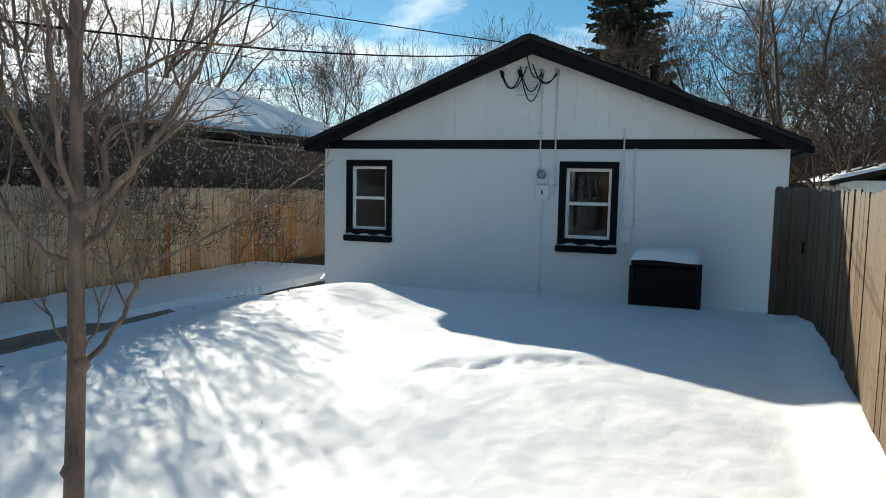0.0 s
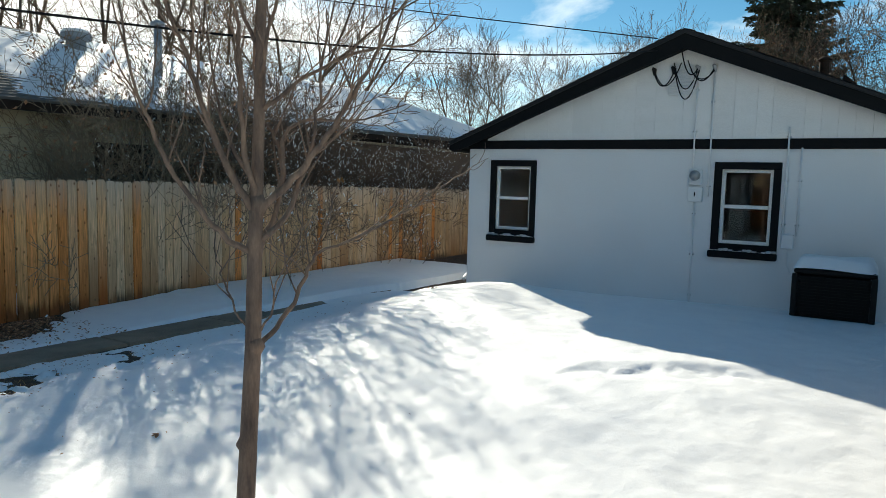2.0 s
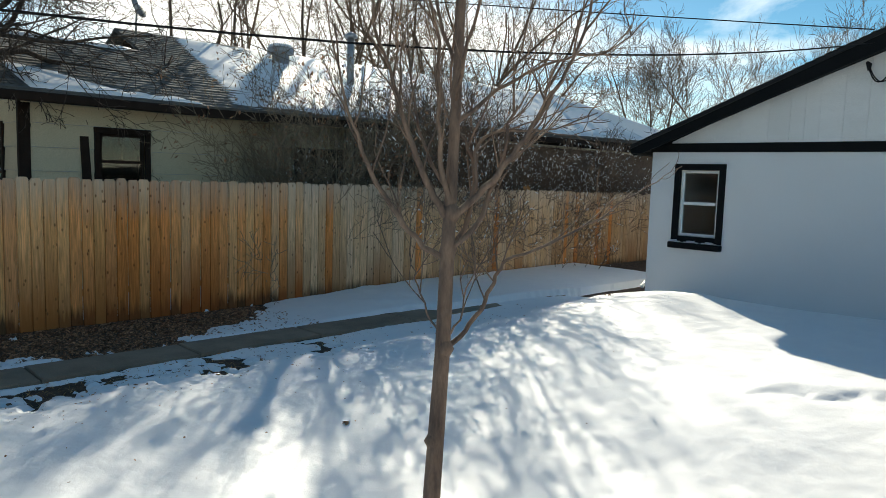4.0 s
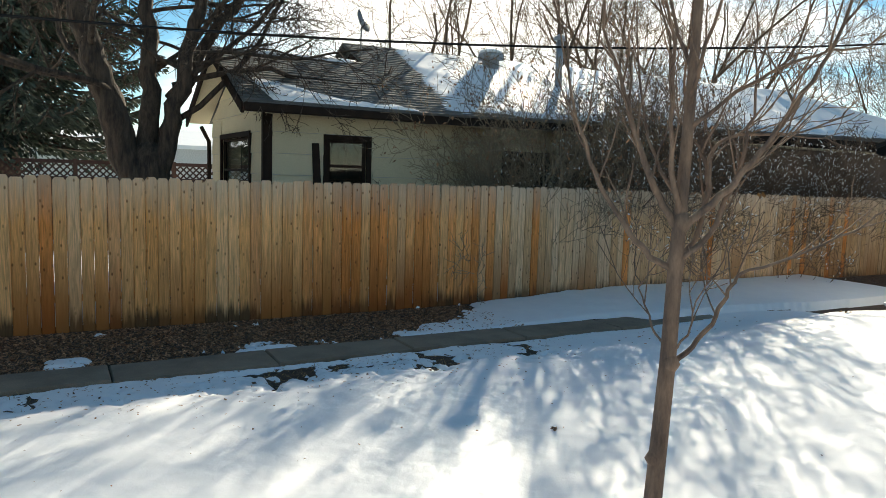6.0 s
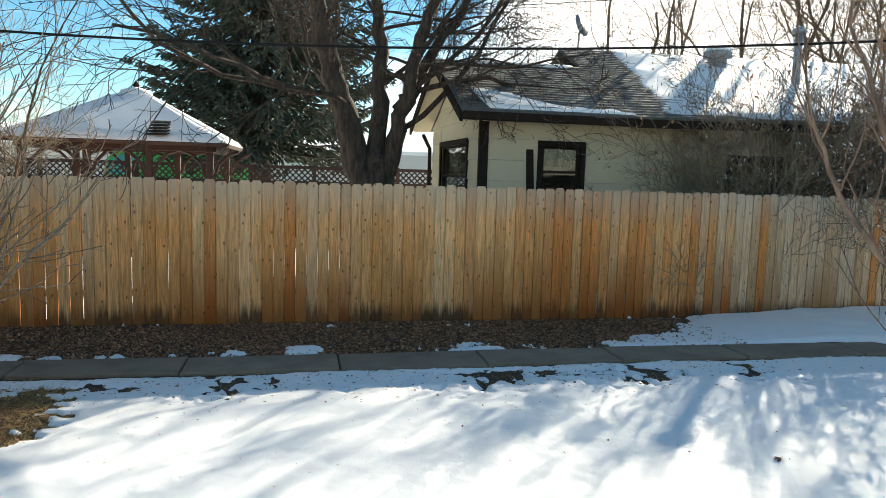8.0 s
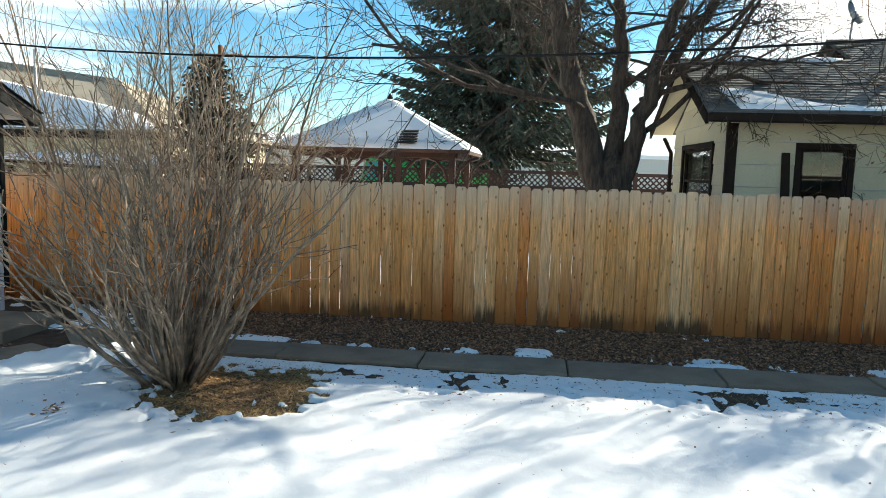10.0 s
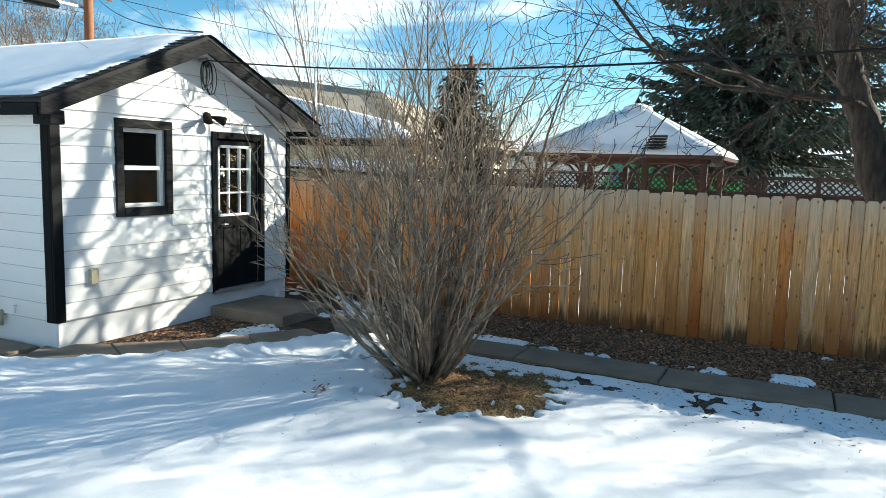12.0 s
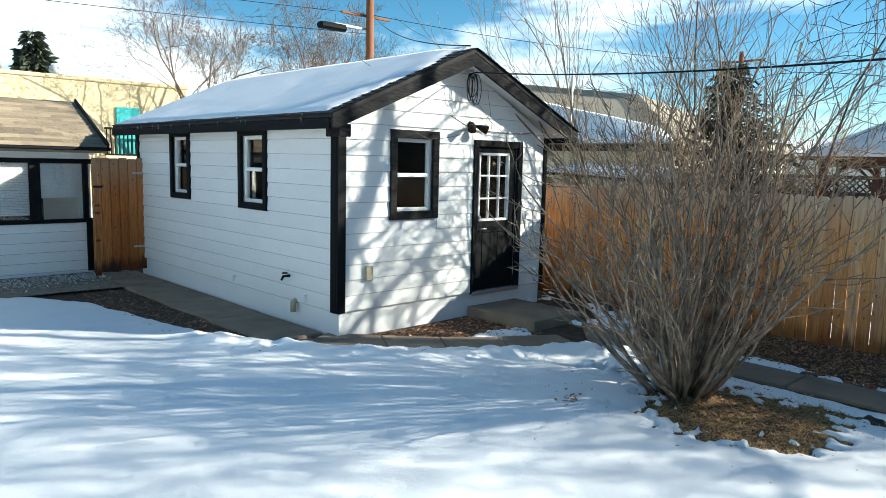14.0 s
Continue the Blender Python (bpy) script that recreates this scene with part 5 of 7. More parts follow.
part("roof", Geo().slab([(-19.2, YC, EZC), (-19.2, YB, EZB), (RXB, YB, RZB), (RXB, YC, RZC)], 0.06), M_SHINGLE, nh)
part("roof", Geo().slab([(EX, YC, EZC), (EX, NE + 0.6, EZC), (RXB, YC + 0.02, RZC), (RXB, YC, RZC)], 0.05), M_SHINGLE, nh, "hip end of the roof")
part("roof", Geo().slab([(EX, NE + 0.6, EZC), (-19.2, NE + 0.6, EZC), (RXB - 0.02, YC, RZC), (RXB, YC, RZC)], 0.05), M_SHINGLE, nh, "hip end of the roof")
g = Geo().prism([(RXB, RZB - 0.09), (EX - 0.3, EZB + 0.02), (-18.2, EZB + 0.02)], 1, YB + 0.25, YB + 0.35)
part("upper_gable", g, M_BROWN, nh, "dark upper gable end")
for ex in (EX, EXB):
    s = 1 if ex == EX else -1
    g = Geo().prism([(RXA, RZA - 0.02), (ex, EZ - 0.03), (ex, EZ - 0.2), (RXA, RZA - 0.2)], 1, YA - 0.03, YA + 0.02)
    part("rake_board", g, M_BROWN, nh, "dark brown rake board")
    g = Geo().prism([(RXA, RZA - 0.1), (ex, EZ - 0.1), (ex, EZ - 0.12), (RXA, RZA - 0.13)], 1, YA + 0.02, NY)
    part("soffit", g, M_CREAM, nh)
part("gutter", Geo().box(EX - 0.02, EX + 0.1, YA, YB, EZ - 0.17, EZ - 0.03, 0.02), M_BROWN, nh, "dark brown gutter")
part("gutter", Geo().slab([(EX + 0.1, YB, EZB - 0.03), (EX + 0.1, NE + 0.5, EZC - 0.03), (EX - 0.02, NE + 0.5, EZC - 0.03), (EX - 0.02, YB, EZB - 0.03)], 0.14), M_BROWN, nh, "dark brown gutter")
part("frieze_board", Geo().box(NX - 0.1, NX + 0.03, YB, NE, EZ - 0.12, EZB + 0.1), M_BROWN, nh)
part("soffit", Geo().box(NX, EX - 0.02, NY, NE + 0.5, EZ - 0.15, EZ - 0.12), M_CREAM, nh)
part("downspout", Geo().tube([(EX + 0.02, 7.5, EZ - 0.15), (EX - 0.05, 7.5, EZ - 0.25), (NX + 0.08, 7.1, EZ - 0.5), (NX + 0.08, 7.1, 1.0)], 0.04, 6), M_CREAM, nh, "cream downspout", True)
part("downspout", Geo().tube([(EXB + 0.2, NY - 0.2, EZ - 0.2), (NB - 0.02, NY - 0.08, 2.5), (NB - 0.02, NY - 0.08, 0.5)], 0.045, 6), M_BROWN, nh, "", True)
shingle_courses(nh, "shingles", (EX, YA, EZ + 0.003), (EX, YB, EZ + 0.003), (RXA, YA, RZA + 0.003), (RXA, YB, RZA + 0.003), M_SHINGLE, 0.135, 0.3, 7)
shingle_courses(nh, "shingles", (EX, YB, EZB + 0.003), (EX, YC, EZC + 0.003), (RXB, YB, RZB + 0.003), (RXB, YC, RZC + 0.003), M_SHINGLE, 0.135, 0.3, 8)


def on_a(y, t):
    return (EX + (RXA - EX) * t, y, EZ + (RZA - EZ) * t + 0.02)


def on_b(y, t):
    k = (y - YB) / (YC - YB)
    e, q = EZB + (EZC - EZB) * k, RZB + (RZC - RZB) * k
    return (EX + (RXB - EX) * t, y, e + (q - e) * t + 0.02)


snow_blanket("roof_snow", on_a(2.9, 0.02), on_a(5.5, 0.02), on_a(2.7, 0.42), on_a(5.5, 0.10), 0.030, 11, "thin melting snow along the eave", nh, ragged=-2.2, res=0.06, lip=-0.7)
snow_blanket("roof_snow", on_a(3.2, 0.93), on_a(5.1, 0.93), on_a(3.0, 0.995), on_a(5.3, 0.995), 0.018, 15, "thin snow on the ridge", nh)
snow_blanket("roof_snow", on_b(5.9, 0.02), on_b(YC, 0.02), on_b(6.6, 0.97), on_b(YC, 0.97), 0.045, 12, "streaky melting roof snow", nh, ragged=-0.35, res=0.09, rough=0.045, fade=0.55)
snow_blanket("roof_snow", (EX - 0.05, YC, EZC + 0.02), (EX - 0.05, NE + 0.5, EZC + 0.02), (RXB, YC, RZC + 0.02), (RXB, YC + 0.05, RZC + 0.02), 0.05, 13, "snow on the hip end", nh)
# squat roof vent, flue, dish
V = Vector((-14.75, 8.95, 4.6))
vent = part("roof_vent", Geo().tube([V + Vector((0, 0, z)) for z in (-0.15, 0.08, 0.09, 0.2, 0.25)], [0.2, 0.2, 0.31, 0.31, 0.18], 12), M_METAL, nh, "squat metal roof vent", True)
part("vent_snow", Geo().tube([V + Vector((0, 0, z)) for z in (0.23, 0.29, 0.32)], [0.3, 0.25, 0.08], 12), M_SNOW, vent, "", True)
part("flue", Geo().tube([(-13.6, 10.1, 3.9), (-13.6, 10.1, 5.1)], 0.085, 8), M_METAL, nh, "grey metal flue", True)
part("flue_cap", Geo().tube([(-13.6, 10.1, 5.1), (-13.6, 10.1, 5.17), (-13.6, 10.1, 5.24)], [0.15, 0.15, 0.03], 8), M_METAL, nh, "", True)
dish = part("satellite_dish", Geo().tube([(-14.7, 5.62, 4.2), (-14.7, 5.62, 4.75), (-14.6, 5.6, 5.0)], 0.022, 6), M_METAL, nh, "grey satellite dish on a mast", True)
D0, DN = Vector((-14.6, 5.59, 5.12)), Vector((0.78, 0.60, 0.3)).normalized()
part("reflector", Geo().tube([D0 + DN * k for k in (0.0, 0.02, 0.05, 0.062)], [0.05, 0.17, 0.24, 0.25], 18), M_METAL, dish, "", True)
part("plank", Geo().slab([(NX + 0.12, 3.72, 1.0), (NX + 0.12, 3.86, 1.0), (NX + 0.05, 3.80, 2.42), (NX + 0.05, 3.68, 2.42)], 0.04), M_BROWN, nh, "dark board leaning by the window")

# ---------------------------------------------------------------- trees


def grow(g, r, p, d, length, radius, level, cfg, tips=None):
    """One branch and its children. cfg: segs, wob, up, kids, spread, ratio, sides, depth."""
    n = cfg["segs"][min(level, len(cfg["segs"]) - 1)]
    pts, rad = [Vector(p)], [radius]
    d = Vector(d).normalized()
    wob, up = cfg["wob"], cfg["up"][min(level, len(cfg["up"]) - 1)]
    end = cfg.get("end", 0.35)
    for i in range(n):
        d = (d + Vector((r.gauss(0, wob), r.gauss(0, wob), r.gauss(0, wob) + up))).normalized()
        pts.append(pts[-1] + d * (length / n))
        rad.append(max(cfg["min_r"], radius * (1 - (1 - end) * (i + 1) / n)))
    sides = cfg["sides"][min(level, len(cfg["sides"]) - 1)]
    g.tube(pts, rad, sides, level < 2)
    if tips is not None and level >= cfg["depth"] - 1:
        tips.append((pts[-1], d))
        tips.append((pts[n // 2], d))
    if level >= cfg["depth"]:
        return
    k = cfg["kids"][min(level, len(cfg["kids"]) - 1)]
    lo = cfg["start"][min(level, len(cfg["start"]) - 1)]
    a = r.uniform(0, 6.28)
    for c in range(k):
        t = lo + (1 - lo) * (c + r.uniform(0.1, 0.9)) / k
        i = min(int(t * n), n - 1)
        f = t * n - i
        q = pts[i].lerp(pts[i + 1], f)
        dd = (pts[i + 1] - pts[i]).normalized()
        a += 2.4 + r.uniform(-0.5, 0.5)
        s = dd.cross(Vector((math.cos(a), math.sin(a), 0.3))).normalized()
        sp = radians(cfg["spread"] + r.uniform(-14, 14))
        nd = dd * math.cos(sp) + s * math.sin(sp)
        rr = max(cfg["min_r"], (rad[i] * (1 - f) + rad[i + 1] * f) * cfg["ratio"] * r.uniform(0.7, 1.0))
        grow(g, r, q, nd, length * cfg["shrink"] * r.uniform(0.7, 1.15) * (1.15 - 0.5 * t), rr, level + 1, cfg, tips)


def bare_tree(name, loc, height, radius, label, seed, lean=(0, 0), mat=None, twig_mat=None, depth=4, kids=(6, 6, 5, 4), spread=38, wob=0.10, min_r=0.006, ratio=0.62,
              shrink=0.55, start=(0.3, 0.2, 0.15, 0.1), forks=1, leaves=0, up=(0.02, 0.05, 0.06, 0.05), category="tree", fork_h=0.25, trunk_sides=8, tilt=(0.30, 0.62), snow_bits=0, leaf_mat=None):
    r = random.Random(seed)
    tree = thing(name, loc, label, category)
    cfg = dict(segs=(7, 6, 5, 4, 3), wob=wob, up=up, kids=kids, spread=spread, ratio=ratio, sides=(trunk_sides, 5, 4, 3, 3), depth=depth, min_r=min_r, shrink=shrink, start=start)
    g, tips = Geo(), []
    base = Vector(loc)
    if forks == 1:
        grow(g, r, base, (lean[0], lean[1], 1), height, radius, 0, cfg, tips)
    else:
        top = base + Vector((lean[0], lean[1], 1)) * (height * fork_h)
        part("trunk", Geo().tube([base - Vector((0, 0, 0.2)), base + Vector((0, 0, 0.25)), base.lerp(top, 0.5), top], [radius * 1.25, radius * 1.05, radius * 0.95, radius * 0.9], 12), mat or M_BARK, tree, "", True)
        for k in range(forks):
            a = 6.28 * k / forks + r.uniform(-0.4, 0.4)
            t = r.uniform(*tilt)
            grow(g, r, top - Vector((0, 0, 0.25 + 0.1 * k)), (math.cos(a) * t, math.sin(a) * t, 1), height * (1 - fork_h) * r.uniform(0.85, 1.05), radius * 0.55, 0, cfg, tips)
    part("crown", g, twig_mat or mat or M_TWIG, tree, "", True)
    if leaves:
        gl = Geo()
        for k in range(leaves):
            p, d = r.choice(tips)
            for q in range(r.randint(1, 3)):
                c = p + Vector((r.gauss(0, .06), r.gauss(0, .06), r.gauss(-0.05, .06)))
                u = Vector((r.gauss(0, 1), r.gauss(0, 1), r.gauss(0, 1))).normalized()
                w = u.cross(Vector((r.gauss(0, 1), r.gauss(0, 1), 1))).normalized()
                s = r.uniform(0.018, 0.042)
                gl.add([c - u * s, c + w * s * 0.6, c + u * s * 1.3, c - w * s * 0.6], [(0, 1, 2, 3)])
        tagged(part("dry_leaves", gl, leaf_mat or M_DRYLEAF, tree, "withered leaves"), kind="stuff")
    if snow_bits:
        gs = Geo()
        for k in range(snow_bits):
            p, d = r.choice(tips)
            p = p + Vector((r.gauss(0, .05), r.gauss(0, .05), r.gauss(0, .03)))
            q = p - d * r.uniform(0.02, 0.09)
            gs.tube([p, p.lerp(q, 0.5) + Vector((0, 0, 0.006)), q], [0.004, r.uniform(0.007, 0.013), 0.004], 5)
        tagged(part("twig_snow", gs, M_SNOW, tree, "snow clinging to the twigs", True), kind="stuff")
    return tree


def conifer(name, loc, height, radius, label, seed, mat, whorls=24, per=9, droop=0.28, density=26, spray_len=0.34, bottom=0.08, snow_bits=0):
    """Trunk, whorled boughs and many small needle sprays along them."""
    r = random.Random(seed)
    tree = thing(name, loc, label, "tree")
    b = Vector(loc)
    part("trunk", Geo().tube([b, b + Vector((0, 0, height * 0.5)), b + Vector((0, 0, height))], [height * 0.022, height * 0.014, 0.01], 8), M_BARK, tree, "", True)
    boughs, sprays = Geo(), Geo()
    for i in range(whorls):
        t = bottom + (1 - bottom) * (i / whorls) ** 0.95
        z = height * t
        reach = radius * (1 - t) ** 0.8 + 0.12
        for k in range(max(4, int(per * (1 - 0.4 * t)))):
            a = r.uniform(0, 6.28)
            L = reach * r.uniform(0.65, 1.12)
            pts = []
            for j in range(6):
                s = j / 5
                pts.append(b + Vector((math.cos(a) * L * s, math.sin(a) * L * s, z - droop * L * math.sin(s * 2.2) + 0.10 * L * s * s + r.gauss(0, 0.03))))
            boughs.tube(pts, [0.02 + 0.012 * L * (1 - j / 5) for j in range(6)], 3, False)
            m = max(5, int(density * L / max(radius, 1e-3)) + 4)
            for q in range(m):
                s = (q + r.random()) / m * 0.9 + 0.1
                f = s * 5
                j = min(int(f), 4)
                c = pts[j].lerp(pts[j + 1], f - j)
                side = r.choice((-1, 1))
                fan = side * r.random() ** 0.7 * 0.30 * L * (1.05 - s)
                c = c + Vector((math.cos(a + 1.1), math.sin(a + 1.1), 0)) * fan + Vector((0, 0, -0.5 * abs(fan) * r.random()))
                dirv = Vector((math.cos(a + side * r.uniform(0.2, 1.0)), math.sin(a + side * r.uniform(0.2, 1.0)), r.uniform(-1.1, 0.15))).normalized()
                l2 = spray_len * r.uniform(0.5, 1.2)
                w = dirv.cross(Vector((r.gauss(0, .4), r.gauss(0, .4), 1))).normalized() * l2 * 0.16
                tip = c + dirv * l2
                mid = c + dirv * l2 * 0.5
                sprays.add([c, mid + w, tip, mid - w], [(0, 1, 2, 3)])
                h = Vector((0, 0, -l2 * 0.22))
                sprays.add([c, mid + h, tip + h * 0.5, mid - h * 0.3], [(0, 1, 2, 3)])
    tagged(part("bough", boughs, M_BARK, tree), kind="stuff")
    tagged(part("needles", sprays, mat, tree, "dark needle sprays"), kind="stuff")
    return tree


# young tree in the yard
yt = thing("young_tree", (-2.42, 2.19, 0), "slender young bare tree with smooth brown bark", "tree")
tb = Vector((-2.42, 2.19, 0))
rt = random.Random(12)
trunk_pts = [tb + Vector(o) for o in ((0.03, -0.09, -0.1), (0.02, -0.06, 0.5), (0, 0, 1.16), (-0.01, 0.02, 1.6), (-0.035, 0.065, 2.1), (-0.07, 0.12, 2.75), (-0.09, 0.18, 3.6), (-0.08, 0.2, 4.6), (-0.1, 0.22, 5.4))]


def trunk_at(z):
    for p, q in zip(trunk_pts, trunk_pts[1:]):
        if p.z <= z <= q.z:
            return p.lerp(q, (z - p.z) / (q.z - p.z))
    return trunk_pts[-1]


part("trunk", Geo().tube(trunk_pts, [0.046, 0.041, 0.036, 0.033, 0.026, 0.021, 0.016, 0.010, 0.004], 12), M_BARK_YOUNG, yt, "", True)
for z, a in ((1.16, 0.4), (1.6, 2.5), (0.72, 4.0), (1.79, 1.0)):
    c = trunk_at(z)
    g = Geo().tube([c + Vector((0, 0, -0.04)), c + Vector((0.014 * math.cos(a), 0.014 * math.sin(a), 0)), c + Vector((0, 0, 0.045))], [0.03, 0.042, 0.03], 10)
    part("bark_collar", g, M_BARK_YOUNG, yt, "swollen branch collar", True)
# limbs: foot height, thickness, drift in depth, twigs, then (sideways, height) along the limb
TREE_SIDE, TREE_DEEP = Vector((0.6, 0.8, 0)), Vector((-0.8, 0.6, 0))
LIMB_SETA = [(1.57, 0.014, -0.10, 5, ((-0.14, 1.66), (-0.24, 1.77), (-0.36, 1.96), (-0.43, 2.14), (-0.49, 2.28), (-0.54, 2.60))),
         (1.76, 0.017, 0.12, 7, ((-0.09, 1.90), (-0.16, 2.06), (-0.22, 2.24), (-0.27, 2.40), (-0.36, 2.66), (-0.44, 3.20))),
         (1.80, 0.013, -0.14, 6, ((-0.04, 2.02), (-0.07, 2.28), (-0.08, 2.55), (-0.14, 2.75), (-0.22, 3.20))),
         (1.58, 0.015, 0.16, 3, ((0.04, 1.65), (0.10, 1.76), (0.13, 1.98), (0.10, 2.10), (0.02, 2.30), (0.03, 2.90)))]
LIMB_SETB = [(1.74, 0.011, 0.22, 6, ((0.12, 1.90), (0.13, 2.08), (0.22, 2.18), (0.40, 2.20), (0.55, 2.22), (0.78, 2.31))),
              (1.77, 0.017, -0.12, 8, ((0.13, 1.88), (0.24, 2.01), (0.33, 2.14), (0.40, 2.26), (0.51, 2.46), (0.60, 2.72), (0.64, 3.30))),
              (1.62, 0.013, 0.10, 6, ((0.14, 1.75), (0.20, 1.90), (0.25, 2.04), (0.29, 2.22), (0.31, 2.45), (0.42, 2.95))),
              (2.20, 0.010, 0.20, 6, ((0.18, 2.34), (0.36, 2.46), (0.56, 2.55), (0.80, 2.60), (1.00, 2.78))),
              (1.14, 0.012, 0.14, 6, ((0.10, 1.23), (0.20, 1.38), (0.25, 1.49), (0.31, 1.57), (0.52, 1.65), (0.78, 1.78), (0.95, 1.92)))]
LIMB_SETC = [(1.20, 0.006, 0.1, 2, ((-0.08, 1.32), (-0.14, 1.48), (-0.17, 1.60))), (1.18, 0.006, -0.1, 2, ((0.06, 1.30), (0.10, 1.50), (0.20, 1.62))),
          (2.30, 0.010, -0.35, 5, ((0.05, 2.55), (0.12, 2.90), (0.16, 3.40))), (2.45, 0.010, 0.4, 5, ((-0.05, 2.70), (-0.12, 3.10), (-0.2, 3.60))),
          (1.85, 0.009, 0.5, 5, ((-0.10, 2.10), (-0.16, 2.45), (-0.18, 2.9))), (2.9, 0.009, -0.3, 5, ((-0.12, 3.1), (-0.3, 3.6), (-0.4, 4.2)))]
cfg = dict(segs=(8, 6, 4), wob=0.13, up=(0.05, 0.07, 0.06), kids=(4, 3), spread=36, ratio=0.6, sides=(7, 5, 4), depth=2, min_r=0.0020, shrink=0.42, start=(0.2, 0.2))


def smooth_way(ctrl, per=4):
    """A rounded line through control points."""
    c = [ctrl[0] * 2 - ctrl[1]] + ctrl + [ctrl[-1] * 2 - ctrl[-2]]
    out = []
    for k in range(1, len(c) - 2):
        for m in range(per):
            t = m / per
            a, b, d, e = c[k - 1], c[k], c[k + 1], c[k + 2]
            out.append(0.5 * (2 * b + (d - a) * t + (2 * a - 5 * b + 4 * d - e) * t * t + (3 * b - a - 3 * d + e) * t ** 3))
    return out + [ctrl[-1]]


for foot, rad, deep, tw, way in LIMB_SETA + LIMB_SETB + LIMB_SETC:
    p0 = trunk_at(foot)
    axis = trunk_at(1.6)
    ctrl = [p0] + [Vector((axis.x, axis.y, z)) + TREE_SIDE * o + TREE_DEEP * (deep * (k + 1) / len(way)) for k, (o, z) in enumerate(way)]
    pts = smooth_way(ctrl)
    n = len(pts) - 1
    pts = [p + Vector((rt.gauss(0, 0.005), rt.gauss(0, 0.005), rt.gauss(0, 0.003))) * (k > 0) for k, p in enumerate(pts)]
    g = Geo().tube(pts, [max(0.0028, rad * (1.1 - 0.82 * k / n)) for k in range(n + 1)], 8)
    for k in range(tw + 2):
        i = min(n - 1, int(n * (0.25 + 0.75 * (k + rt.random()) / (tw + 2))))
        d = (pts[i + 1] - pts[i]).normalized()
        nd = (d + TREE_SIDE * rt.choice((-1, 1)) * rt.uniform(0.2, 0.8) + TREE_DEEP * rt.gauss(0, 0.35) + Vector((0, 0, rt.uniform(-0.1, 0.5)))).normalized()
        grow(g, rt, pts[i], nd, rt.uniform(0.22, 0.55), max(0.0035, rad * 0.36), 1, cfg)
    part("limb", g, M_BARK_YOUNG, yt, "", True)

# lilac-like bush by the walk
bush = thing("bush", (-6.1, -3.43, 0), "large leafless shrub of many grey brown stems", "shrub")
rs = random.Random(31)
cfg_b = dict(segs=(9, 6, 4), wob=0.10, up=(0.055, 0.06, 0.05), kids=(6, 2), spread=34, ratio=0.6, sides=(6, 5, 4), depth=2, min_r=0.0042, shrink=0.33, start=(0.38, 0.2), end=0.3)
for k in range(82):
    a = rs.uniform(0, 6.28)
    lean = 1.2 * rs.random() ** 0.75
    L = (2.75 - 0.6 * lean) * rs.uniform(0.74, 1.06)
    if k % 9 == 0:
        L, lean = rs.uniform(2.7, 3.2), rs.uniform(0.05, 0.35)
    q = 0.05 + 0.17 * lean / 1.15
    p = Vector((-6.1 + math.cos(a) * q + rs.gauss(0, 0.03), -3.43 + math.sin(a) * q + rs.gauss(0, 0.03), -0.03))
    g = Geo()
    grow(g, rs, p, (math.cos(a) * lean, math.sin(a) * lean, 1), L, rs.uniform(0.013, 0.023), 0, cfg_b)
    part("stem", g, M_BUSH, bush, "", True)

# the big tree behind the fence, and the spruce beyond it
spreading = thing("big_tree", (-13.1, 1.15, 0), "old spreading bare tree with thick forked limbs", "tree")
rl = random.Random(43)
B0 = Vector((-13.1, 1.15, 0))
part("trunk", Geo().tube([B0 + Vector(o) for o in ((0, 0, -0.2), (0, 0, 0.3), (0, 0, 1.2), (0, 0.02, 1.85), (0, 0.03, 2.1), (0, 0.04, 2.3), (0, 0.05, 2.42))], [0.50, 0.42, 0.37, 0.36, 0.30, 0.17, 0.02], 16), M_BARK, spreading, "deeply furrowed dark trunk", True)
cfg_l = dict(segs=(9, 7, 6, 4), wob=0.14, up=(0.01, -0.03, -0.05, -0.05), kids=(8, 6, 4), spread=42, ratio=0.5, sides=(7, 5, 4, 3), depth=3, min_r=0.0045, shrink=0.5, start=(0.2, 0.15, 0.1))
# stems: radius at the foot, then (depth, sideways, height) along the stem
STEMS = ((0.25, ((0.05, -0.12, 1.5), (0.1, -0.58, 3.0), (0.1, -0.86, 4.0), (0.2, -1.2, 5.2), (0.3, -1.9, 7.0), (0.5, -2.3, 9.0))),
         (0.18, ((-0.05, 0.02, 1.8), (-0.1, 0.08, 3.0), (-0.15, 0.12, 4.1), (-0.3, 0.0, 5.2), (-0.6, -0.2, 7.2), (-0.7, 0.0, 9.6))),
         (0.16, ((0.1, 0.16, 1.8), (0.2, 0.42, 2.7), (0.3, 0.70, 4.1), (0.4, 1.0, 5.2), (0.7, 1.3, 7.0), (0.8, 1.4, 9.2))),
         (0.14, ((-0.1, 0.18, 2.0), (-0.1, 0.52, 3.0), (-0.2, 1.02, 4.1), (-0.3, 1.8, 5.2), (-0.5, 2.7, 6.6), (-0.6, 3.3, 8.2))))
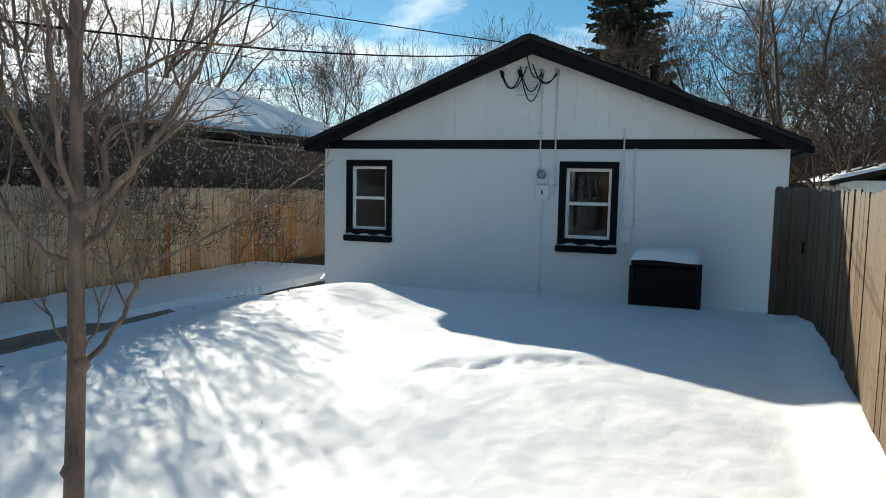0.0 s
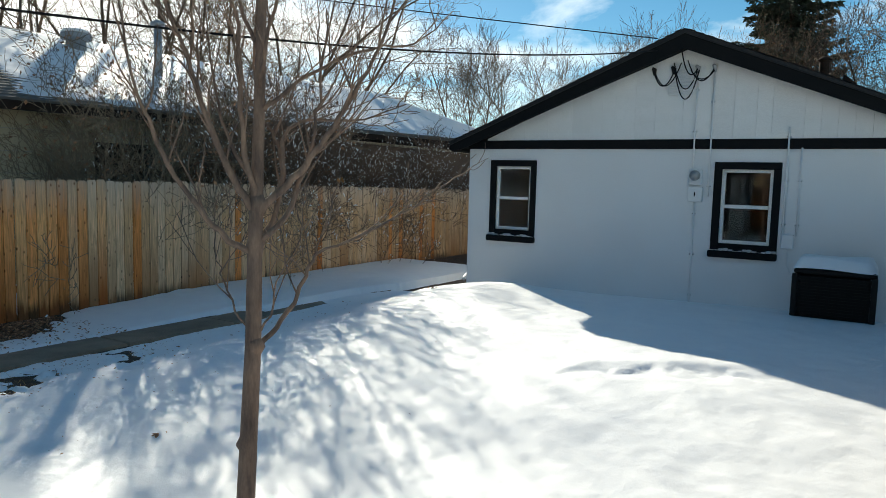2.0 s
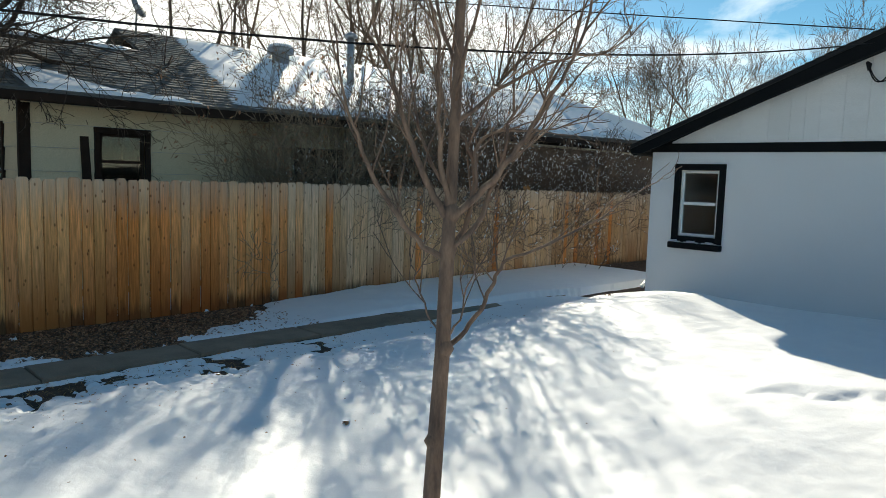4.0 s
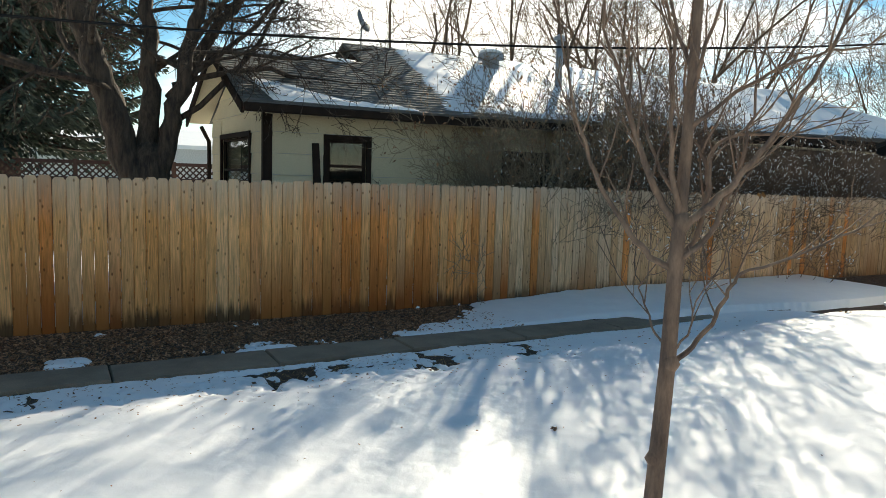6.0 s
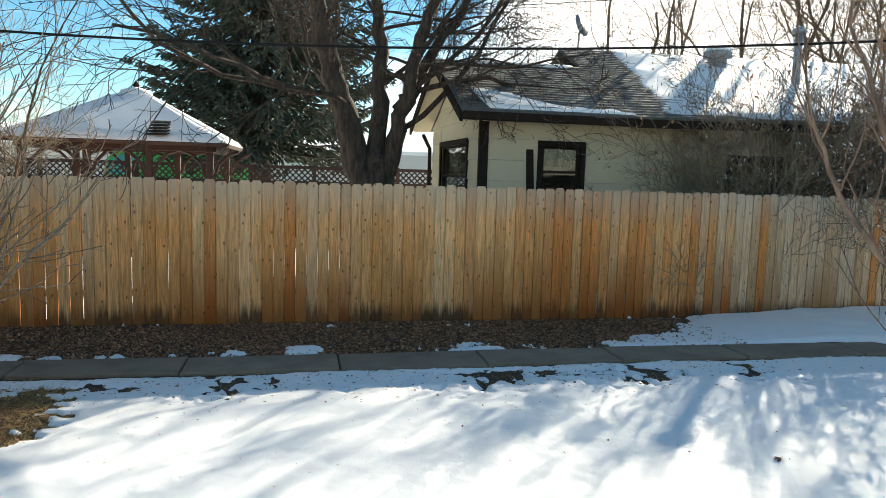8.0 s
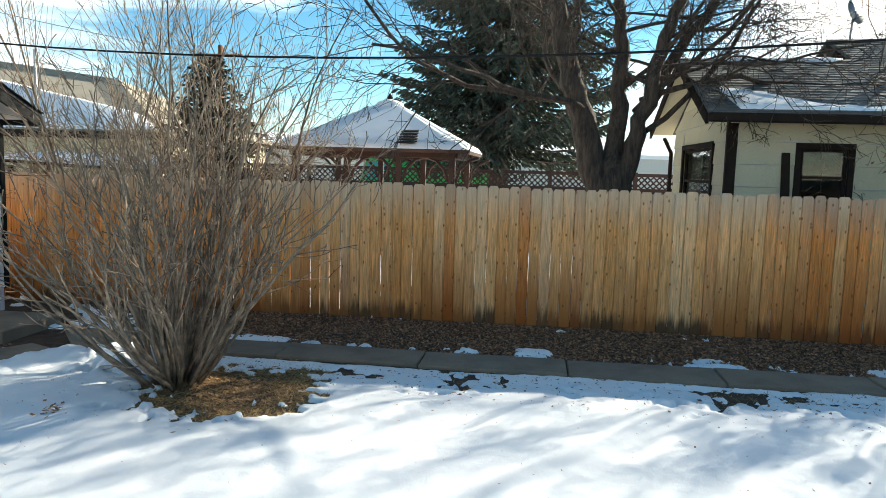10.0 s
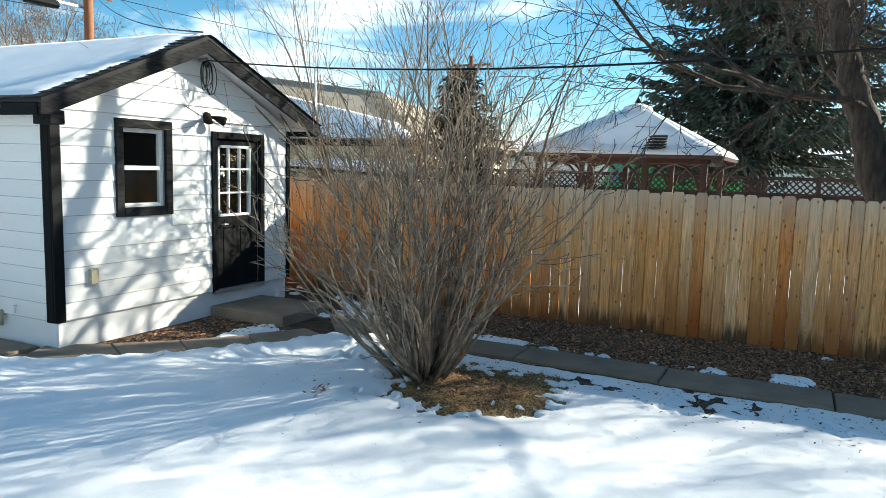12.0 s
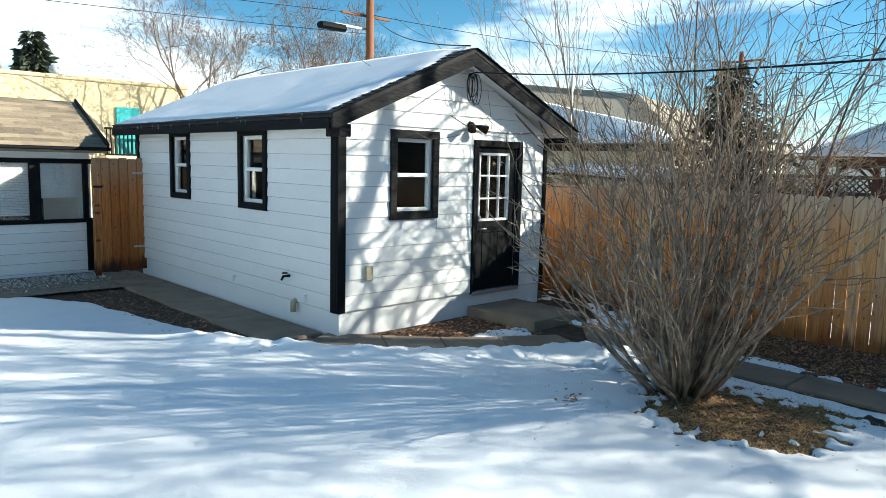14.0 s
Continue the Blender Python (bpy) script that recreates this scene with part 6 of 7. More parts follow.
for rad, way in STEMS:
    pts = [p + Vector((rl.gauss(0, 0.03), rl.gauss(0, 0.03), 0)) for p in smooth_way([B0 + Vector(o) for o in way], 5)]
    n = len(pts) - 1
    g = Geo().tube(pts, [rad * (1.05 - 0.85 * k / n) for k in range(n + 1)], 12)
    for k in range(11):
        i = min(n - 1, int(n * (0.26 + 0.72 * (k + rl.random()) / 11)))
        a = rl.uniform(0, 6.28)
        nd = Vector((math.cos(a), math.sin(a) * 1.15, rl.uniform(0.05, 0.7)))
        grow(g, rl, pts[i], nd, rl.uniform(1.8, 3.9), max(0.022, rad * (1 - 0.8 * i / n) * 0.34), 0, cfg_l)
    part("stem", g, M_BARK, spreading, "", True)
for d, h, L in (((0.35, 1.0, 0.62), 2.8, 4.6), ((0.6, 0.75, 0.8), 3.2, 4.4), ((0.35, -1.0, 0.30), 3.3, 5.4), ((0.7, -0.9, 0.45), 3.2, 4.8), ((0.45, 0.95, 0.32), 3.4, 5.0)):
    g = Geo()
    grow(g, rl, B0 + Vector((d[0] * 0.1, d[1] * 0.45, h - 0.1)), d, L, 0.055, 0, cfg_l)
    part("limb", g, M_BARK, spreading, "", True)
conifer("spruce", (-24.0, -1.4, 0), 18.0, 5.0, "tall dark green spruce with drooping boughs", 51, M_NEEDLE, 50, 13, 0.26, 175, 0.27, bottom=0.17)
conifer("juniper", (-13.0, -6.3, 0), 4.0, 1.45, "dark narrow juniper behind the fence", 52, M_NEEDLE_FAR, 28, 11, -0.5, 30, 0.15)
low = thing("garden_shelter", (-12.6, -8.4, 0), "low dark timber shelter under snow behind the fence", "shelter")
for px in (-13.2, -12.1):
    for py in (-9.8, -6.9):
        part("post", Geo().box(px - 0.05, px + 0.05, py - 0.05, py + 0.05, 0, 1.86, 0.006), M_BROWN, low)
part("roof", Geo().slab([(-12.0, -9.9, 1.98), (-12.0, -6.75, 1.84), (-13.4, -6.75, 2.0), (-13.4, -9.9, 2.14)], 0.06), M_BROWN, low)
snow_blanket("roof_snow", (-12.0, -9.9, 1.99), (-12.0, -6.75, 1.85), (-13.4, -9.9, 2.15), (-13.4, -6.75, 2.01), 0.06, 61, "lumpy white snow", low, rough=0.09, ragged=-0.5, res=0.1)

# trees beyond the cream house
for k, (x, y, h, rad, s) in enumerate(((-20.0, 9.5, 10.0, 0.12, 60), (-20.0, 12.3, 10.5, 0.12, 61), (-19.4, 13.6, 9.2, 0.11, 67), (-20.4, 15.6, 9.4, 0.12, 62), (-20.5, 19.0, 9.4, 0.12, 63), (-20.6, 21.0, 11.8, 0.16, 68), (-21.6, 17.6, 11.4, 0.15, 69), (-21.3, 23.4, 12.0, 0.16, 70), (-21.5, 25.7, 10.0, 0.15, 64), (-27, 15, 11, 0.15, 65), (-26, 31, 11, 0.15, 66))):
    bare_tree("bare_tree", (x, y, 0), h, rad, "leafless tree with upswept dark branches behind the house", s, twig_mat=M_TWIG, mat=M_TWIG, depth=4, kids=(6, 5, 4, 3) if y > 17 else (5, 5, 3, 3), spread=42, wob=0.16, min_r=0.006, forks=4 if y > 17 else 3, fork_h=0.22, tilt=(0.15, 0.55), ratio=0.5)
for k, (x, y, h, s) in enumerate(((-13, 30, 8.5, 71), (-9.5, 36, 9.5, 72), (-6, 38, 9.0, 73), (-14, 24, 7.0, 74))):
    bare_tree("bare_tree", (x, y, 0), h, 0.10, "thin leafless tree against the sky", s, twig_mat=M_TWIG, mat=M_TWIG, depth=3, kids=(11, 9, 6), spread=34, wob=0.13, min_r=0.006, ratio=0.5, forks=3, fork_h=0.18)
# right of the white house
conifer("pine", (-4.2, 40, 0), 18.5, 4.2, "tall dark evergreen behind the white house", 53, M_NEEDLE_FAR, 48, 14, 0.1, 200, 0.30)
bare_tree("bare_tree", (2.7, 30, 0), 10.5, 0.22, "bare dark tree with brown dry leaves", 75, twig_mat=M_TWIG, mat=M_BARK, depth=4, kids=(8, 7, 5, 3), spread=46, wob=0.14, min_r=0.009, forks=3, fork_h=0.34, leaves=1100)
for x, y, h, s in ((0.2, 33, 8.5, 76), (8.5, 33, 9.5, 77), (10, 24, 8.0, 78), (3.6, 22, 5.5, 79), (14, 34, 10, 80), (6.2, 24, 7.0, 96), (12.5, 28, 9.0, 97), (4.0, 38, 9.5, 98)):
    bare_tree("bare_tree", (x, y, 0), h, 0.13, "leafless tree with clinging orange leaves", s, twig_mat=M_BARK, mat=M_BARK, depth=3, kids=(12, 9, 6), spread=42, wob=0.13, min_r=0.008, forks=4, leaves=420)
for x, y, h, s in ((2.0, 26, 3.6, 101), (4.6, 27, 4.2, 102), (7.0, 26, 4.2, 103), (9.5, 28, 4.8, 104), (12, 24, 4.2, 105), (3.2, 31, 4.6, 109), (6.2, 32, 5.0, 110)):
    bare_tree("thicket", (x, y, 0), h, 0.05, "brown thicket of bare brush", s, twig_mat=M_BARK, mat=M_BARK, depth=3, kids=(9, 7, 5), spread=45, wob=0.14, min_r=0.008, forks=12, fork_h=0.04, leaves=700, category="shrub")
# beyond the shed
for x, y, h, s in ((-15.4, -34.0, 9.6, 81), (-23.0, -34.5, 10.4, 82), (-26.5, -38, 9.8, 83)):
    bare_tree("bare_tree", (x, y, 0), h, 0.12, "rounded leafless tree beyond the alley", s, twig_mat=M_TWIG, mat=M_TWIG, depth=4, kids=(8, 7, 5, 3), spread=44, wob=0.14, min_r=0.007, forks=4, fork_h=0.3, tilt=(0.3, 0.7))
for x, y, h, s in ((-10.6, -6.6, 6.2, 84), (-10.8, -4.6, 5.2, 85), (-11.5, -8.0, 5.4, 86)):
    bare_tree("sapling", (x, y, 0), h, 0.045, "thin upright bare sapling behind the fence", s, twig_mat=M_BUSH, mat=M_BUSH, depth=2, kids=(10, 6), spread=30, min_r=0.0032, forks=4, fork_h=0.08)
for x, y, h, s in ((-11.0, -5.6, 3.6, 87), (-10.7, -7.6, 2.9, 88), (-11.2, -9.0, 2.5, 108), (-10.9, 6.6, 3.3, 89), (-10.9, 7.9, 4.3, 90), (-10.5, 10.5, 3.0, 91), (-10.6, 12.4, 2.9, 92), (-10.4, 14.5, 2.9, 93), (-10.7, 9.2, 3.9, 94), (-10.6, 16.2, 2.8, 95), (-11.1, 9.9, 4.1, 106), (-11.1, 11.4, 3.4, 107)):
    bare_tree("hedge_shrub", (x, y, 0), h, 0.03, "tangled bare shrub behind the fence", s, twig_mat=M_TWIG if y > 8 else M_TWIG_PALE, mat=M_TWIG, depth=3, kids=(9, 7, 5) if y > 8 else (7, 6, 4), spread=42, wob=0.14, min_r=0.004, forks=11, fork_h=0.04, category="shrub", snow_bits=1100 if y > 8 else 0, leaves=700 if 7 < y < 10 else 0, leaf_mat=M_CHIP)
conifer("spruce", (-14.7, -60, 0), 11.4, 3.6, "dark spruce far beyond the stucco building", 54, M_NEEDLE_FAR, 24, 12, 0.2, 44, 0.8)

# ---------------------------------------------------------------- gazebo behind the fence
gz = thing("gazebo", (-14.2, -3.25, 0), "red brown timber gazebo with snow-covered hip roof", "gazebo")
GX, GY, GR = -14.2, -3.12, 1.75
for sx in (-1, 1):
    for sy in (-1, -0.33, 0.33, 1):
        px, py = GX + sx * (GR - 0.3), GY + sy * (GR - 0.3)
        part("post", Geo().box(px - 0.055, px + 0.055, py - 0.055, py + 0.055, 0, 2.3, 0.01), M_REDWOOD, gz)
        for q in (-1, 1):
            pts = [(px, py + q * 0.07, 1.78), (px, py + q * 0.14, 2.0), (px, py + q * 0.3, 2.16), (px, py + q * 0.48, 2.22)]
            part("arch_brace", Geo().tube(pts, 0.032, 4), M_REDWOOD, gz)
for s in (-1, 1):
    part("beam", Geo().box(GX + s * (GR - .3) - 0.06, GX + s * (GR - .3) + 0.06, GY - GR + .2, GY + GR - .2, 2.2, 2.36, 0.01), M_REDWOOD, gz)
    part("beam", Geo().box(GX - GR + .2, GX + GR - .2, GY + s * (GR - .3) - 0.06, GY + s * (GR - .3) + 0.06, 2.19, 2.35, 0.01), M_REDWOOD, gz)
corners = [(GX + GR, GY - GR), (GX + GR, GY + GR), (GX - GR, GY + GR), (GX - GR, GY - GR)]
for k in range(4):
    a, b = corners[k], corners[(k + 1) % 4]
    g = Geo().slab([(*a, 2.34), (*b, 2.34), (GX + 0.02, GY, 3.25), (GX, GY, 3.25)], 0.06)
    part("roof", g, M_REDWOOD, gz)
    snow_blanket("roof_snow", (a[0], a[1], 2.36), (b[0], b[1], 2.36), (GX + (a[0] - GX) * 0.12, GY + (a[1] - GY) * 0.12, 3.18), (GX + (b[0] - GX) * 0.12, GY + (b[1] - GY) * 0.12, 3.18), 0.07, 20 + k, "smooth white roof snow", gz, rough=0.015)
g = Geo().tube([(GX, GY, 3.15), (GX, GY, 3.3), (GX, GY, 3.36)], [0.32, 0.26, 0.05], 10)
part("cap_snow", g, M_SNOW, gz, "", True)
part("finial", Geo().tube([(GX, GY, 3.28), (GX, GY, 3.36), (GX, GY, 3.39), (GX, GY, 3.43), (GX, GY, 3.48)], [0.04, 0.04, 0.065, 0.04, 0.01], 8), M_BROWN, gz, "", True)
for k in range(5):
    part("bare_shingle", Geo().slab([(GX + 1.62 + 0.04 * k, GY + 0.55 - 0.02 * k, 2.66 - 0.05 * k), (GX + 1.62 + 0.04 * k, GY + 0.85 - 0.02 * k, 2.66 - 0.05 * k), (GX + 1.55 + 0.04 * k, GY + 0.85, 2.69 - 0.05 * k), (GX + 1.55 + 0.04 * k, GY + 0.6, 2.69 - 0.05 * k)], 0.02), M_SHINGLE_BLACK, gz)

# lattice screen far behind
lat = thing("lattice_fence", (-20, -1, 0), "red brown timber fence topped with lattice", "fence")
part("screen_board", Geo().box(-20.03, -20, -9, 4.8, 0, 1.57), M_REDWOOD, lat)
g = Geo()
y = -9.0
while y < 4.8:
    g.slab([(-19.98, y, 1.60), (-19.98, y + 0.055, 1.60), (-19.98, y + 0.385, 1.93), (-19.98, y + 0.33, 1.93)], 0.01)
    g.slab([(-19.96, y + 0.33, 1.60), (-19.96, y + 0.385, 1.60), (-19.96, y + 0.055, 1.93), (-19.96, y, 1.93)], 0.01)
    y += 0.16
part("lattice", g, M_REDWOOD, lat)
part("rail", Geo().box(-20.02, -19.94, -9, 4.8, 1.93, 2.02, 0.005), M_REDWOOD, lat)
part("rail", Geo().box(-20.02, -19.94, -9, 4.8, 1.55, 1.61, 0.005), M_REDWOOD, lat)
y = -9.0
while y < 4.8:
    part("post", Geo().box(-20.05, -19.93, y, y + 0.1, 0, 2.05, 0.01), M_REDWOOD, lat)
    y += 2.3

# far buildings
barn = thing("pale_building", (-38, 0, 0), "long pale metal building far behind", "building")
part("wall", Geo().box(-38.3, -38, -18, 14, 0, 2.9), M_OFFWHITE, barn)
part("roof", Geo().slab([(-37.6, -18.4, 2.95), (-37.6, 14.4, 2.95), (-42, 14.4, 3.9), (-42, -18.4, 3.9)], 0.2), M_SNOW, barn)


def green_truck(x, y):
    """A long green truck on the road behind, its cab towards -y."""
    t = thing("truck", (x, y, -0.5), "long bright green truck on the road behind the gardens", "truck")
    z = 0.06
    part("chassis", Geo().box(x - 0.9, x + 0.9, y - 2.5, y + 2.5, z + 0.45, z + 0.65, 0.02), M_BLACK, t)
    part("body", Geo().box(x - 1.1, x + 1.1, y - 1.1, y + 2.5, z + 0.66, z + 2.45, 0.06), M_GREEN, t, "green box body")
    cab = part("cab", Geo().prism([(y - 2.5, z + 0.5), (y - 1.15, z + 0.5), (y - 1.15, z + 2.35), (y - 2.15, z + 2.35), (y - 2.45, z + 1.5)], 0, x - 1.05, x + 1.05), M_GREEN, t, "green cab")
    part("side_window", Geo().prism([(y - 2.32, z + 1.5), (y - 1.35, z + 1.5), (y - 1.35, z + 2.15), (y - 2.08, z + 2.15)], 0, x + 1.05, x + 1.065), M_TEAL, cab, "pale teal side window")
    for yy in (-1.8, 1.5):
        for sx in (-1, 1):
            wheel = part("wheel", Geo().tube([(x + sx * 0.75, y + yy, z + 0.34), (x + sx * 1.02, y + yy, z + 0.34)], [0.47, 0.47], 18), M_CABLE, t, "", True)
            part("rim", Geo().tube([(x + sx * 1.0, y + yy, z + 0.34), (x + sx * 1.03, y + yy, z + 0.34)], [0.26, 0.24], 12), M_METAL, wheel, "", True)
    return t


green_truck(-27.5, -4.3)

fh = thing("far_house", (-22, -17, 0), "low house with tan shingles and a band of snow", "house")
part("wall", Geo().box(-29, -20.5, -30, -11.5, 0, 2.8), M_CREAM, fh)
g = Geo().slab([(-20, -30, 2.85), (-20, -11.0, 2.85), (-24.5, -15.3, 4.9), (-24.5, -30, 6.8)], 0.15)
part("roof", g, M_SHINGLE_FAR, fh)
part("roof", Geo().slab([(-20, -11.0, 2.85), (-29, -11.0, 2.85), (-24.6, -15.3, 4.9), (-24.5, -15.3, 4.9)], 0.15), M_SHINGLE_FAR, fh)
part("fascia", Geo().box(-20.05, -19.95, -30, -11, 2.62, 2.84, 0.01), M_BROWN, fh)
snow_blanket("roof_snow", (-20.02, -30, 2.9), (-20.02, -11.2, 2.9), (-24.4, -30, 6.78), (-21.0, -12.3, 3.36), 0.09, 31, "snow band on the lower roof", fh, res=0.25)
for x, y, h in ((-20.5, -15.5, 5.3), (-20.2, -18.5, 5.0)):
    part("vent_stack", Geo().tube([(x, y, 2.6), (x, y, h)], 0.05, 6), M_METAL, fh)

# tan stucco building beyond the alley
st = thing("stucco_building", (0, -38, 0), "tan stucco flat-roofed building with teal door", "building")
part("wall", Geo().box(-15.7, 22, -46, -36, 0, 5.5, 0.05), M_STUCCO, st)
part("parapet", Geo().box(-15.8, 22, -36.3, -35.95, 5.5, 5.68, 0.03), M_STUCCO, st)
part("door", Geo().box(-13.3, -12.2, -35.98, -35.9, 2.0, 4.4, 0.02), M_TEAL, st, "teal door")
rail = part("balustrade", Geo().box(-14.6, -11.4, -35.2, -35.1, 3.3, 3.4, 0.01).box(-14.6, -11.4, -35.2, -35.1, 2.1, 2.18, 0.01), M_BLACK, st, "black metal railing")
for k in range(17):
    part("baluster", Geo().box(-14.55 + 0.19 * k, -14.50 + 0.19 * k, -35.18, -35.12, 2.18, 3.3), M_BLACK, rail)
part("landing", Geo().box(-14.6, -11.4, -36.0, -35.1, 1.9, 2.1, 0.02), M_STUCCO, st)

for x, z, rr, lab in ((-9.85, 5.85, 0.34, "round grey roof dish"), (-7.62, 6.2, 0.45, "large white roof dish")):
    d = part("roof_dish", Geo().tube([(x, -36.4, 5.4), (x, -36.4, z)], 0.05, 6), M_METAL, st, lab)
    part("reflector", Geo().tube([Vector((x, -36.4, z)) + Vector((0.3, 0.9, 0.3)).normalized() * k for k in (0.0, 0.04, 0.12, 0.14)], [0.05, rr * 0.7, rr, rr], 16), M_OFFWHITE, d, "", True)
nr = thing("neighbour_cottage", (5, 20, 0), "low pale house with a snow-edged roof beyond the old fence", "house")
part("wall", Geo().box(3.2, 9, 20.2, 26, 0, 2.2, 0.02), M_OFFWHITE, nr)
part("roof", Geo().slab([(2.9, 19.8, 2.17), (9.5, 19.8, 3.9), (9.5, 26.3, 3.9), (2.9, 26.3, 2.17)], 0.12), M_BROWN, nr)
snow_blanket("roof_snow", (2.9, 19.8, 2.18), (2.9, 26.3, 2.18), (9.5, 19.8, 3.91), (9.5, 26.3, 3.91), 0.07, 44, "white roof snow", nr, res=0.3)

# utility pole with transformer arm
pole = thing("utility_pole", (-18.7, -24.7, 0), "tall orange brown wooden utility pole", "pole")
part("shaft", Geo().tube([(-18.7, -24.7, 0), (-18.7, -24.7, 12)], [0.19, 0.15], 10), M_POLE, pole, "", True)
part("arm", Geo().box(-18.8, -17.0, -24.9, -24.8, 7.55, 7.65, 0.01), M_METAL, pole)
part("lamp_head", Geo().box(-17.6, -16.3, -25.1, -24.7, 7.35, 7.62, 0.08), M_BLACK, pole, "dark street lamp head")
part("crossarm", Geo().box(-19.9, -17.4, -24.95, -24.85, 8.1, 8.2, 0.01), M_POLE, pole)
pole2 = thing("utility_pole", (-34, -15.7, 0), "slim distant utility pole with crossarm", "pole")
part("shaft", Geo().tube([(-34, -15.7, 0), (-34, -15.7, 7.7)], [0.15, 0.12], 8), M_POLE, pole2, "", True)
part("crossarm", Geo().box(-34.1, -34.0, -16.8, -14.6, 7.2, 7.3, 0.01), M_POLE, pole2)

# overhead cables
wires = (((-6.80, -6.95, 3.28), (-2.874, 10.35, 3.864), 0.70, 0.009), ((-30, -6, 7.6), (-2.878, 10.35, 4.03), 0.25, 0.008),
         ((-19, -24.8, 8.2), (-6.7, -6.9, 3.6), 0.3, 0.010), ((-18.7, -24.7, 8.2), (30, -34, 8.4), 0.5, 0.012),
         ((-18.7, -24.7, 7.4), (30, -33, 7.6), 0.5, 0.012), ((-18.7, -24.7, 8.2), (-34, -15.7, 7.2), 0.3, 0.012))
for a, b, dr, r in wires:
    tagged(cable("overhead_cable", sag(a, b, dr), r), "black overhead service cable", "cable", "overhead cables")

# ---------------------------------------------------------------- litter and small things


def scatter_chips(name, n, region, seed, mat, label, size=(0.012, 0.045), z=0.0, flat=0.25):
    """Loose chips as thin four-cornered shards; one object of stuff."""
    r = random.Random(seed)
    g = Geo()
    spots = [region(r) for k in range(n)]
    xs, ys = np.array([p[0] for p in spots]), np.array([p[1] for p in spots])
    tops, soil = snow_top(xs, ys), ground_z(xs, ys)
    for (x, y), st, gz in zip(spots, tops.tolist(), soil.tolist()):
        if st > gz + 0.01 and r.random() > 0.06:
            continue
        top = max(st, gz)
        L, w = r.uniform(*size), r.uniform(0.25, 0.5)
        a = r.uniform(0, 6.28)
        u = Vector((math.cos(a), math.sin(a), r.gauss(0, flat))).normalized() * L
        v = Vector((-math.sin(a), math.cos(a), r.gauss(0, flat))).normalized() * L * w
        c = Vector((x, y, top + z + r.uniform(0.002, 0.016)))
        h = Vector((0, 0, 0.006))
        g.add([c - u, c + v, c + u, c - v, c - h], [(0, 1, 2, 3), (0, 4, 1), (1, 4, 2), (2, 4, 3), (3, 4, 0)])
    return tagged(part(name, g, mat), label, "litter", "", "stuff")


scatter_chips("bark_chips", 34000, lambda r: (r.uniform(-9.3, -7.66), r.uniform(-5.4, 5.2)), 1, M_CHIP, "loose brown bark chips and dry leaves along the fence", (0.008, 0.032), flat=0.4)
scatter_chips("bed_chips", 2200, lambda r: (r.uniform(-7.0, -4.9), r.uniform(-7.05, -5.7)), 2, M_CHIP, "brown leaf litter in the bed by the shed")
scatter_chips("path_litter", 1600, lambda r: (r.uniform(-4.1, -3.3), r.uniform(-12.5, -6.8)), 5, M_CHIP, "brown dead grass and litter beside the path", (0.01, 0.03))

scatter_chips("white_stones", 2600, lambda r: (r.uniform(-4.1, 1.0), -13.45 + abs(r.gauss(0, 0.5))), 6, M_OFFWHITE, "pale gravel stones and snow grains before the cottage", (0.012, 0.035), 0.05, 0.5)


def straw(name, n, cx, cy, rx, ry, seed, label, tall=0.05):
    r = random.Random(seed)
    g = Geo()
    spots = []
    for k in range(n):
        a, q = r.uniform(0, 6.28), r.random() ** 0.5
        spots.append((cx + math.cos(a) * q * rx, cy + math.sin(a) * q * ry))
    xs, ys = np.array([p[0] for p in spots]), np.array([p[1] for p in spots])
    for (x, y), st, z in zip(spots, snow_top(xs, ys).tolist(), ground_z(xs, ys).tolist()):
        if st > z + 0.02:
            continue
        b = r.uniform(0, 6.28)
        L = r.uniform(0.03, 0.09)
        tip = Vector((x + math.cos(b) * L, y + math.sin(b) * L, z + tall * r.random() ** 2 + 0.004))
        s = Vector((-math.sin(b), math.cos(b), 0)) * 0.0035
        p = Vector((x, y, z))
        g.add([p - s, p + s, tip], [(0, 1, 2)])
    return tagged(part(name, g, M_STRAW), label, "grass", "", "stuff")


straw("dead_grass", 14000, -5.95, -2.8, 1.0, 1.1, 3, "golden brown dead grass around the shrub", 0.028)
scatter_chips("shrub_litter", 1500, lambda r: (-5.95 + r.gauss(0, 0.38), -2.8 + r.gauss(0, 0.42)), 8, M_CHIP, "dry brown leaf bits on the dead grass", (0.01, 0.03))
straw("grass_patch", 2500, -6.5, 1.5, 0.7, 3.5, 4, "brown grass showing through the snow")

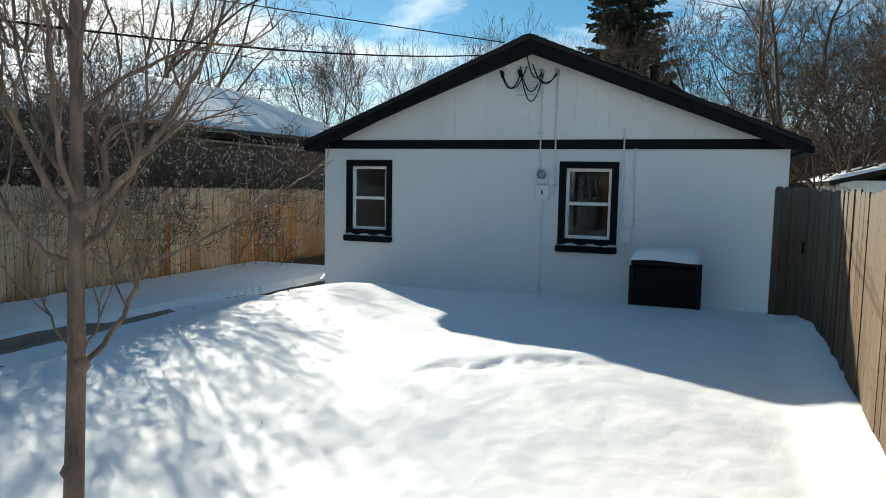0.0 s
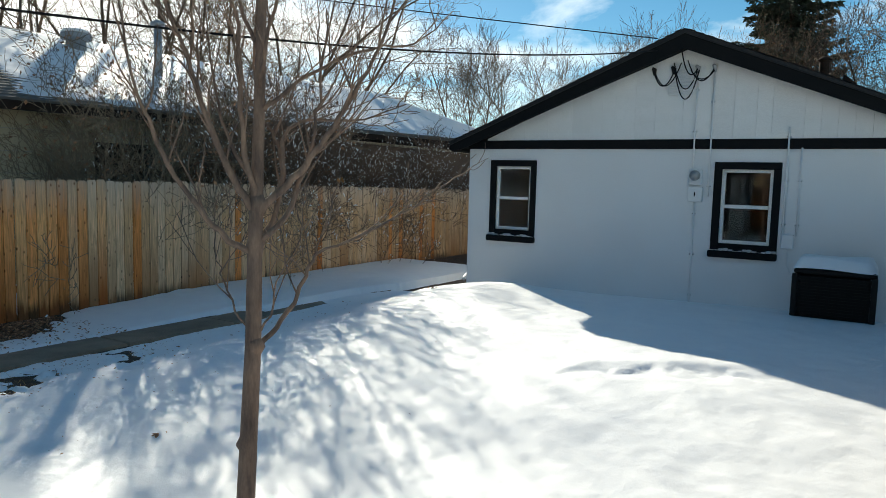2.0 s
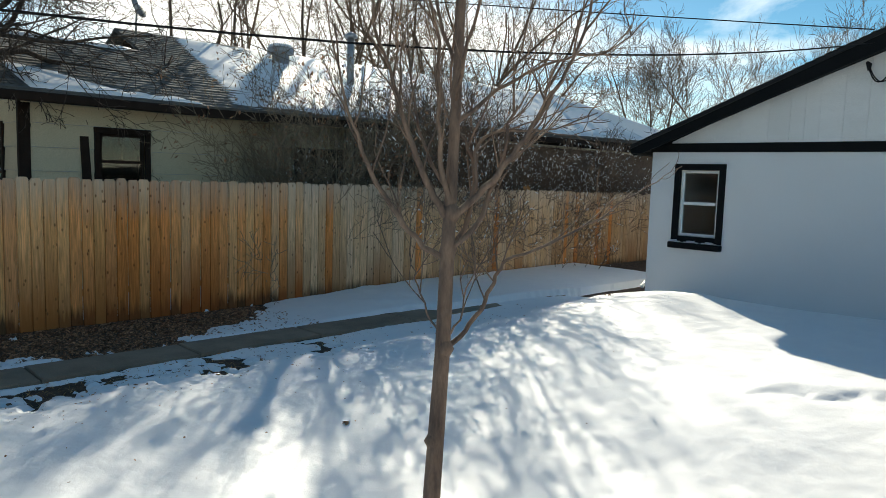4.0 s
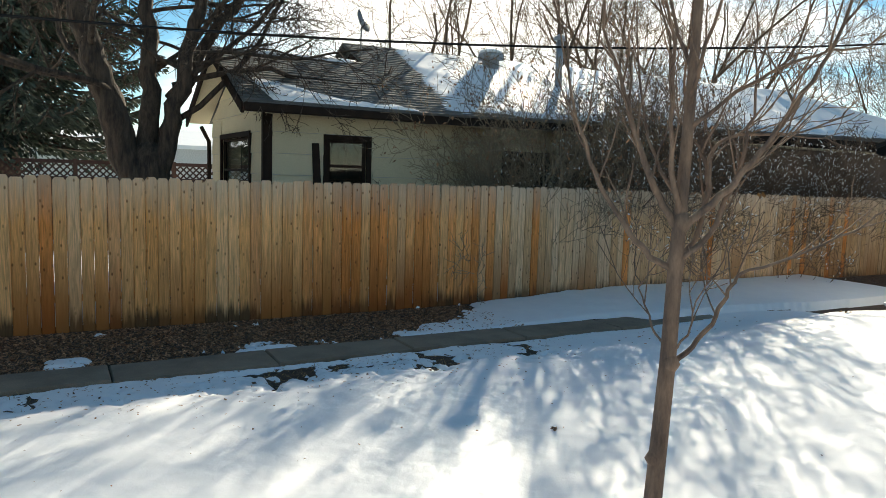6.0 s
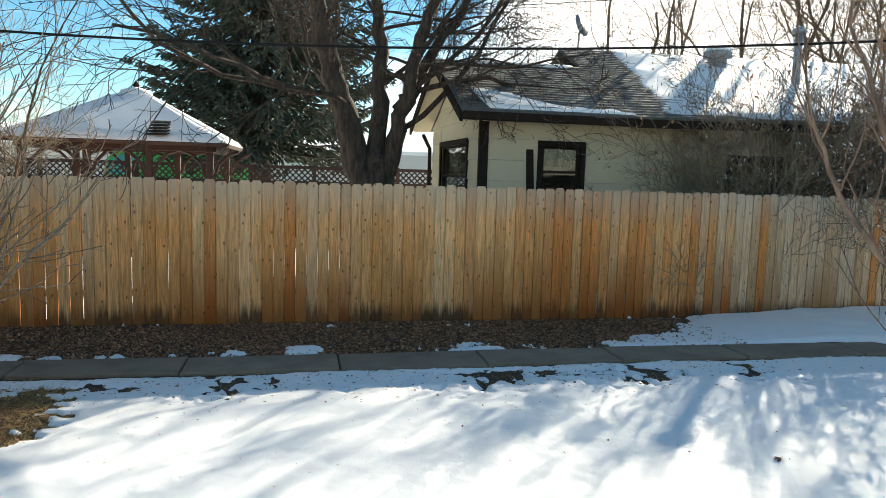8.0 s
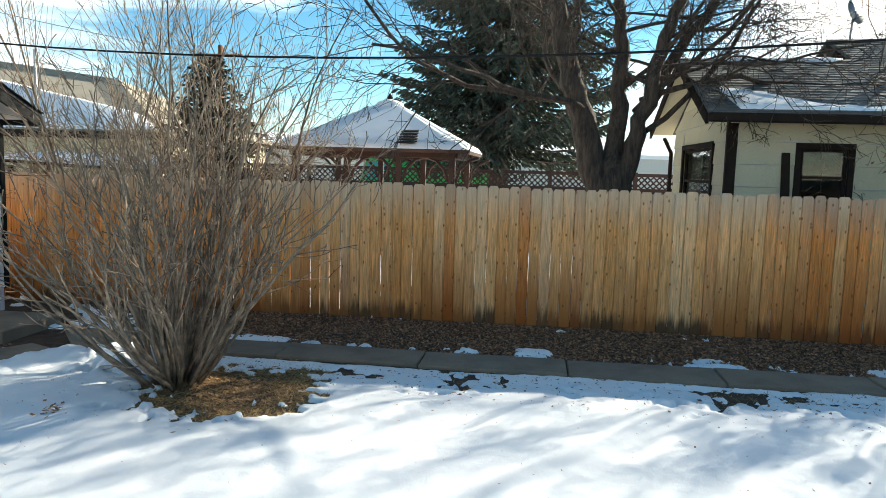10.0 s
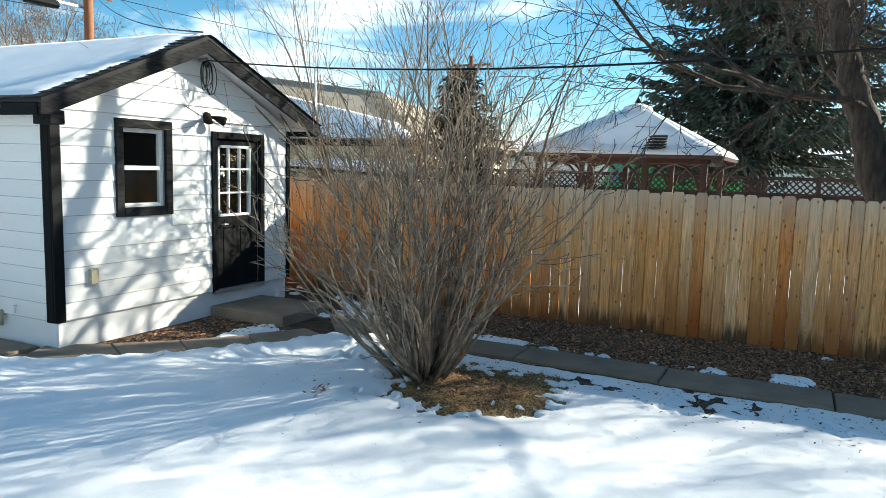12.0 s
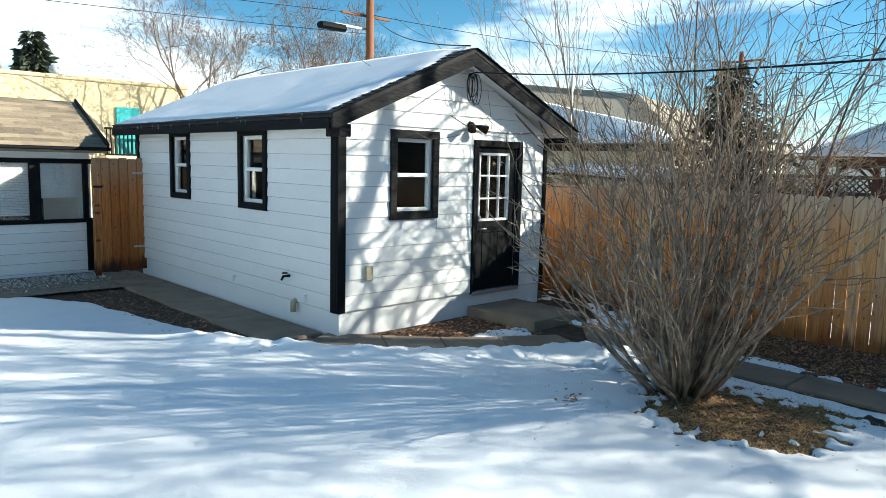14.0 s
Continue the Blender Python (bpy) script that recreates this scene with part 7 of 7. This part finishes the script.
# crumbs on the snow: twigs and leaf bits
r = random.Random(9)
g = Geo()
spots = []
for k in range(1700):
    x = -7.0 + abs(r.gauss(0, 0.55 if k % 3 else 1.5))
    y = r.uniform(-4.5, 5.0) if k % 4 else r.uniform(-6.0, 8.5)
    if x < 0.8:
        spots.append((x, y))
tops = snow_top(np.array([p[0] for p in spots]), np.array([p[1] for p in spots])).tolist()
for (x, y), z in zip(spots, tops):
    a, L = r.uniform(0, 6.28), r.uniform(0.005, 0.014) + 0.02 * r.random() ** 3 * (x < -6.0)
    u, v = Vector((math.cos(a), math.sin(a), r.gauss(0, .2))) * L, Vector((-math.sin(a), math.cos(a), r.gauss(0, .3))) * L * r.uniform(0.25, 0.7)
    c = Vector((x, y, z + 0.003))
    g.add([c - u, c + v, c + u, c - v], [(0, 1, 2, 3)])
tagged(part("leaf_crumbs", g, M_CHIP), "small brown leaf crumbs on the snow", "litter", "", "stuff")
for x, y, L in ((-4.35, 3.1, 0.05), (-5.0, -3.9, 0.16), (-5.5, 8.7, 0.1)):
    g = Geo()
    z = float(snow_top(np.array(x), np.array(y)))
    for k in range(int(160 * L)):
        a = r.uniform(0, 6.28)
        c = Vector((x + r.gauss(0, L * .4), y + r.gauss(0, L * .4), z + r.uniform(0, 0.02)))
        u, v = Vector((math.cos(a), math.sin(a), r.gauss(0, .4))) * 0.022, Vector((-math.sin(a), math.cos(a), r.gauss(0, .4))) * 0.014
        g.add([c - u, c + v, c + u, c - v], [(0, 1, 2, 3)])
    tagged(part("leaf_clump", g, M_CHIP), "small clump of brown leaves lying on snow", "litter", "leaf clumps", "stuff")
# one orange leaf caught on a twig of the young tree
g = Geo()
c = Vector((-2.85, 3.31, 1.91))
for k in range(5):
    a = k * 1.25
    u = Vector((math.cos(a) * 0.9, math.sin(a) * 0.4, 0.5 * math.sin(a * 1.7))) * 0.034
    v = Vector((-0.009, 0.005, 0.014))
    g.add([c, c + u * 0.5 + v, c + u, c + u * 0.5 - v], [(0, 1, 2, 3)])
leaf = part("dry_leaf", g, M_DRYLEAF, yt, "one curled orange leaf")
part("leaf_twig", Geo().tube([c, c + Vector((-0.02, -0.05, -0.09)), c + Vector((0.06, -0.16, -0.22)), c + Vector((0.14, -0.32, -0.27))], [0.002, 0.003, 0.0035, 0.004], 5), M_BARK_YOUNG, yt, "", True)
